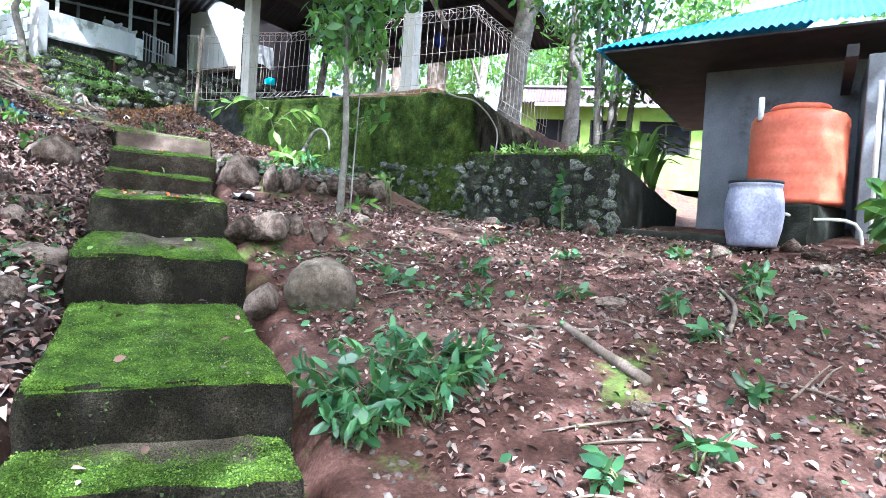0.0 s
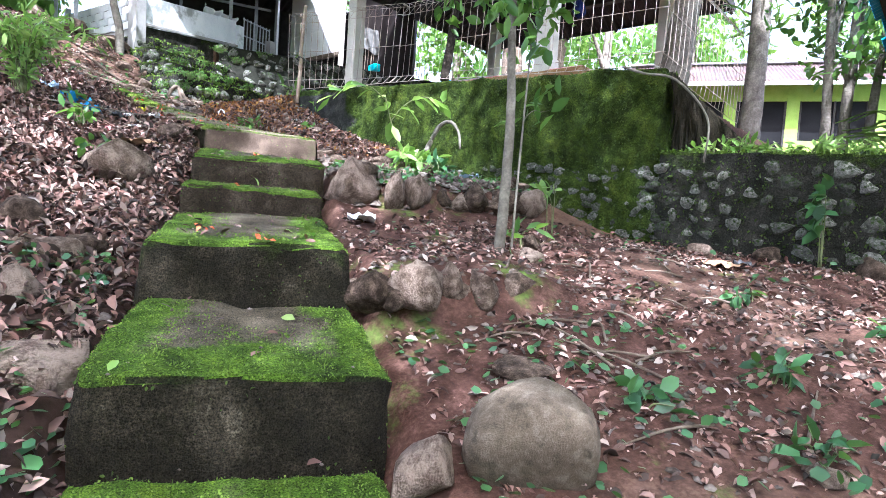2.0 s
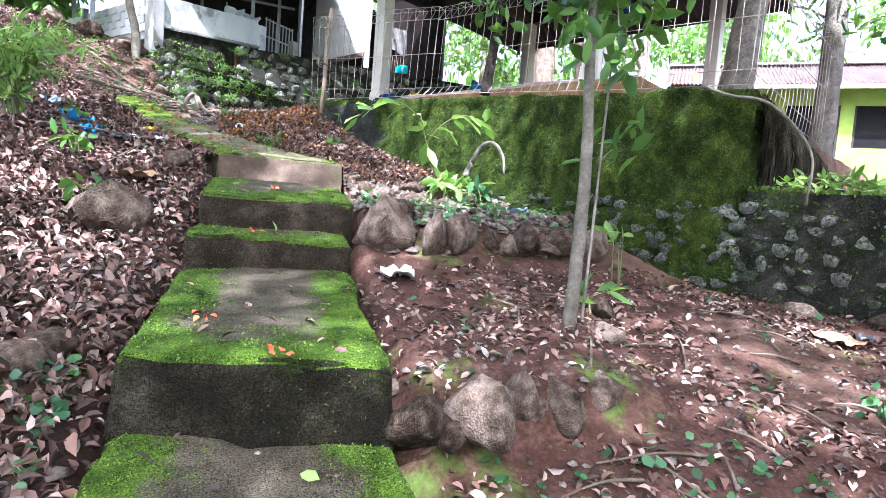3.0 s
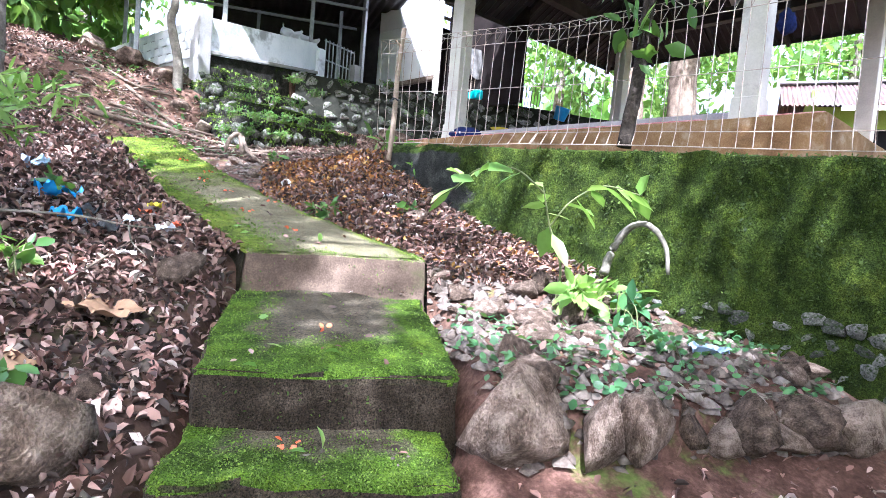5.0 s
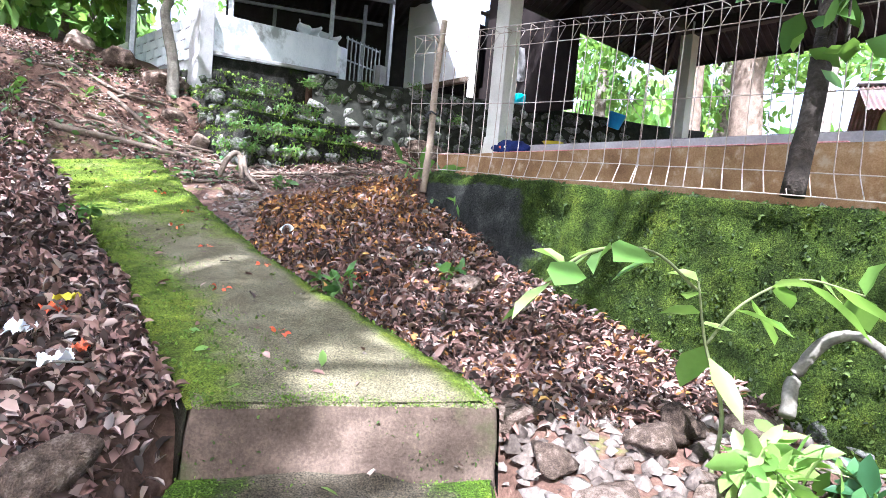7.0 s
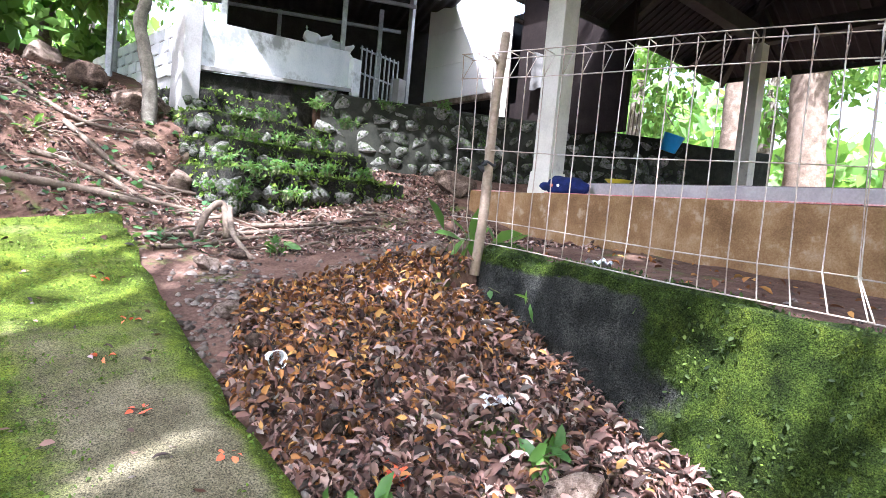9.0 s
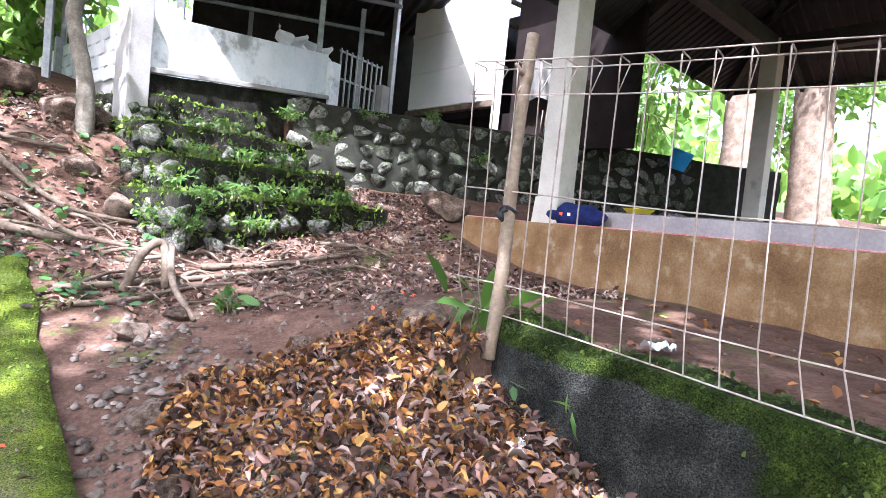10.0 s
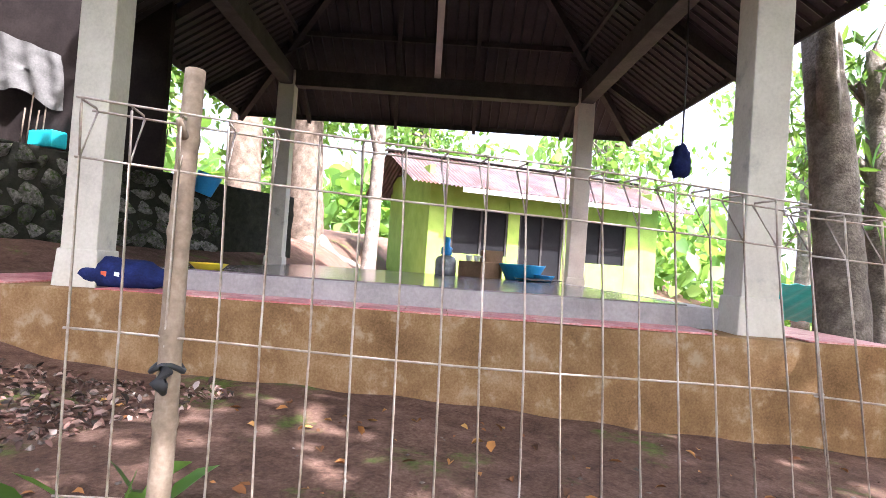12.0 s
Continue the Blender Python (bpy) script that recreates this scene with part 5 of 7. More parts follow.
def keep_off_slabs(p, margin=0.0):
    """Rows of p that lie beside the stairs and the path, not on them."""
    x, y = p[:, 0], p[:, 1]
    lx, rx = slab_edges(y)
    return ~((x > lx - margin) & (x < rx + margin) & (y > -0.5) & (y < 11.0))


def wall_v(p):
    return (p[:, 0] - WALL0[0]) * N[0] + (p[:, 1] - WALL0[1]) * N[1]


def wall_u(p):
    return (p[:, 0] - WALL0[0]) * D[0] + (p[:, 1] - WALL0[1]) * D[1]


def off_walls(p):
    u, v = wall_u(p), wall_v(p)
    return ~((v > -0.03) & (v < 0.36) & (u > -0.05) & (u < LOW_L + 0.1)) & ~((v > 2.1) & (u < 6) & (p[:, 1] > 5.5) & (p[:, 0] > 2.7))


def strewn(n, x0, x1, y0, y1, seed, clump=0.0):
    r = np.random.default_rng(seed)
    p = np.stack([r.uniform(x0, x1, n), r.uniform(y0, y1, n)], 1)
    if clump:
        keep = np.array([noise.noise(Vector((a * 1.7, b * 1.7, seed))) for a, b in p]) > clump * r.uniform(-1, 1, n) - 0.05
        p = p[keep]
    p = p[keep_off_slabs(p) & off_walls(p)]
    return np.column_stack([p, land(p[:, 0], p[:, 1])])


def litter(name, p, size, material, label, lift=0.02, curl=0.6, width=0.5, seed=1, flat=0.8):
    r = np.random.default_rng(seed)
    p = p.copy()
    p[:, 2] += r.uniform(0.0, lift, len(p))
    v, f = leaf_cloud(p, r.uniform(size[0], size[1], len(p)), flat, curl, width, seed)
    return tagged(fast_mesh(name, v, f, material), label, "leaf litter", kind="stuff")


left_bank = strewn(34000, -3.6, 0.4, 0.6, 12.0, 11)
fade = np.random.default_rng(6).uniform(0, 1, len(left_bank))
left_bank = left_bank[(left_bank[:, 0] < 0.45) & (left_bank[:, 0] > -3.6 + 1.4 * fade ** 2) & ~((left_bank[:, 1] > 6.3) & (left_bank[:, 0] > np.interp(left_bank[:, 1], (6.26, 8.9, 10.6, 12), (0.3, -0.87, -1.72, -2))))]
litter("leaf_litter", left_bank, (0.03, 0.1), M["litter"], "thick brown dead leaves on the bank", 0.05, seed=1, flat=0.7)
inner = left_bank[(left_bank[:, 0] > -2.4) & (left_bank[:, 1] > 2.2) & (left_bank[:, 1] < 10.5)]
shift = np.random.default_rng(8).normal(0, 0.05, (2, len(inner), 2))
for k, (lo, hi, high) in enumerate(((0.025, 0.07, 0.08), (0.03, 0.085, 0.1))):
    more = inner.copy()
    more[:, :2] -= np.abs(shift[k]) * [1, 0.3]
    more[:, 2] = land(more[:, 0], more[:, 1])
    litter("leaf_litter", more[k::2], (lo, hi), M["litter"], "curled brown dead leaves heaped on the bank", high, 0.8, 0.45, 40 + k, 0.5)
ye = np.random.default_rng(18).uniform(6.3, 10.5, 2600)
edge_l = np.column_stack([slab_edges(ye)[0] - np.random.default_rng(19).uniform(-0.01, 0.16, 2600), ye, path_z(ye) - 0.035])
litter("leaf_litter", edge_l, (0.025, 0.07), M["litter"], "dead leaves banked up along the edge of the path", 0.03, 0.8, 0.45, 20, 0.5)
low_left = strewn(9000, -3.5, -0.3, -2.5, 1.2, 12)
litter("leaf_litter", low_left, (0.04, 0.11), M["litter"], "brown dead leaves beside the lower steps", 0.04, seed=2)
heap = strewn(36000, 0.4, 3.2, 6.4, 10.1, 13)
uu, vv = wall_u(heap), wall_v(heap)
heap = heap[(vv < -0.02) & (uu > -0.75) & (vv > -1.75 + 0.12 * uu)]
uu = wall_u(heap)
top_end = np.random.default_rng(3).uniform(0, 1, len(heap)) < 0.42 * (1 - smooth(uu, 0.0, 1.1)) + 0.1
litter("leaf_litter", heap[~top_end], (0.02, 0.08), M["litter"], "heap of brown dead leaves against the mossy wall", 0.07, curl=0.8, width=0.42, seed=4, flat=0.5)
litter("leaf_litter", heap[top_end], (0.02, 0.065), M["amber"], "fresh amber leaves on top of the heap", 0.09, seed=5, flat=0.6)
litter("leaf_litter", strewn(32000, 1.0, 6.0, -2.5, 4.4, 14, 0.6), (0.015, 0.07), M["litter"], "scattered dead leaves on reddish soil", 0.02, seed=6, flat=0.9)
litter("leaf_litter", strewn(420, 1.3, 3.6, 4.4, 6.6, 15), (0.03, 0.08), M["litter"], "dead leaves among the rocks of the bed", 0.03, seed=7)
litter("leaf_litter", strewn(30000, -4.5, 3.4, 10.5, 14.6, 16, 0.8), (0.02, 0.075), M["litter"], "dead leaves round the stone steps", 0.03, seed=8)
terr = strewn(800, 1.8, 7.0, 3.5, 12.5, 17)
terr = terr[(wall_v(terr) > 0.36) & (wall_v(terr) < 2.0)]
litter("leaf_litter", terr, (0.03, 0.09), M["amber"], "few yellow leaves on trodden soil behind the fence", 0.01, seed=9, flat=0.95)


def pebbles(name, p, lo, hi, seed, label):
    r = np.random.default_rng(seed)
    n = len(p)
    oct_v = np.array([[1, 0, 0], [0, 1, 0], [-1, 0, 0], [0, -1, 0], [0, 0, 0.8], [0, 0, -0.5], [0.62, 0.62, 0.35], [-0.62, 0.62, 0.35], [-0.62, -0.62, 0.35], [0.62, -0.62, 0.35]])
    tri = np.array([[0, 6, 4], [6, 1, 4], [1, 7, 4], [7, 2, 4], [2, 8, 4], [8, 3, 4], [3, 9, 4], [9, 0, 4], [0, 1, 6], [1, 2, 7], [2, 3, 8], [3, 0, 9]])
    s = r.uniform(lo, hi, (n, 1, 1)) * r.uniform(0.6, 1.2, (n, 1, 3)) * 0.5
    a = r.uniform(0, 6.28, n)
    v = oct_v[None] * s * (1 + 0.25 * r.normal(0, 1, (n, 10, 1)))
    x, y = v[..., 0] * np.cos(a)[:, None] - v[..., 1] * np.sin(a)[:, None], v[..., 0] * np.sin(a)[:, None] + v[..., 1] * np.cos(a)[:, None]
    v = np.stack([x, y, v[..., 2]], -1) + p[:, None]
    f = (tri[None] + 10 * np.arange(n)[:, None, None]).reshape(-1, 3)
    return tagged(fast_mesh(name, v.reshape(-1, 3), f, M["pebble"]), label, "pebbles", kind="stuff")


pebbles("pebbles", strewn(5200, 0.7, 5.6, -2.5, 3.9, 21, 0.5), 0.012, 0.055, 1, "loose pebbles on the reddish slope")
pebbles("pebbles", strewn(1500, 1.4, 3.5, 4.6, 6.7, 22), 0.03, 0.12, 2, "pale pebbles in the bed below the wall")
gravel = strewn(12000, -3.6, 3.2, 8.5, 14.4, 23, 0.4)
gravel = gravel[(wall_v(gravel) < 0.0) | (wall_u(gravel) < -0.9)]
pebbles("pebbles", gravel, 0.015, 0.06, 3, "gravel along the path and below the stone steps")
pebbles("pebbles", strewn(1500, -3.0, 0.2, -1.0, 8.0, 24, 0.4), 0.03, 0.12, 4, "pebbles among the leaves of the bank")
edge = strewn(1700, 0.0, 1.6, 6.5, 10.6, 25)
edge = edge[wall_v(edge) < -0.9]
pebbles("pebbles", edge, 0.02, 0.08, 5, "broken stones beside the path")
p2 = strewn(260, 1.8, 7.0, 3.5, 12.5, 26)
p2 = p2[(wall_v(p2) > 0.36) & (wall_v(p2) < 2.0)]
pebbles("pebbles", p2, 0.01, 0.035, 6, "small grit on the trodden soil")


def slab_z(x, y):
    """Height of the stairs' or the path's top at a place on it."""
    if y > 6.3:
        return float(path_z(y))
    for fl, fr, bl, br, zf, zb in reversed(STEPS):
        t = (x - fl[0]) / (fr[0] - fl[0])
        yf, yb = fl[1] + t * (fr[1] - fl[1]), bl[1] + t * (br[1] - bl[1])
        if yf <= y:
            return zf + (zb - zf) * min(1, (y - yf) / (yb - yf))
    return -0.3


r6 = np.random.default_rng(9)
spots = []
for _ in range(200):
    y = r6.uniform(-0.2, 10.5)
    lx = np.interp(y, (-0.4, 1.8, 4.5, 6.26, 7.7, 10.6), (-0.4, -0.15, 0.2, 0.4, -0.1, -1.6))
    rx = np.interp(y, (-0.4, 1.6, 4.5, 6.26, 7.7, 11.1), (0.4, 0.7, 1.05, 1.4, 0.7, -0.8))
    x = r6.uniform(lx, rx)
    spots.append((x, y, slab_z(x, y) + 0.012))
spots = np.array(spots)
v, f = leaf_cloud(spots[:130], r6.uniform(0.03, 0.08, 130), 0.95, 0.3, 0.5, 31)
tagged(fast_mesh("fallen_leaves", v, f, M["litter"]), "few dry leaves lying on the steps and path", "leaf litter", kind="stuff")
v, f = leaf_cloud(spots[130:150], r6.uniform(0.05, 0.09, 20), 0.95, 0.3, 0.5, 32)
tagged(fast_mesh("fallen_leaves", v, f, M["lightgreen"]), "few green leaves fallen on the steps", "leaf litter", kind="stuff")
pebbles("grit", spots[20:] - [0, 0, 0.012], 0.008, 0.025, 33, "grit on the mossy steps")
for i, (x, y) in enumerate(((-0.14, 9.16), (-0.45, 9.72), (0.12, 8.3), (0.3, 7.5), (0.62, 6.9), (-0.15, 8.75), (0.45, 2.62), (1.67, 10.5), (1.44, 10.34), (0.75, 5.4), (0.55, 4.75), (0.2, 3.2), (0.5, 8.0))):
    z = slab_z(x, y) if x < 1.0 else float(land(x, y))
    a = np.array([[x + 0.025 * math.cos(k * 1.3), y + 0.025 * math.sin(k * 1.3), z + 0.012] for k in range(5)])
    v, f = leaf_cloud(a, 0.036, 0.85, 0.5, 0.8, 50 + i, np.arange(5) * 1.3)
    tagged(fast_mesh("fallen_flower", v, f, M["redp"]), "loose orange-red petals fallen on moss", "petals", kind="stuff")

# ---- moss cushions ----
def moss_on(ob, n, size, material, label, seed, least_up=-1.0, most_up=1.1, edged=False, bare=0.0, flat=0.35):
    """Tiny fronds rooted all over the faces of a slab or a wall, thinner where noise leaves it bare."""
    r = np.random.default_rng(seed)
    me = ob.data
    polys = [p for p in me.polygons if least_up <= p.normal.z <= most_up and p.area > 1e-7]
    area = np.array([p.area for p in polys])
    mark = me.attributes["moss"].data if edged else None
    pos = []
    for i in r.choice(len(polys), n, p=area / area.sum()):
        p = polys[i]
        w = r.dirichlet(np.ones(len(p.vertices)))
        q = Vector()
        for k, vi in zip(w, p.vertices):
            q += me.vertices[vi].co * float(k)
        if edged and mark[p.vertices[0]].value + 0.35 * noise.noise(q * 6) < r.uniform(0.1, 0.55):
            continue
        if noise.noise(q * 2.3 + Vector((seed, 0, 0))) + 0.5 * noise.noise(q * 7) < bare + r.uniform(-0.25, 0.25):
            continue
        pos.append(q + p.normal * 0.003)
    if not pos:
        return
    pos = np.array([tuple(q) for q in pos])
    v, f = leaf_cloud(pos, r.uniform(size[0], size[1], len(pos)), flat, 0.4, 0.6, seed)
    tagged(fast_mesh("moss", v, f, material), label, "moss", kind="stuff")


for k, st in enumerate([o for o in stairs.children]):
    moss_on(st, 7000, (0.005, 0.013), M["mossleaf"], "low bright moss along the edges of a step", 300 + k, 0.6, 1.1, k < 6, -0.6)
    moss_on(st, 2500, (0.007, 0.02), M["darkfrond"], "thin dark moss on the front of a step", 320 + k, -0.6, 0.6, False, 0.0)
path_ob = bpy.data.objects["path"]
moss_on(path_ob, 9000, (0.008, 0.022), M["mossleaf"], "low bright moss along the path", 340, 0.5, 1.1, True, -0.6)
moss_on(moss_wall, 30000, (0.01, 0.032), M["darkfrond"], "shaggy dark moss on the retaining wall", 341, -0.9, 1.1, True, -0.35)
moss_on(moss_wall, 2500, (0.008, 0.022), M["mossleaf"], "bright moss in patches on the retaining wall", 342, -0.9, 1.1, True, 0.0)
moss_on(low_wall, 8000, (0.012, 0.04), M["darkfrond"], "dark moss on the low stone wall", 343, -0.9, 1.1, False, -0.3)
moss_on(low_wall, 2500, (0.015, 0.05), M["mossleaf"], "bright moss along the top of the low wall", 344, 0.4, 1.1, False, -0.4)
for k, te in enumerate([o for o in bpy.data.objects if o.name.startswith("stone_terrace")]):
    moss_on(te, 7000, (0.02, 0.07), M["mossleaf"], "bright moss over the stone terrace", 350 + k, -0.6, 1.1, False, -0.3)

# ---- plants ----
def plant(name, x, y, label, category, stems, leaves_per, size, material, height, spread, seed, width=0.45, z=None, droop=0.2, bare=0.3, stem_r=0.006, group=""):
    """Stems that arch outwards from one root, leaves along them."""
    r = np.random.default_rng(seed)
    z = float(land(x, y)) if z is None else z
    e = empty(name, Matrix.Translation((x, y, z)), label, category, group)
    pos, heads, stalks = [], [], []
    for s in range(stems):
        a = r.uniform(0, 6.28)
        h, o = height * r.uniform(0.6, 1.0), spread * r.uniform(0.3, 1.0)
        base = Vector((r.normal(0, 0.03), r.normal(0, 0.03), -0.02))
        line = curve_pts([base, base + Vector((math.cos(a) * o * 0.3, math.sin(a) * o * 0.3, h * 0.6)), base + Vector((math.cos(a) * o, math.sin(a) * o, h * (1 - droop)))], 5)
        stalks.append(tube_data(line, [stem_r * (1 - 0.7 * i / len(line)) for i in range(len(line))], 5))
        for _ in range(leaves_per):
            t = r.uniform(bare, 1.0)
            pos.append(line[min(int(t * len(line)), len(line) - 1)] + Vector(r.normal(0, 0.015, 3)))
            heads.append(a + r.normal(0, 1.1))
    for v, f in stalks:
        mesh_ob("stem", v, f, M["stem"], e, True)
    pos = np.array([tuple(p) for p in pos])
    v, f = leaf_cloud(pos, r.uniform(size * 0.65, size * 1.15, len(pos)), 0.65, 0.22, width, seed, np.array(heads))
    fast_mesh("leaves", v, f, material, e)
    return e


M["stem"] = surface("green_stem", ((0.3, (0.07, 0.09, 0.03)), (0.6, (0.16, 0.17, 0.07)), (0.8, (0.24, 0.22, 0.12))), 6, 40, 0.7, 0.1, 0.002)
for i, (x, y, h, s) in enumerate(((0.82, 0.1, 0.34, 0.26), (1.08, 0.12, 0.42, 0.3), (1.32, 0.12, 0.42, 0.3), (1.0, -0.12, 0.32, 0.26), (1.22, -0.14, 0.34, 0.28), (1.5, 0.05, 0.3, 0.26), (0.78, -0.1, 0.24, 0.2))):
    plant("shrub", x, y, "low leafy green shrub growing beside the steps", "shrub", 8, 12, 0.105, M["bluegreen"], h, s, 60 + i, 0.4, group="low green shrubs")
for i, (x, y, h) in enumerate(((3.2, 0.0, 0.24), (3.45, -0.5, 0.2), (3.9, -0.2, 0.26), (3.0, -0.4, 0.18), (2.6, 1.4, 0.16), (2.9, 0.6, 0.14), (2.3, 1.0, 0.12), (4.3, 0.1, 0.18), (3.7, 1.5, 0.12), (2.0, -1.0, 0.2), (2.7, -0.9, 0.16), (1.9, 1.5, 0.12), (3.3, 2.2, 0.12), (4.6, 0.9, 0.14), (1.6, -0.9, 0.16))):
    plant("seedling", x, y, "small green seedling on the slope", "plant", 4, 6, 0.11, M["bluegreen"], h, 0.14, 80 + i, 0.5, group="seedlings on the slope")
plant("bush", 5.6, -0.55, "large-leaved green bush beside the hut", "bush", 8, 8, 0.3, M["green"], 0.8, 0.45, 97, 0.5)


def arching_shrub(x, y):
    """One bare stalk that forks into two arching branches with long drooping leaves."""
    z = float(land(x, y))
    e = empty("shrub", Matrix.Translation((x, y, z)), "sunlit shrub with two arching branches and drooping pale leaves", "shrub")
    left, near = Vector((-0.963, 0.268, 0)), Vector((-0.268, -0.963, 0))
    r = np.random.default_rng(98)
    fork = left * 0.08 + Vector((0, 0, 0.56))
    arms = [curve_pts([(0, 0, -0.03), left * -0.02 + Vector((0, 0, 0.28)), fork, left * 0.16 + near * 0.05 + Vector((0, 0, 0.82))], 6),
            curve_pts([left * 0.14 + Vector((0, 0, 0.78)), left * 0.35 + near * 0.04 + Vector((0, 0, 0.92)), left * 0.6 + near * 0.08 + Vector((0, 0, 0.9)), left * 0.78 + near * 0.1 + Vector((0, 0, 0.74))], 6),
            curve_pts([fork, left * -0.05 + Vector((0, 0, 0.74)), left * -0.25 + near * 0.03 + Vector((0, 0, 0.86)), left * -0.5 + near * 0.05 + Vector((0, 0, 0.82))], 6)]
    pos, heads = [], []
    for k, line in enumerate(arms):
        v, f = tube_data(line, np.linspace(0.011 if k == 0 else 0.007, 0.004, len(line)), 6)
        mesh_ob("stem", v, f, M["stem"], e, True)
        run = line[-1] - line[0]
        out = math.atan2(run.y, run.x)
        for m in range(9 if k else 6):
            t = (0.3 if k else 0.6) + (0.7 if k else 0.4) * m / (8 if k else 5)
            pos.append(line[min(int(t * len(line)), len(line) - 1)])
            heads.append((out if k else r.uniform(0, 6.28)) + (0.75 if m % 2 else -0.75) + r.normal(0, 0.2))
    pos = np.array([tuple(p) for p in pos])
    v, f = leaf_cloud(pos, r.uniform(0.17, 0.28, len(pos)), 0.8, 0.3, 0.5, 98, np.array(heads))
    v[:, 2] -= 0.45 * np.linalg.norm(v[:, :2] - np.repeat(pos[:, :2], 7, 0), axis=1)
    fast_mesh("leaves", v, f, M["lightgreen"], e)


arching_shrub(2.36, 6.08)
plant("shrub", 2.42, 5.95, "low sunlit leaves at the foot of the wall", "shrub", 14, 8, 0.16, M["lightgreen"], 0.4, 0.42, 101, 0.45, droop=0.4)
plant("shrub", 2.72, 5.7, "low broad leaves at the foot of the wall", "shrub", 6, 6, 0.16, M["bluegreen"], 0.36, 0.34, 102, 0.45, droop=0.4)
plant("climber", 4.72, 2.55, "climbing plant with round leaves on the stone wall", "plant", 3, 9, 0.15, M["bluegreen"], 0.85, 0.15, 103, 0.62)
plant("plant", 2.5, 3.55, "broad-leaved green plant beside the sapling", "plant", 4, 3, 0.17, M["green"], 0.24, 0.24, 104, 0.4, bare=0.7)
plant("plant", 3.2, 4.1, "broad-leaved plant below the mossy wall", "plant", 3, 4, 0.15, M["lightgreen"], 0.6, 0.35, 105, 0.4, bare=0.6)
plant("plant", 1.95, 9.62, "large-leaved plant at the foot of the bamboo pole", "plant", 4, 2, 0.22, M["green"], 0.22, 0.16, 106, 0.55, bare=0.75, z=2.7)
plant("plant", 1.72, 9.45, "young plant with heart-shaped leaves by the pole", "plant", 4, 2, 0.24, M["green"], 0.44, 0.14, 107, 0.6, z=2.62, bare=0.6)
for i, (x, y, z) in enumerate(((0.3, 11.75, 3.2), (0.6, 11.95, 3.0), (0.15, 11.7, 2.95), (-0.05, 12.2, 3.3), (0.7, 12.2, 3.28), (0.1, 12.6, 3.6), (1.4, 12.7, 3.3), (-0.3, 12.7, 3.2), (-1.0, 12.8, 3.1), (0.0, 13.3, 3.9), (0.9, 13.6, 4.2), (0.2, 11.85, 3.05), (0.45, 11.9, 3.25), (1.0, 12.3, 3.3), (0.5, 12.4, 3.6), (0.9, 12.75, 3.62), (0.3, 12.9, 3.9), (1.2, 13.3, 3.95), (-0.1, 12.0, 3.0), (1.9, 14.7, 4.5), (2.8, 14.7, 4.6), (3.6, 14.7, 4.1))):
    plant("fern", x, y, "small bright fern growing between the stones", "fern", 9, 14, 0.06, M["green"], 0.2, 0.22, 120 + i, 0.35, z=z, droop=0.35, bare=0.15, group="ferns on the stone steps")
for i, (x, y, z, h) in enumerate(((2.0, 9.05, 2.3, 0.4), (1.7, 7.9, 2.0, 0.14), (0.55, 10.6, 2.56, 0.14), (-0.7, 5.8, 1.6, 0.2), (-0.9, 7.3, 1.95, 0.18), (-0.6, 8.4, 2.2, 0.18), (-1.6, 9.5, 2.6, 0.22), (-0.5, 4.8, 1.25, 0.2), (1.05, 8.9, 2.2, 0.12), (-1.3, 4.5, 1.35, 0.25), (0.9, 7.6, 1.95, 0.12), (-2.2, 11.2, 3.1, 0.5), (-2.8, 10.4, 3.0, 0.6), (-1.9, 12.2, 3.2, 0.5))):
    plant("seedling", x, y, "small green seedling among dead leaves", "plant", 4, 6, 0.12, M["green"], h, h * 0.7, 140 + i, 0.5, z=z, group="seedlings among leaves")
plant("bush", -1.3, 6.6, "feathery bright green bush on the bank", "bush", 26, 26, 0.14, M["lightgreen"], 1.25, 0.7, 160, 0.25, droop=0.3, bare=0.2)


def cover(name, x0, x1, y0, y1, n, seed, label, size=0.05, clump=0.55):
    p = strewn(n, x0, x1, y0, y1, seed, clump)
    if len(p):
        r = np.random.default_rng(seed)
        p[:, 2] += r.uniform(0.02, 0.07, len(p))
        v, f = leaf_cloud(p, r.uniform(size * 0.6, size * 1.3, len(p)), 0.92, 0.12, 0.95, seed)
        tagged(fast_mesh(name, v, f, M["bluegreen"]), label, "ground cover", kind="stuff")


cover("ground_cover", 1.4, 3.4, 4.7, 5.9, 1500, 171, "round-leaved ground cover in the bed", 0.045, 0.5)
cover("ground_cover", -1.5, -0.25, 1.6, 3.2, 1200, 172, "round-leaved ground cover beside the steps", 0.05, 0.5)
cover("ground_cover", 0.9, 2.6, 0.7, 2.3, 380, 173, "round-leaved ground cover below the boulder", 0.05, 0.4)
cover("ground_cover", 1.0, 5.0, -1.5, 4.2, 380, 174, "scattered small weeds on the soil", 0.05, 0.25)
cover("ground_cover", -2.5, 0.2, 10.5, 14.0, 900, 175, "weeds round the stone steps", 0.07, 0.4)

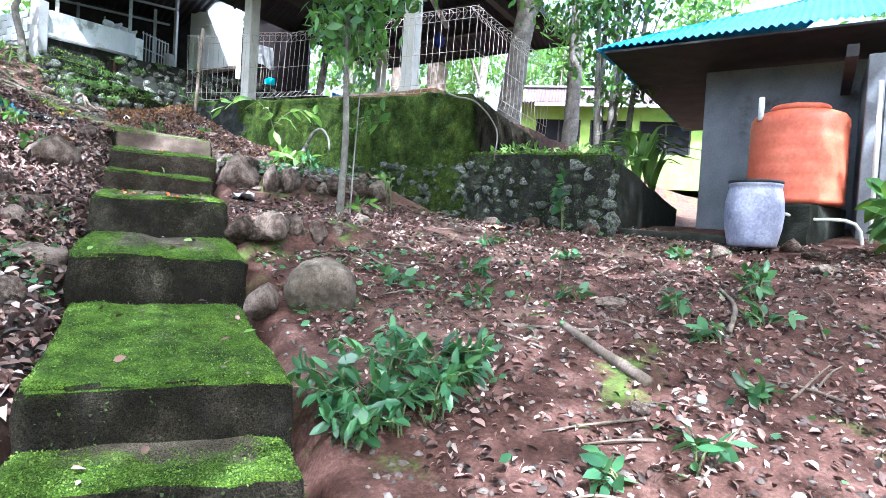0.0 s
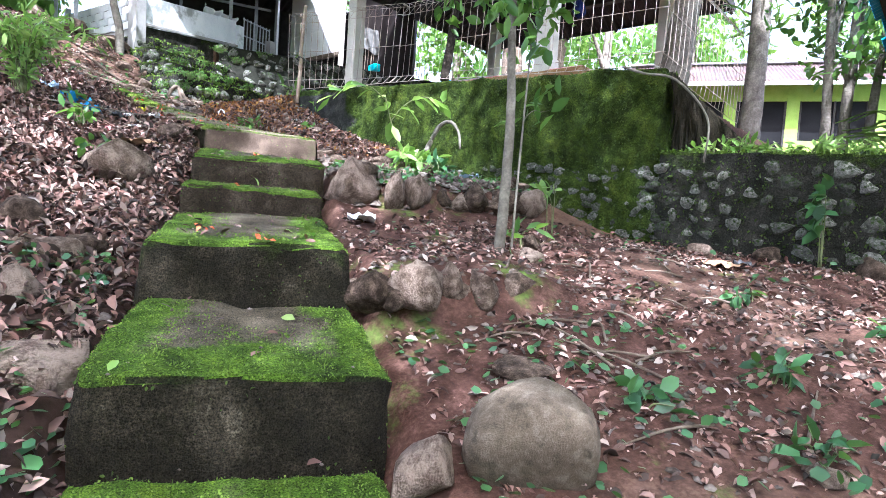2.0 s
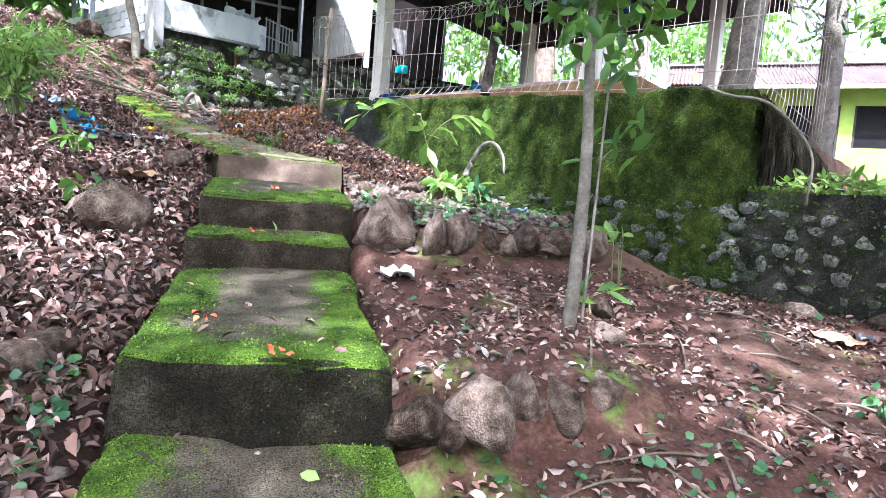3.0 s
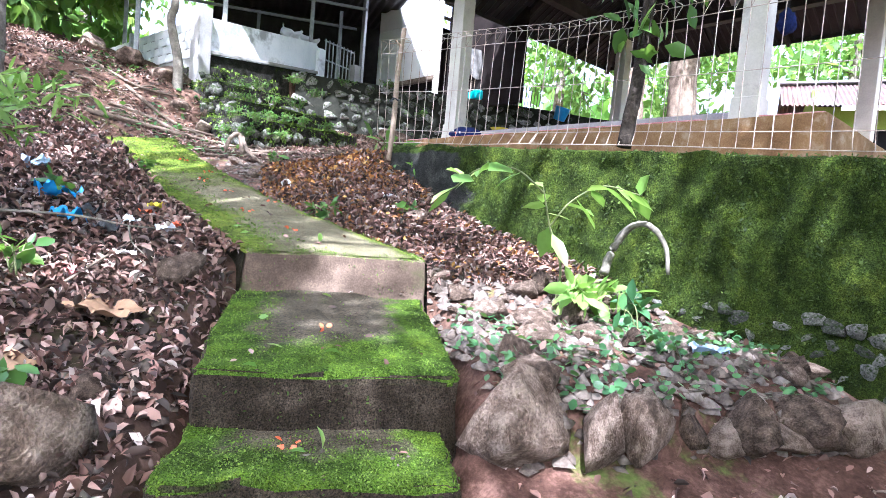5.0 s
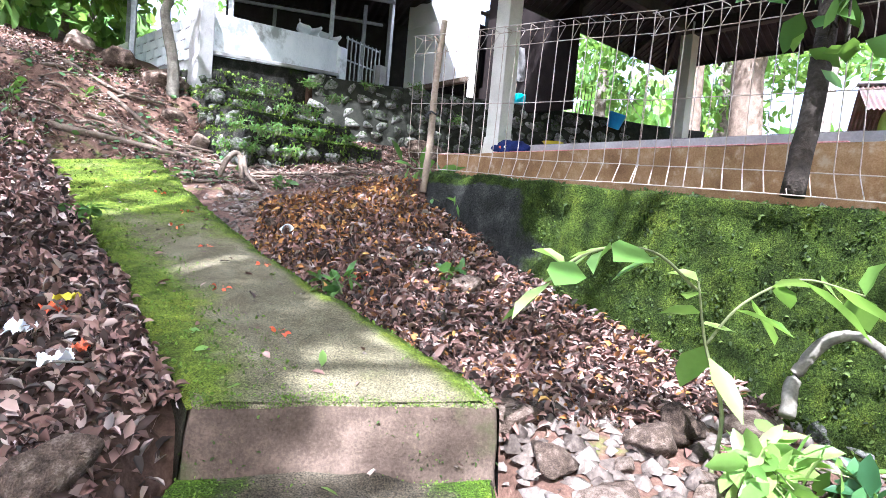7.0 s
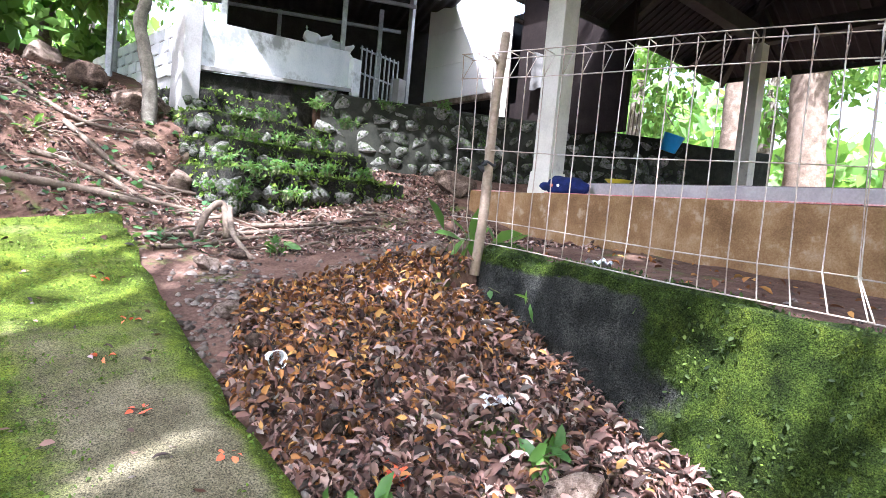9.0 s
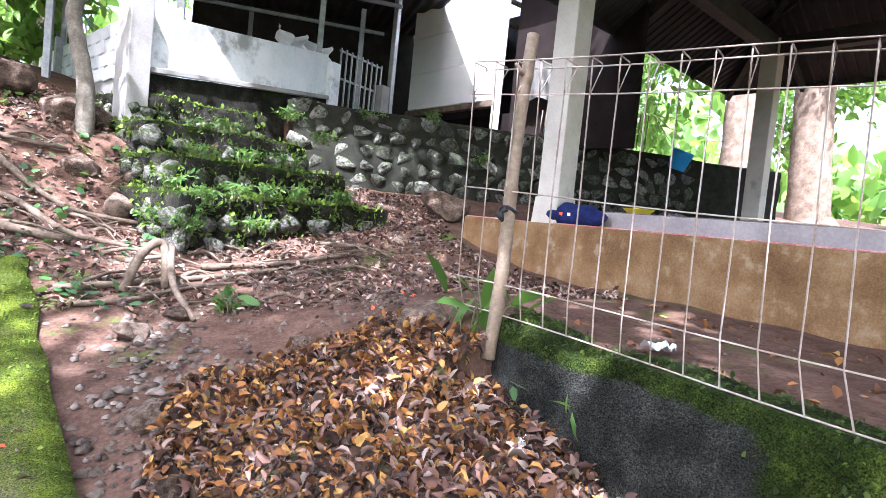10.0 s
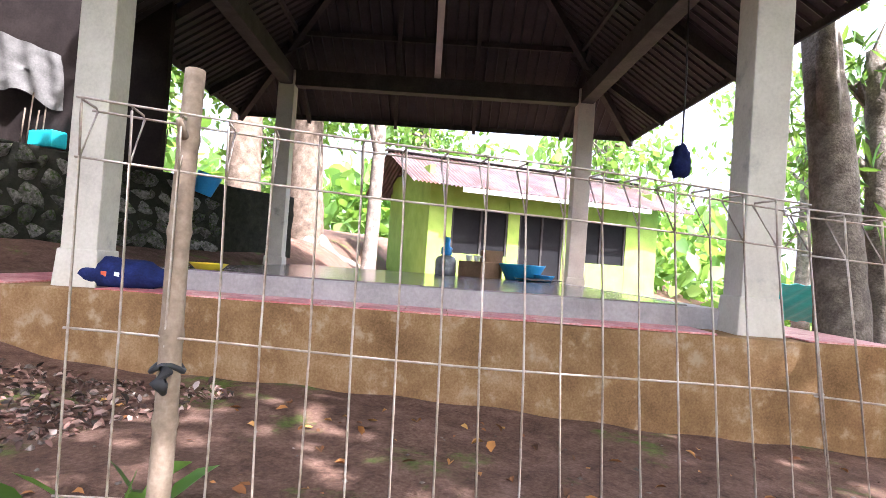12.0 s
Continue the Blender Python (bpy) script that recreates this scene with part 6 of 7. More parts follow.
# ---- small trees ----
def tree(name, x, y, label, line, r0, r1, crown, n, size, material, seed, bark="bark", z=None, limbs=4, spread=(1, 1, 0.8), leaf_width=0.45, sides=10, flare=1.0, gaps=()):
    """A tapered trunk along a line, limbs to the clumps of the crown, and leaves. crown: centres (x, y, z, radius) from the root."""
    r = np.random.default_rng(seed)
    z = float(land(x, y)) - 0.05 if z is None else z
    e = empty(name, Matrix.Translation((x, y, z)), label, "tree")
    pts = curve_pts(line, 8)
    m = len(pts) - 1
    rad = [(r0 + (r1 - r0) * i / m) * (1 + (flare - 1) * max(0, 1 - i / m * 7) ** 2) for i in range(m + 1)]
    v, f = tube_data(pts, rad, sides, 0.06, seed)
    mesh_ob("trunk", v, f, M[bark], e, True)
    limbs_t = []
    for cx, cy, cz, cr in crown:
        c = Vector((cx, cy, cz))
        st = pts[int(m * r.uniform(0.55, 0.98))]
        mid = st.lerp(c, 0.5) + Vector((0, 0, 0.15 * (c - st).length))
        limbs_t.append(tube_data(curve_pts([st, mid, c], 4), np.linspace(r1 * 0.7, r1 * 0.15, 9), 6))
        for _ in range(limbs):
            w = Vector(r.normal(0, 1, 3))
            t = c + w.normalized() * cr * 0.7
            limbs_t.append(tube_data([mid.lerp(c, 0.6), c.lerp(t, 0.5), t], [r1 * 0.3, r1 * 0.18, r1 * 0.06], 4))
    if limbs_t:
        v, f = joined(limbs_t)
        tagged(mesh_ob("branchwork", v, f, M[bark], e, True), kind="stuff")
    if n:
        w = np.array([c[3] ** 2 for c in crown])
        pick = r.choice(len(crown), n, p=w / w.sum())
        c = np.array(crown)[pick]
        sub = r.normal(0, 1, (len(crown), 9, 3))
        sub /= np.linalg.norm(sub, axis=2, keepdims=True)
        k = sub[pick, r.integers(0, 9, n)] * r.uniform(0.45, 0.9, (n, 1))
        pos = c[:, :3] + (k + r.normal(0, 0.24, (n, 3))) * c[:, 3:] * np.array(spread)
        # leaves dropped along the sun's line, so that a chosen spot stays lit
        for g, gr in gaps:
            off = pos - np.array(g)
            along = off @ np.array(SUN_FROM)
            pos = pos[np.linalg.norm(off - along[:, None] * np.array(SUN_FROM), axis=1) > gr]
        v, f = leaf_cloud(pos, r.uniform(size * 0.6, size * 1.2, len(pos)), 0.3, 0.2, leaf_width, seed)
        fast_mesh("crown", v, f, material, e)
    return e


tree("sapling", 2.12, 3.2, "slender sapling with pale bark beside the stairs", [(0, 0, 0), (0.03, 0.02, 0.9), (0.0, 0.05, 1.9), (0.05, 0.1, 3.6)], 0.042, 0.018,
     [(0.1, 0.0, 1.75, 0.3), (-0.15, 0.0, 1.95, 0.34), (0.25, 0.1, 2.0, 0.36), (0.0, 0.2, 2.3, 0.42), (0.4, -0.1, 2.4, 0.4), (-0.35, 0.1, 2.5, 0.42), (0.2, 0.0, 2.8, 0.5), (-0.1, 0.1, 3.2, 0.5)], 1150, 0.15, M["green"], 201, "palebark", limbs=3)
tree("sapling", 2.28, 3.3, "thin bare stem beside the sapling", [(0, 0, 0), (0.02, 0.0, 0.8), (0.08, 0.05, 1.7)], 0.01, 0.006, [(0.05, 0, 1.5, 0.2), (0.25, 0.1, 1.1, 0.25)], 26, 0.17, M["green"], 202, "palebark", limbs=1)
tree("tree", 3.15, 6.62, "dark thin tree growing at the fence with climbing leaves", [(0, 0, 0), (0.08, 0.0, 0.7), (0.15, 0.05, 1.6), (0.25, 0.1, 3.4)], 0.06, 0.035,
     [(0.0, -0.2, 0.75, 0.25), (-0.2, 0.1, 1.2, 0.3), (0.2, -0.2, 1.3, 0.3), (-0.3, 0.0, 1.9, 0.4), (0.3, 0.0, 2.6, 0.5)], 110, 0.2, M["green"], 203, "darkbark", z=2.7, limbs=3)
tree("tree", -0.98, 13.05, "thin leaning grey tree by the stone steps", [(0, 0, 0), (-0.02, 0.0, 0.5), (-0.15, 0.0, 1.1), (-0.12, 0.0, 1.5), (-0.5, 0.1, 2.6)], 0.085, 0.05, [(-0.8, 0.3, 4.2, 0.9)], 300, 0.16, M["green"], 204, "palebark")
tree("tree", -2.85, 11.0, "grey mossy tree trunk above the bank", [(0, 0, 0), (0.05, 0, 1.5), (0.0, 0.1, 4.5)], 0.19, 0.13, [(0.3, 0.3, 5.4, 1.3), (-0.8, 0.0, 5.0, 1.2)], 700, 0.24, M["forest"], 206, flare=1.4)
for i, (dx, dy, a) in enumerate(((0, 0, 0.2), (0.16, 0.1, 0.35), (-0.14, 0.08, -0.1), (0.22, -0.12, 0.5), (0.05, 0.22, 0.05))):
    tree("tree", 6.75 + dx, 3.75 + dy, "slim dark trunk in a clump beside the hut", [(0, 0, 0), (a * 0.3, 0.05, 1.2), (a, 0.1, 3.2)], 0.06, 0.03,
         [(a * 0.5, 0, 1.5, 0.4), (a, 0.1, 2.2, 0.6), (a - 0.5, 0.3, 2.9, 0.7), (a + 0.4, -0.1, 3.3, 0.8)], 330, 0.16, M["green"], 210 + i, z=1.5)
tree("tree", 7.2, 6.8, "big leaning tree with rough grey bark", [(0, 0, 0), (0.1, 0.05, 1.2), (0.42, 0.15, 2.8), (1.0, 0.4, 5.5)], 0.27, 0.17, [(1.5, 0.5, 6.6, 1.6), (-0.3, 0.8, 7.2, 1.5), (2.6, 0.0, 5.8, 1.3)], 2200, 0.22, M["forest"], 220, z=2.2, flare=1.5, sides=16)
tree("tree", 10.6, 17.6, "large grey-brown tree with spreading roots behind the pavilion", [(0, 0, 0), (0.05, 0.0, 1.2), (0.1, 0.1, 3.0), (0.3, 0.2, 6.0)], 0.44, 0.3, [(0.5, 0.3, 7.5, 2.0), (-1.5, 0.5, 7.0, 1.6)], 1200, 0.24, M["forest"], 221, "root", z=3.45, flare=2.2, sides=18)
tree("tree", 12.0, 16.8, "large dark tree with buttress roots behind the pavilion", [(0, 0, 0), (-0.1, 0.0, 1.2), (-0.15, 0.1, 3.0), (-0.2, 0.2, 6.0)], 0.46, 0.34, [(0.5, 0.3, 7.5, 2.2), (1.5, 0.5, 7.0, 1.8)], 1200, 0.24, M["forest"], 222, "root", z=3.4, flare=2.2, sides=18)
tree("tree", 12.9, 15.6, "thin dark tree in front of the green house", [(0, 0, 0), (0.1, 0.0, 1.5), (0.3, 0.1, 4.5)], 0.2, 0.14, [(0.3, 0.3, 5.5, 1.5), (-0.8, 0.2, 4.5, 1.0)], 900, 0.24, M["forest"], 223, z=3.2)
tree("tree", 8.4, 6.3, "palm-like tree with hanging leaves beyond the pavilion", [(0, 0, 0), (0.1, 0.0, 1.5), (0.2, 0.1, 4.5)], 0.18, 0.13, [(0.2, 0.1, 2.6, 0.5), (0.1, 0.5, 3.4, 0.6), (0.5, 0.2, 4.3, 0.9)], 380, 0.28, M["green"], 224, z=1.9, leaf_width=0.2)
# roots round the big trees
for i, (x, y, a) in enumerate(((10.6, 17.6, 3.6), (10.6, 17.6, 4.4), (10.6, 17.6, 5.2), (12.0, 16.8, 3.9), (12.0, 16.8, 4.9), (12.0, 16.8, 5.6), (10.6, 17.6, 3.0))):
    dx, dy = math.cos(a), math.sin(a)
    tube("root", curve_pts([(x + dx * 0.3, y + dy * 0.3, 4.0), (x + dx * 0.7, y + dy * 0.7, 3.65), (x + dx * 1.5, y + dy * 1.5 + 0.1, 3.42)], 5), np.linspace(0.2, 0.06, 11), M["bark"], sides=8)
    tagged(bpy.context.scene.collection.objects[-1], "thick surface root of a big tree", "root", "roots of the big trees")


def strap_plant(x, y, z, seed):
    r = np.random.default_rng(seed)
    e = empty("strap_plant", Matrix.Translation((x, y, z)), "plant with long arching strap leaves", "plant")
    for k in range(14):
        a, ln, h = r.uniform(0, 6.28), r.uniform(0.5, 0.85), r.uniform(0.5, 0.9)
        line = curve_pts([(0, 0, 0), (math.cos(a) * ln * 0.35, math.sin(a) * ln * 0.35, h * 0.8), (math.cos(a) * ln, math.sin(a) * ln, h * 0.75)], 5)
        s = Vector((-math.sin(a), math.cos(a), 0))
        verts, faces = [], []
        for i, p in enumerate(line):
            w = 0.05 * (1 - (i / (len(line) - 1)) ** 2) + 0.003
            verts += [p - s * w, p + Vector((0, 0, -0.012)), p + s * w]
        for i in range(len(line) - 1):
            faces += [(3 * i, 3 * i + 1, 3 * i + 4, 3 * i + 3), (3 * i + 1, 3 * i + 2, 3 * i + 5, 3 * i + 4)]
        mesh_ob("leaf", verts, faces, M["lightgreen"], e, True)


strap_plant(6.4, 2.9, 1.55, 1)
strap_plant(6.9, 3.1, 1.55, 2)
strap_plant(7.4, 3.4, 1.5, 3)
for i in range(6):
    p = uv_point(WALL_L + 0.4 + 0.25 * i, 0.6 + 0.3 * (i % 3), 1.58)
    plant("fern", p.x, p.y, "bright green fern on top of the low wall", "fern", 10, 12, 0.13, M["lightgreen"], 0.5, 0.4, 180 + i, 0.28, z=1.56, droop=0.3, bare=0.15, group="ferns on the low wall")

# hanging roots on the wall's side
hang = []
rh = np.random.default_rng(77)
for _ in range(260):
    v0 = rh.uniform(0.0, 2.6)
    z0 = 2.46 - 0.12 * v0
    p = uv_point(WALL_L + 0.02 + rh.uniform(0, 0.05), v0, z0)
    ln = rh.uniform(0.25, 0.75)
    hang.append(tube_data([p, p + Vector((D[0] * 0.06, D[1] * 0.06, -ln * 0.4)), p + Vector((D[0] * 0.04 + rh.normal(0, 0.03), D[1] * 0.04, -ln))], [0.012, 0.009, 0.003], 4))
v, f = joined(hang)
tagged(mesh_ob("hanging_roots", v, f, M["riser"]), "curtain of thin dark roots hanging over the wall's side", "roots", kind="stuff")

# ---- fence on the moss wall ----
def fence_panel(foot0, foot1, head0, head1, label):
    """Welded wire panel: its foot bends forward onto the wall, its top edge is folded into a long hook. Foot and head give the ends of the lowest and the highest wire."""
    foot0, foot1, head0, head1 = Vector(foot0), Vector(foot1), Vector(head0), Vector(head1)
    ln = (head1 - head0).length
    ex = (head1 - head0).normalized()
    bk = Vector((-ex.y, ex.x, 0)).normalized()
    e = empty("fence_panel", Matrix.Translation(foot0), label, "fence", "wire fence panels")

    def at(t, h, off=0.0):
        """A place on the panel: t along it, h its share of the height; the lowest tenth leans out to the foot."""
        f, g = foot0.lerp(foot1, t), head0.lerp(head1, t)
        up = g.z - f.z
        knee = Vector((g.x, g.y, 0)).lerp(Vector((f.x, f.y, 0)), 0.35)
        if h < 0.12:
            p = Vector((f.x, f.y, 0)).lerp(knee, h / 0.12)
        else:
            p = knee.lerp(Vector((g.x, g.y, 0)), (h - 0.12) / 0.88)
        return p + bk * off + Vector((0, 0, f.z + up * h + 0.006 * math.sin(7 * t + 3 * h))) - foot0

    n = int(ln / 0.117)
    for i in range(n + 1):
        t = i / n
        sway = 0.006 * math.sin(i * 2.7) / ln
        line = [at(t, 0.0), at(t, 0.12), at(t + sway, 0.5), at(t, 0.87), at(t, 0.992, 0.1), at(t, 1.0, 0.09), at(t, 1.0, -0.004), at(t, 0.99, -0.008), at(t, 0.875)]
        tube("upright_wire", line, 0.0036, M["wire"], e, 5)
    for off, h in ((0.005, 0.872), (0.1, 0.994), (-0.006, 1.004), (0.005, 0.49), (0.005, 0.12), (0.004, 0.0)):
        tube("line_wire", [at(t, h, off) for t in np.linspace(-0.006, 1.006, 16)], 0.0036, M["wire"], e, 5)
    return e


H0, H1, H2 = Vector((1.66, 9.52, 4.03)), Vector((2.95, 7.72, 3.95)), uv_point(5.85, 0.2, 3.74)
F0, F1, F2 = uv_point(-0.22, 0.02, 2.84), uv_point(2.12, 0.03, 2.74), uv_point(5.85, 0.07, 2.56)
fence_panel(F0, F1, H0, H1, "rusty welded wire fence panel on the mossy wall")
fence_panel(F1 + Vector((*D, 0)) * 0.02, F2, H1 - Vector((0, 0, 0.02)), H2, "rusty welded wire fence panel leaning over the wall")
fence_panel(F2 + Vector((0.01, 0.01, 0)), uv_point(5.9, 2.6, 2.4), H2 + Vector((0.01, 0.01, -0.01)), uv_point(5.92, 2.6, 3.6), "wire fence panel along the end of the terrace")


def bamboo_pole(base, top, r, label):
    base, top = Vector(base), Vector(top)
    e = empty("bamboo_pole", Matrix.Translation(base), label, "pole")
    d = top - base
    pts, rad = [], []
    nodes = (0.16, 0.37, 0.52, 0.7, 0.86)
    for i in range(61):
        t = i / 60
        k = min(abs(t - n) for n in nodes)
        pts.append(d * t + Vector((0.01 * math.sin(7 * t), 0.01 * math.cos(5 * t), 0)))
        rad.append(r * (1 - 0.12 * t) * (1.14 if k < 0.009 else 1.0))
    tube("culm", pts, rad, M["bamboo"], e, 12)
    k = d * 0.86
    tube("branch_stub", [k, k + Vector((-0.05, -0.03, 0.03)), k + Vector((-0.08, -0.05, 0.05))], [0.014, 0.012, 0.008], M["bamboo"], e, 7)
    ring = [d * 0.46 + Vector((math.cos(a) * r * 1.25, math.sin(a) * r * 1.25, 0.012 * math.sin(2 * a))) for a in np.linspace(0, 6.28, 13)]
    tube("tie_wire", ring, 0.008, M["black"], e, 6)
    tube("tie_knot", [d * 0.46 + Vector((-r, -r, 0)), d * 0.46 + Vector((-r - 0.03, -r - 0.01, -0.03)), d * 0.46 + Vector((-r - 0.01, -r - 0.01, -0.06))], [0.02, 0.024, 0.008], M["black"], e, 7)
    return e


bamboo_pole((1.80, 9.30, 2.62), (1.875, 9.37, 4.17), 0.033, "dry bamboo pole tied to the wire fence")

# ---- beside the hut ----
def water_tank():
    x, y = 6.38, 0.80
    e = empty("water_tank", Matrix.Translation((x, y, 1.17)), "faded orange plastic water tank with stains", "water tank")
    prof = [(0.40, 0.0), (0.47, 0.02)]
    for z in np.linspace(0.06, 0.86, 17):
        prof.append((0.47 + 0.004 * math.sin(z * 40), z))
    prof += [(0.465, 0.92), (0.43, 0.97), (0.36, 1.0), (0.27, 1.02)]
    part("body", lathe_bm(prof, 40), M["orange"], e, smooth=True)
    part("lid", lathe_bm([(0.28, 1.015), (0.29, 1.02), (0.29, 1.06), (0.27, 1.08), (0.1, 1.09)], 32), M["orange"], e, "orange screw lid", True)
    tube("air_pipe", [(-0.42, 0.2, 0.9), (-0.42, 0.2, 1.14)], 0.03, M["white"], e, 10)
    return e


water_tank()
stand = part("tank_stand", roughen(box_bm(5.93, 0.42, 0.35, 6.75, 1.3, 1.17, 0.03, 2), 0.02, 6, 4), M["mortar"])
tagged(stand, "dark masonry stand under the water tank", "stand")


def barrel():
    e = empty("barrel", pose(5.30, 0.64, 0.70), "weathered blue-white plastic barrel with peeling surface", "barrel")
    prof = [(0.19, 0.0), (0.215, 0.015), (0.225, 0.06), (0.25, 0.18), (0.262, 0.3), (0.255, 0.44), (0.235, 0.54), (0.225, 0.575), (0.235, 0.585), (0.235, 0.605), (0.222, 0.61)]
    part("body", lathe_bm(prof, 32), M["drum"], e, smooth=True)
    part("rim", lathe_bm([(0.224, 0.605), (0.24, 0.608), (0.242, 0.632), (0.225, 0.636), (0.21, 0.62)], 32), M["black"], e, "dark rim", True)
    return e


barrel()
wm = wall_block("kerb_low", (5.25, 2.35), (5.95, 0.75), 0.25, N, (0.3, 0.3), (0.84, 0.8), M["mortar"], "dark damp concrete kerb beside the hut", 5, 0.02)
tube("water_pipe", curve_pts([(5.85, 0.75, 1.1), (6.0, 0.5, 1.02), (6.15, 0.1, 0.98), (6.18, 0.02, 0.6)], 4), 0.018, M["column"], None, 8)
tagged(scene.collection.objects["water_pipe"], "pale plastic water pipe running past the tank stand", "pipe")
tube("down_pipe", [(6.22, -0.02, 0.5), (6.28, 0.02, 1.4), (6.34, 0.05, 2.4)], 0.022, M["column"], None, 8)
tagged(scene.collection.objects["down_pipe"], "pale upright pipe against the hut wall", "pipe")

# ---- in the pavilion ----
def bag():
    o = pav(0.22, 0.0, LEDGE + 0.006)
    e = empty("cloth_bag", Matrix.Translation(o) @ Matrix.Rotation(math.atan2(PD[1], PD[0]), 4, "Z"), "navy blue printed cloth bag lying on the pink tiled ledge", "bag")
    bm = bmesh.new()
    bmesh.ops.create_icosphere(bm, subdivisions=4, radius=0.5)
    for v in bm.verts:
        q = noise.noise(v.co * 4) * 0.09 + noise.noise(v.co * 11) * 0.04
        v.co = Vector((v.co.x * 0.8, v.co.y * 0.34, max(v.co.z, -0.3) * 0.26 + 0.078)) * (1 + q)
    part("bag_body", bm, M["navy"], e, smooth=True)
    for k in range(5):
        bm = box_bm(-0.2 + 0.09 * k, -0.166 + 0.01 * abs(k - 2), 0.05 + 0.02 * (k % 2), -0.16 + 0.09 * k, -0.158 + 0.01 * abs(k - 2), 0.11, 0.003)
        part("print", bm, M["paper"] if k % 2 else M["redp"], e)
    return e


bag()


def bowl(name, o, r, h, material, label, category):
    e = part(name, lathe_bm([(r * 0.6, 0), (r * 0.66, 0.005), (r * 0.95, h * 0.9), (r, h), (r * 0.97, h), (r * 0.9, h * 0.85), (r * 0.6, 0.02), (0.01, 0.02)], 28), material, None, smooth=True)
    e.matrix_basis = Matrix.Translation(o)
    return tagged(e, label, category)


bowl("bowl", pav(0.78, 0.3, FLOOR + 0.003), 0.15, 0.05, M["yellow"], "shallow yellow plastic bowl on the pavilion floor", "bowl")
bowl("tub", pav(3.9, PW - 0.55, FLOOR + 0.003), 0.36, 0.24, M["bluesheet"], "dark blue plastic tub on the pavilion floor", "tub")
bowl("bowl", pav(4.2, PW - 0.75, FLOOR + 0.003), 0.16, 0.1, M["skyblue"], "small bright blue bowl beside the tub", "bowl")


def jug():
    e = empty("water_jug", Matrix.Translation(pav(2.75, PW - 0.4, FLOOR + 0.003)), "clear grey water jug with blue top", "jug")
    part("body", lathe_bm([(0.15, 0), (0.165, 0.02), (0.165, 0.1), (0.158, 0.12), (0.165, 0.14), (0.165, 0.22), (0.13, 0.28), (0.06, 0.3)], 24), M["steel"], e, smooth=True)
    part("pump", lathe_bm([(0.06, 0.3), (0.085, 0.32), (0.085, 0.42), (0.05, 0.44), (0.05, 0.56), (0.03, 0.58)], 20), M["skyblue"], e, "blue hand pump", True)
    return e


jug()
cb = part("cardboard_box", box_bm(-0.3, -0.17, 0, 0.3, 0.17, 0.24, 0.008), M["card"])
cb.matrix_basis = Matrix.Translation(pav(3.25, PW - 0.45, FLOOR + 0.003)) @ Matrix.Rotation(1.0, 4, "Z")
tagged(cb, "brown cardboard box on the pavilion floor", "box")
cb = part("cardboard_box", box_bm(-0.17, -0.14, 0, 0.17, 0.14, 0.42, 0.008), M["card"])
cb.matrix_basis = Matrix.Translation(pav(3.45, PW - 0.35, FLOOR + 0.003)) @ Matrix.Rotation(0.6, 4, "Z")
tagged(cb, "tall brown cardboard box behind the jug", "box")
for k in range(3):
    bowl("cup", pav(3.1 + 0.12 * k, PW - 0.45, FLOOR + 0.244), 0.06, 0.09, M["paper"], "white plastic cup on the cardboard box", "cup")
bm = bmesh.new()
bmesh.ops.create_grid(bm, x_segments=20, y_segments=10, size=0.5)
for v in bm.verts:
    v.co = Vector((v.co.x * 0.7, v.co.y * 0.3, 0.035 + 0.03 * noise.noise(v.co * 7)))
rag = part("rag", bm, M["greycloth"], None, smooth=True)
rag.matrix_basis = Matrix.Translation(pav(4.1, PW - 0.95, FLOOR + 0.004)) @ Matrix.Rotation(-0.9, 4, "Z")
tagged(rag, "crumpled grey rag on the pavilion floor", "rag")
# dark bundle on a cord
hb = empty("hanging_bundle", Matrix.Translation((6.42, 8.3, 4.75)), "dark blue cloth bundle hanging on a cord from the beam", "bundle")
tube("cord", [(0, 0, 0.1), (0.0, 0.0, 0.8), (-0.02, 0.02, 1.62)], 0.008, M["black"], hb, 6)
bm = bmesh.new()
bmesh.ops.create_icosphere(bm, subdivisions=3, radius=0.5)
for v in bm.verts:
    low = max(0, -v.co.z)
    v.co = Vector((v.co.x * 0.22 * (1 + low), v.co.y * 0.16 * (1 + low), v.co.z * 0.3)) * (1 + 0.35 * noise.noise(v.co * 5))
part("cloth", bm, M["navy"], hb, smooth=True)

# ---- upper yard clutter ----
bas = part("basket", box_bm(-0.35, -0.2, 0, 0.35, 0.2, 0.2, 0.03, 2), M["turq"])
bas.matrix_basis = pose(5.1, 15.05, 4.66, 0, 0, 5)
tagged(bas, "turquoise plastic basket on the stone wall", "basket")
bk = part("bucket", lathe_bm([(0.12, 0), (0.13, 0.01), (0.17, 0.28), (0.175, 0.3), (0.165, 0.3), (0.12, 0.02), (0.01, 0.02)], 24), M["skyblue"], None, smooth=True)
bk.matrix_basis = pose(6.75, 14.6, 4.4, 15, 10)
tagged(bk, "bright blue plastic bucket hung by the stone wall", "bucket")
rack = empty("drying_rack", pose(4.6, 15.1, 4.62), "dark drying rack of thin upright sticks above the wall", "rack")
for k in range(26):
    tube("stick", [(k * 0.075, 0.02 * math.sin(k), 0), (k * 0.075 + 0.01, -0.03, 0.45 + 0.2 * math.sin(k * 1.7) ** 2)], 0.009, M["root"], rack, 5)
bm = bmesh.new()
bmesh.ops.create_grid(bm, x_segments=24, y_segments=14, size=0.5)
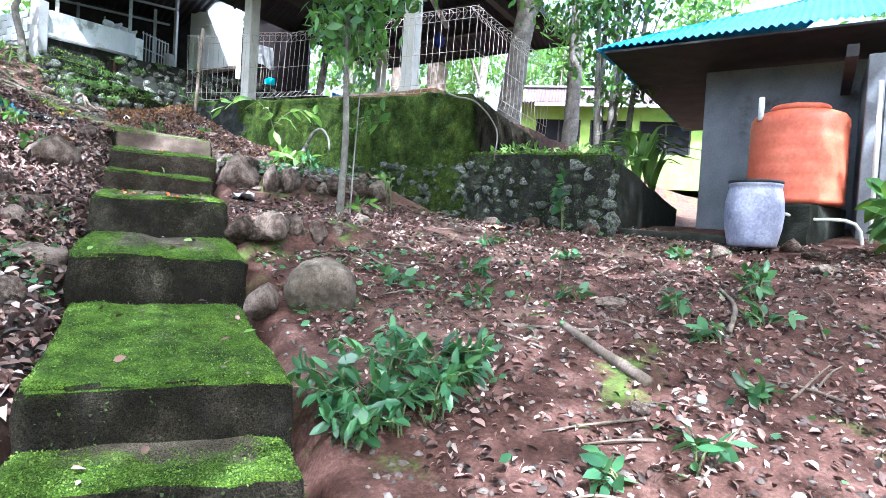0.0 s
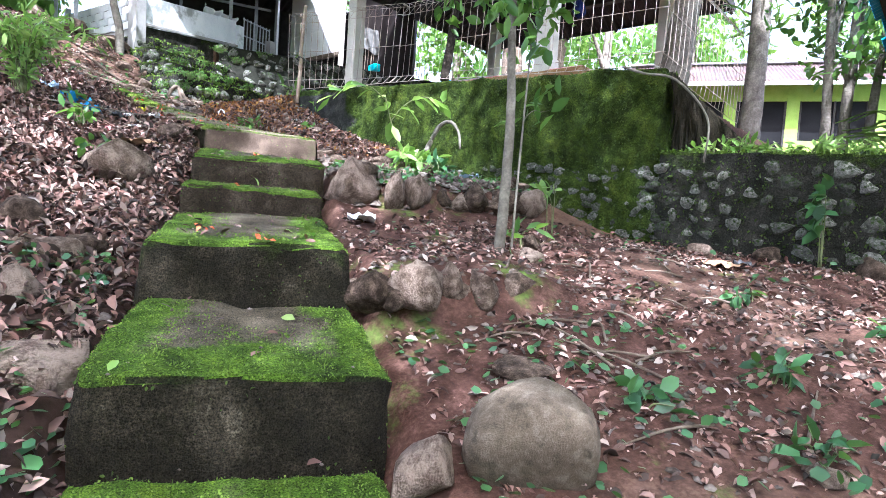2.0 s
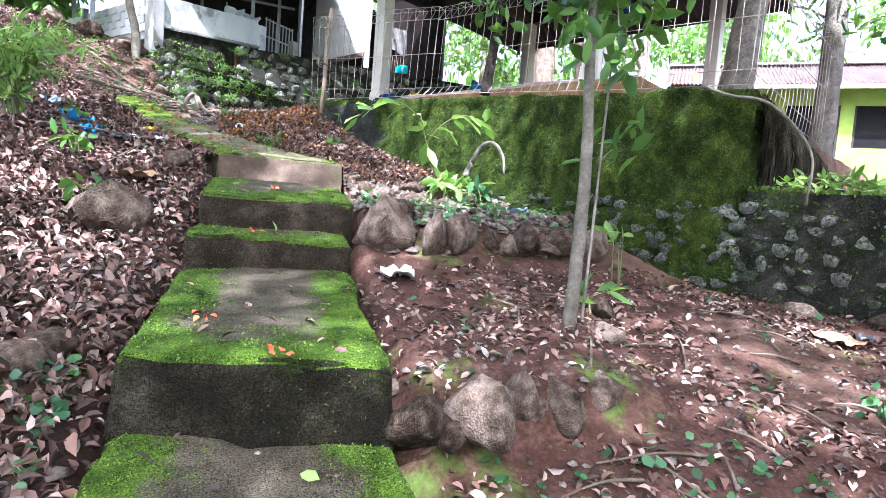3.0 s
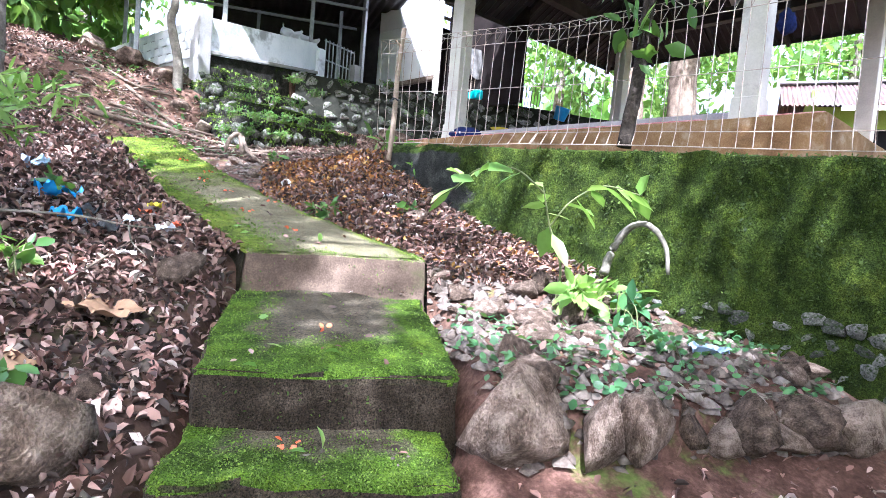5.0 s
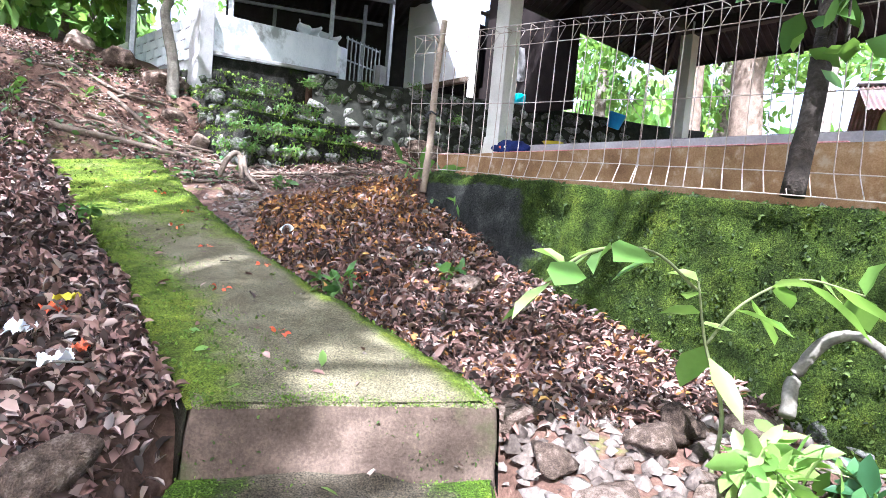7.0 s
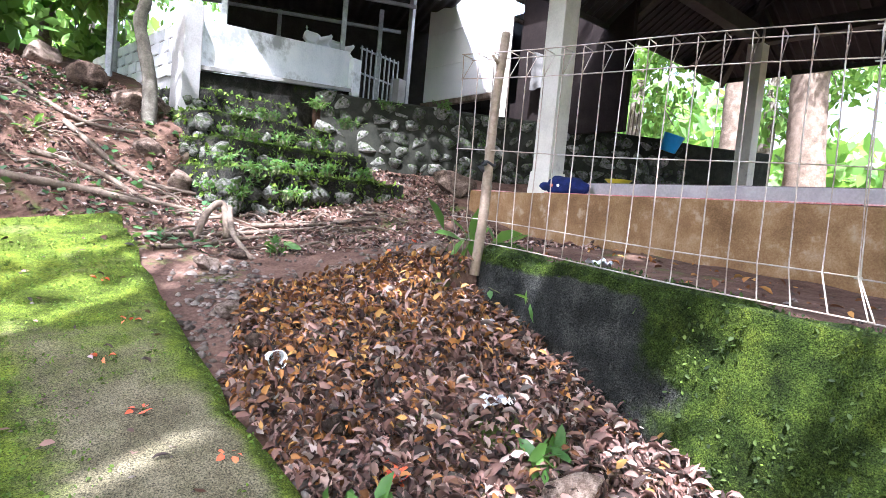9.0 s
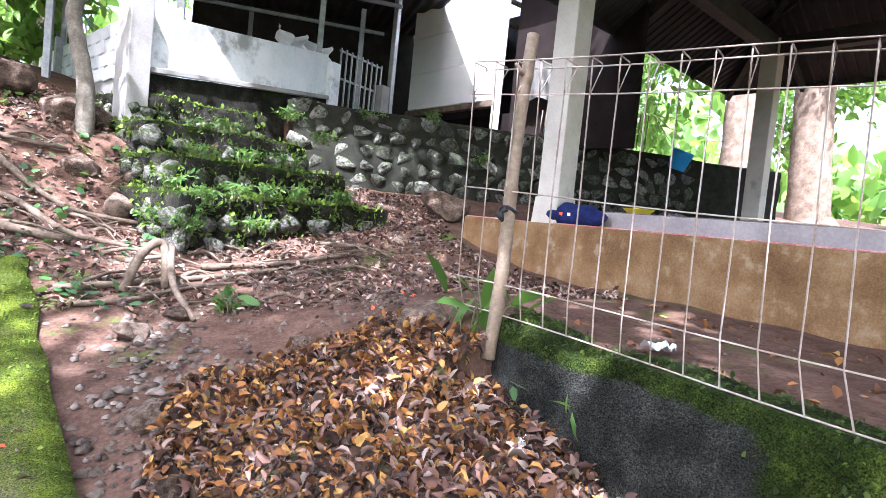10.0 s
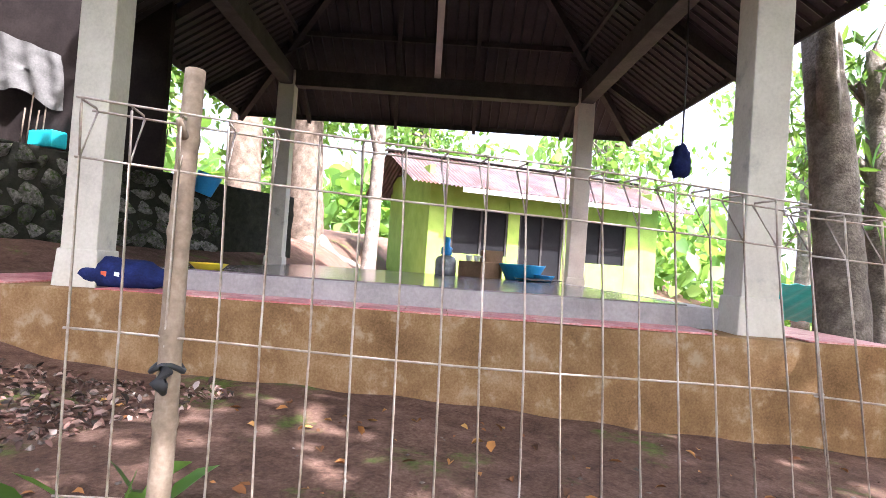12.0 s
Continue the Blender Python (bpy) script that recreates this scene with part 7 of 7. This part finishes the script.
for v in bm.verts:
    x, z = v.co.x, v.co.y
    v.co = Vector((x * 0.85, 0.03 * math.sin(x * 22 + z * 3) + 0.03 * noise.noise(v.co * 5), z * 0.6 - 0.22 * x - 0.05 * math.sin(x * 9) * (z < 0)))
tp = part("tarpaulin", bm, M["greycloth"], None, smooth=True)
tp.matrix_basis = Matrix.Translation((4.75, 15.1, 5.5)) @ Matrix.Rotation(math.atan2(PD[1], PD[0]) + 0.4, 4, "Z")
tagged(tp, "torn pale grey tarpaulin hung on the dark hut wall", "tarpaulin")
gate = empty("gate", pose(1.55, 15.65, 4.62, 0, 0, 42), "dark metal bar gate of the upper yard", "gate")
for k in range(9):
    part("bar", box_bm(0.12 * k, -0.012, 0.05, 0.12 * k + 0.024, 0.012, 1.0, 0.003), M["steel"], gate)
for z in (0.1, 0.55, 0.95):
    part("rail", box_bm(0, 0.013, z, 1.0, 0.035, z + 0.03, 0.003), M["steel"], gate)
square_post("yard_post", 2.5, 16.6, 4.5, 7.2, 0.09, 42, M["steel"], "thin steel roof post in the upper yard")
square_post("stump_post", 2.3, 16.3, 4.5, 5.3, 0.2, 42, M["plaster"], "short grey concrete post by the gate")

# ---- roots and sticks ----
def root(points, r0, r1, label, name="root", material="root", seed=0):
    line = curve_pts(points, 6)
    ob = tube(name, line, np.linspace(r0, r1, len(line)), M[material], None, 8, 0.12, seed)
    return tagged(ob, label, "root" if name == "root" else "branch", "roots and sticks")


def lay(pts, dz=0.02):
    return [on_land(x, y, dz + (q[0] if q else 0)) for x, y, *q in pts]


root(lay([(-2.6, 11.1), (-2.1, 11.3), (-1.6, 11.3), (-1.1, 11.5), (-0.6, 11.55)], 0.04), 0.045, 0.03, "thick bare log lying across the end of the path", "log")
root(lay([(-1.7, 11.95), (-1.2, 12.05), (-0.7, 11.75), (-0.3, 11.7), (0.1, 11.5)], 0.03), 0.03, 0.015, "bare surface root above the path")
root(lay([(-0.45, 10.75), (0.1, 11.05), (0.6, 11.3), (1.0, 11.5)], 0.02), 0.022, 0.014, "bare surface root beside the path")
root(lay([(-0.1, 10.85, 0.0), (-0.02, 11.0, 0.22), (0.08, 11.1, 0.24), (0.14, 10.95, 0.02)], 0.0), 0.03, 0.03, "looped root standing out of the soil")
root(lay([(0.12, 11.15, 0.2), (0.2, 10.8, 0.1), (0.38, 10.45)], 0.01), 0.03, 0.015, "forked root beside the path")
root(lay([(-0.3, 10.6), (0.0, 10.7), (0.3, 11.0), (0.7, 11.1)], 0.02), 0.018, 0.01, "thin root beside the path")
root(lay([(0.3, 11.4), (0.9, 11.6), (1.5, 12.0)], 0.03), 0.025, 0.015, "stick lying below the stone steps", "stick")
root(lay([(-1.6, 12.4), (-0.9, 12.2), (-0.3, 12.3)], 0.04), 0.03, 0.015, "bare surface root above the path")
root(lay([(-2.2, 12.7), (-1.5, 12.5), (-1.0, 12.7)], 0.05), 0.03, 0.015, "bare surface root above the path")
rr = np.random.default_rng(41)
for i in range(80):
    x, y = rr.uniform(-2.6, 1.4), rr.uniform(10.6, 12.7)
    if x > 0.2 and y > 11.5 + 0.7 * x:
        continue
    if x < -0.4 and y < 11.2:
        continue
    a, ln = rr.uniform(-0.6, 0.9), rr.uniform(0.2, 0.7)
    root(lay([(x, y), (x + ln * 0.5 * math.cos(a), y + ln * 0.5 * math.sin(a) + 0.06, 0.04), (x + ln * math.cos(a), y + ln * math.sin(a))], 0.01), 0.008 + 0.012 * (i % 3 == 0), 0.004, "thin dry root on the soil", seed=i)
root(lay([(2.15, 0.55), (2.5, 0.2), (2.9, -0.1), (3.05, -0.35)], 0.0), 0.018, 0.01, "bare root crossing the slope")
root(lay([(2.45, 0.3), (2.35, -0.1), (2.3, -0.5)], 0.02), 0.025, 0.034, "thick pale root end on the slope")
root(lay([(3.2, -0.4), (3.6, -0.2), (3.9, 0.1)], 0.02), 0.02, 0.012, "stick on the slope", "stick")
for i in range(60):
    x, y = rr.uniform(1.4, 5.0), rr.uniform(-1.2, 3.6)
    a, ln = rr.uniform(0, 3.1), rr.uniform(0.2, 0.6)
    if float(wall_v(np.array([[x, y]]))[0]) > -0.7 or not keep_off_slabs(np.array([[x, y]]), 0.6)[0]:
        continue
    root(lay([(x, y), (x + ln * 0.5 * math.cos(a), y + ln * 0.5 * math.sin(a), 0.02), (x + ln * math.cos(a), y + ln * math.sin(a))], 0.008), 0.008, 0.004, "thin dry twig on the soil", "twig", seed=i)
for i in range(14):
    x, y = rr.uniform(-2.0, -0.5), rr.uniform(1.0, 9.5)
    a, ln = rr.uniform(0, 3.1), rr.uniform(0.3, 0.8)
    x -= max(0, (y - 6) * 0.45)
    root(lay([(x, y), (x + ln * 0.5 * math.cos(a), y + ln * 0.5 * math.sin(a), 0.04), (x + ln * math.cos(a) * 0.9, y + ln * math.sin(a))], 0.04), 0.009, 0.004, "dry twig among the leaves", "twig", seed=i)
# arched dry frond stalk at the foot of the wall
root([(3.04, 5.8, 1.76), (3.03, 5.83, 1.93), (3.0, 5.92, 2.05), (2.97, 6.04, 2.09), (2.9, 6.12, 2.03), (2.83, 6.17, 1.86), (2.74, 6.1, 1.72)][::-1], 0.034, 0.012, "pale dry palm stalk bent into an arch against the wall", "palm_stalk", "palebark")
root([(4.0, 4.25, 2.55), (4.05, 4.0, 2.45), (4.15, 3.7, 2.35), (4.3, 3.45, 2.0), (4.25, 3.4, 1.6)], 0.014, 0.008, "thin pale vine hanging over the mossy wall", "vine", "palebark")

# ---- litter of plastic ----
def film(x, y, w, l, h, material, label, seed, z=None, name="plastic_wrapper"):
    bm = bmesh.new()
    bmesh.ops.create_grid(bm, x_segments=14, y_segments=10, size=0.5)
    for v in bm.verts:
        q = v.co * 3.2 + Vector((seed, seed * 2.0, 0))
        v.co = Vector((v.co.x * l, v.co.y * w, h * (0.5 + noise.noise(q)) + 0.3 * h * noise.noise(q * 2.7)))
        v.co.x += 0.1 * l * noise.noise(q + Vector((9, 0, 0)))
    ob = part(name, bm, material, None, smooth=True)
    ob.matrix_basis = Matrix.Translation((x, y, (float(land(x, y)) if z is None else z) + 0.012)) @ Matrix.Rotation(seed * 1.3, 4, "Z")
    return tagged(ob, label, "litter")


film(1.42, 4.22, 0.22, 0.32, 0.08, M["paper"], "crumpled white plastic bag on the soil", 1, name="plastic_bag")
film(2.85, 5.15, 0.12, 0.2, 0.06, M["bluegrey"], "crumpled pale blue plastic film in the bed", 2)
film(-0.95, 7.25, 0.16, 0.24, 0.12, M["skyblue"], "crumpled blue plastic wrapper among leaves", 3)
film(-0.7, 7.0, 0.12, 0.2, 0.08, M["black"], "crumpled black plastic film among leaves", 4)
film(-1.3, 7.9, 0.14, 0.2, 0.1, M["bluegrey"], "pale blue plastic wrapper among leaves", 5)
film(-0.42, 6.9, 0.1, 0.16, 0.05, M["paper"], "white and red plastic wrapper among leaves", 6)
film(-0.35, 7.05, 0.07, 0.1, 0.05, M["redp"], "red plastic wrapper among leaves", 7)
film(1.75, 8.8, 0.08, 0.12, 0.05, M["paper"], "white plastic film on the leaf heap", 8)
film(2.5, 9.0, 0.12, 0.14, 0.05, M["paper"], "crumpled silver wrapper on the soil behind the fence", 9)
film(1.6, 8.2, 0.1, 0.16, 0.05, M["paper"], "white wrapper on the leaf heap", 10)
film(1.1, 7.9, 0.09, 0.14, 0.05, M["redp"], "red wrapper on the leaf heap", 11)
film(4.05, 2.75, 0.1, 0.18, 0.05, M["black"], "dark plastic scrap on the slope", 12)
film(3.9, 2.85, 0.2, 0.34, 0.05, M["card"], "torn dry brown leaf sheath on the slope", 13, name="leaf_sheath")
for k, (x, y, w, l, h, mat, words) in enumerate((
        (-0.75, 6.75, 0.12, 0.17, 0.09, "skyblue", "crumpled pale blue plastic bag among leaves"), (-0.5, 6.62, 0.1, 0.2, 0.07, "black", "crumpled black plastic bag among leaves"),
        (-0.16, 6.5, 0.08, 0.11, 0.05, "paper", "white plastic wrapper among leaves"), (-0.1, 6.58, 0.05, 0.08, 0.04, "redp", "small red wrapper among leaves"),
        (-0.33, 6.28, 0.05, 0.12, 0.03, "paper", "thin white wrapper among leaves"), (-0.52, 6.0, 0.05, 0.08, 0.05, "pink", "small pink plastic wrapper among leaves"),
        (-0.28, 5.62, 0.2, 0.36, 0.06, "card", "broad pale dry leaf beside the steps"), (-0.3, 7.05, 0.06, 0.1, 0.04, "yellow", "small yellow wrapper among leaves"))):
    film(x, y, w, l, h, M[mat], words, 20 + k, float(land(x, y)) + 0.05)
root(lay([(-1.1, 6.5, 0.08), (-0.7, 6.62, 0.12), (-0.35, 6.5, 0.1), (-0.05, 6.45, 0.06)], 0.03), 0.009, 0.004, "pale bent twig lying on the leaves", "twig", "palebark", 71)
root(lay([(-0.36, 6.5, 0.1), (-0.3, 6.3, 0.09), (-0.2, 6.15, 0.05)], 0.03), 0.006, 0.003, "pale side twig on the leaves", "twig", "palebark", 72)
film(-0.55, 5.2, 0.14, 0.3, 0.05, M["card"], "large dry leaf beside the steps", 14, name="leaf_sheath")
for x, y, z in ((1.44, 9.02, 2.38), (0.6, 8.75, 2.2)):
    c = part("plastic_cup", lathe_bm([(0.03, 0), (0.033, 0.01), (0.045, 0.12), (0.048, 0.125), (0.043, 0.12), (0.03, 0.012), (0.005, 0.012)], 20), M["paper"], None, smooth=True)
    c.matrix_basis = pose(x, y, z, 80, 10, 30 * x)
    tagged(c, "discarded clear plastic cup lying on dead leaves", "cup", "discarded cups")

# ---- woods and unseen shade trees ----
# the last five are unseen, added behind the start to dim the step fronts
for i, (x, y, z, h, n) in enumerate(((10.5, 22, 4.5, 8, 2600), (14.5, 21, 4.0, 9, 2600), (19, 17.5, 3.6, 8, 2600), (22, 11.5, 3.0, 9, 2400), (25, 5, 2.4, 10, 2400), (24, 0, 1.6, 8, 2200), (20, -6, 1.0, 8, 2200), (15, 1.5, 1.2, 4.5, 1500),
                                     (-4.5, 19.5, 4.5, 5, 3000), (-7, 16.5, 4.3, 6, 2600), (-5.5, 25, 5.0, 8, 2400), (0, 28, 5.0, 8, 2000), (5, 27, 5.0, 8, 2000), (-4.2, 14.6, 4.0, 4.5, 2200), (-7, -6, -1.0, 7, 2000), (-3, -10, -1.8, 8, 2000), (2, -11, -2.0, 8, 2000), (7, -9, -1.6, 8, 2000), (12, -6, -1.0, 7, 2000))):
    c = [(0, 0, h * 0.75, h * 0.24), (h * 0.18, 0.1 * h, h * 0.6, h * 0.2), (-h * 0.2, 0.05 * h, h * 0.55, h * 0.2), (0.05 * h, -h * 0.18, h * 0.5, h * 0.19), (0, 0.15 * h, h * 0.85, h * 0.2), (-0.1 * h, -0.1 * h, h * 0.36, h * 0.15), (0.14 * h, 0.0, h * 0.3, h * 0.14)]
    tree("tree", x, y, "leafy green tree of the seen and added woods", [(0, 0, 0), (0.1, 0, h * 0.4), (0.2, 0.1, h * 0.85)], 0.03 * h, 0.012 * h, c, n, 0.36, M["forest"], 300 + i, z=(float(land(x, y)) if y < -5.5 else z) - 0.2, limbs=3)
# unseen trees, added only to throw dappled shade on the slope
SHADE = [(-5.0, 1.0), (-2.6, -5.2), (3.4, -5.0), (8.6, -2.6)]
shade_lumps = {k: [] for k in range(4)}
rs = np.random.default_rng(91)
# spots to keep in sun: the added crowns are left open towards them
SUNLIT = (((-0.75, 6.2, 1.75), 0.5), ((-1.0, 7.5, 2.1), 0.45), ((-0.6, 4.1, 1.2), 0.35), ((-1.3, 5.2, 1.6), 0.4), ((-1.0, 3.0, 0.9), 0.35), ((2.4, 5.85, 1.8), 0.95), ((1.1, 6.3, 1.7), 0.5), ((-0.5, 9.5, 2.35), 0.3), ((-1.2, 10.4, 2.6), 0.5), ((0.2, 8.0, 2.0), 0.3), ((2.6, 7.4, 2.4), 0.62), ((2.95, 6.7, 2.3), 0.5), ((3.9, 2.85, 0.8), 0.35), ((-1.6, 6.3, 1.9), 0.4), ((-1.2, 8.4, 2.3), 0.35), ((0.2, 11.6, 2.9), 0.6), ((-0.8, 5.0, 1.4), 0.3), ((0.35, 12.0, 3.2), 0.6), ((2.7, 6.3, 2.1), 0.7))
for gx in range(-4, 7, 2):
    for gy in range(-6, 15, 2):
        if gy > 10 or (gy > 8 and (gx > 4 or gx < 2)):
            continue
        cx, cy, cz, cr = gx + rs.uniform(-0.7, 0.7), gy + rs.uniform(-0.7, 0.7), rs.uniform(9.2, 10.8), rs.uniform(1.35, 1.9)
        k = min(range(4), key=lambda q: math.hypot(SHADE[q][0] - cx, SHADE[q][1] - cy))
        shade_lumps[k].append((cx, cy, cz, cr))
# more unseen crown, added to shade the plinth and the terrace
for gx, gy in ((1.6, 7.2), (2.4, 5.2), (3.0, 3.4), (0.9, 8.8), (3.8, 4.6), (3.2, 6.6), (2.2, 8.6), (4.4, 2.4)):
    k = min(range(4), key=lambda q: math.hypot(SHADE[q][0] - gx, SHADE[q][1] - gy))
    shade_lumps[k] += [(gx, gy, 10.6, 1.7), (gx + 0.3, gy - 0.2, 11.4, 1.5)]
for k, (x, y) in enumerate(SHADE):
    z = float(land(x, y)) - 0.1
    c = [(a - x, b - y, d - z, e) for a, b, d, e in shade_lumps[k]] or [(0, 0, 9, 1.5)]
    tree("tree", x, y, "unseen shade tree added to dapple the slope", [(0, 0, 0), (0.1, 0.1, 4.0), (0.4, 0.0, 9.0)], 0.3, 0.16, c, 700 * len(c), 0.3, M["forest"], 330 + k, limbs=3, flare=1.5, z=z, gaps=[((q[0] - x, q[1] - y, q[2] - z), g) for q, g in SUNLIT])


def far_woods():
    """The wooded horizon all round: one sheet of clumps, uncountable."""
    r = np.random.default_rng(55)
    n = 26000
    a = r.uniform(0, 2 * np.pi, n)
    d = r.uniform(36, 60, n)
    top = 5.5 + 2 * np.sin(a * 7) + 1.5 * np.sin(a * 19 + 1) + 1.0 * np.sin(a * 41)
    x, y = 4 + d * np.cos(a), 6 + d * np.sin(a)
    z = land(x, y) + r.uniform(0, 1, n) ** 0.8 * top * 0.9
    v, f = leaf_cloud(np.stack([x, y, z], 1), r.uniform(0.8, 1.7, n), 0.3, 0.2, 0.6, 56)
    tagged(fast_mesh("far_woods", v, f, M["forest"]), "dense green woods round the place", "woods", kind="stuff")


far_woods()

tarp = part("tarp_roof", sheet_bm(5.0, 3.0, 0.4, 0.02, rows=3, ragged=0.1, seed=12), M["turq"])
tarp.matrix_basis = Matrix.Translation((16.5, 6.6, 3.75)) @ Matrix.Rotation(radians(-70), 4, "Z") @ Matrix.Rotation(radians(-20), 4, "X")
tagged(tarp, "turquoise sheet roof of a low shelter beyond the pavilion", "shelter roof")
for x, y in ((15.6, 7.2), (14.9, 5.2)):
    square_post("shelter_post", x, y, 2.0, 3.7, 0.08, 0, M["root"], "thin wooden post of a low shelter")

# ---- tiles of the pavilion floor ----
def tile_mesh(name, w, d, material):
    me = bpy.data.meshes.new(name)
    bm = box_bm(0.0015, 0.0015, -0.012, w - 0.003, d - 0.003, 0.0, 0.002)
    bm.to_mesh(me)
    bm.free()
    me.materials.append(material)
    return me


turn = math.atan2(PD[1], PD[0])
rim_tile, floor_tile = tile_mesh("tile", 0.3, 0.223, M["pink"]), tile_mesh("tile", 0.4, 0.4, M["tile"])
rows_at = pavilion_inv
na = int((PL + 1.78) / 0.3)
for i in range(na):
    a = -0.95 + 0.3 * i
    for j in range(2 if 0.42 < a + 0.3 and a < PL - 0.13 else 22):
        b = -0.325 + 0.225 * j
        if any(abs(a + 0.15 - ca) < 0.32 and abs(b + 0.11 - cb_) < 0.27 for ca, cb_, _ in COLUMN_AT):
            continue
        piece("tile", rim_tile, rows_at @ Matrix.Translation(pav(a, b, LEDGE + 0.006)) @ Matrix.Rotation(turn, 4, "Z"), pavilion)
for i in range(int((PL - 0.57) / 0.4)):
    for j in range(int((PW - 0.29) / 0.4)):
        piece("tile", floor_tile, rows_at @ Matrix.Translation(pav(0.45 + 0.4 * i, 0.15 + 0.4 * j, FLOOR + 0.004)) @ Matrix.Rotation(turn, 4, "Z"), pavilion)
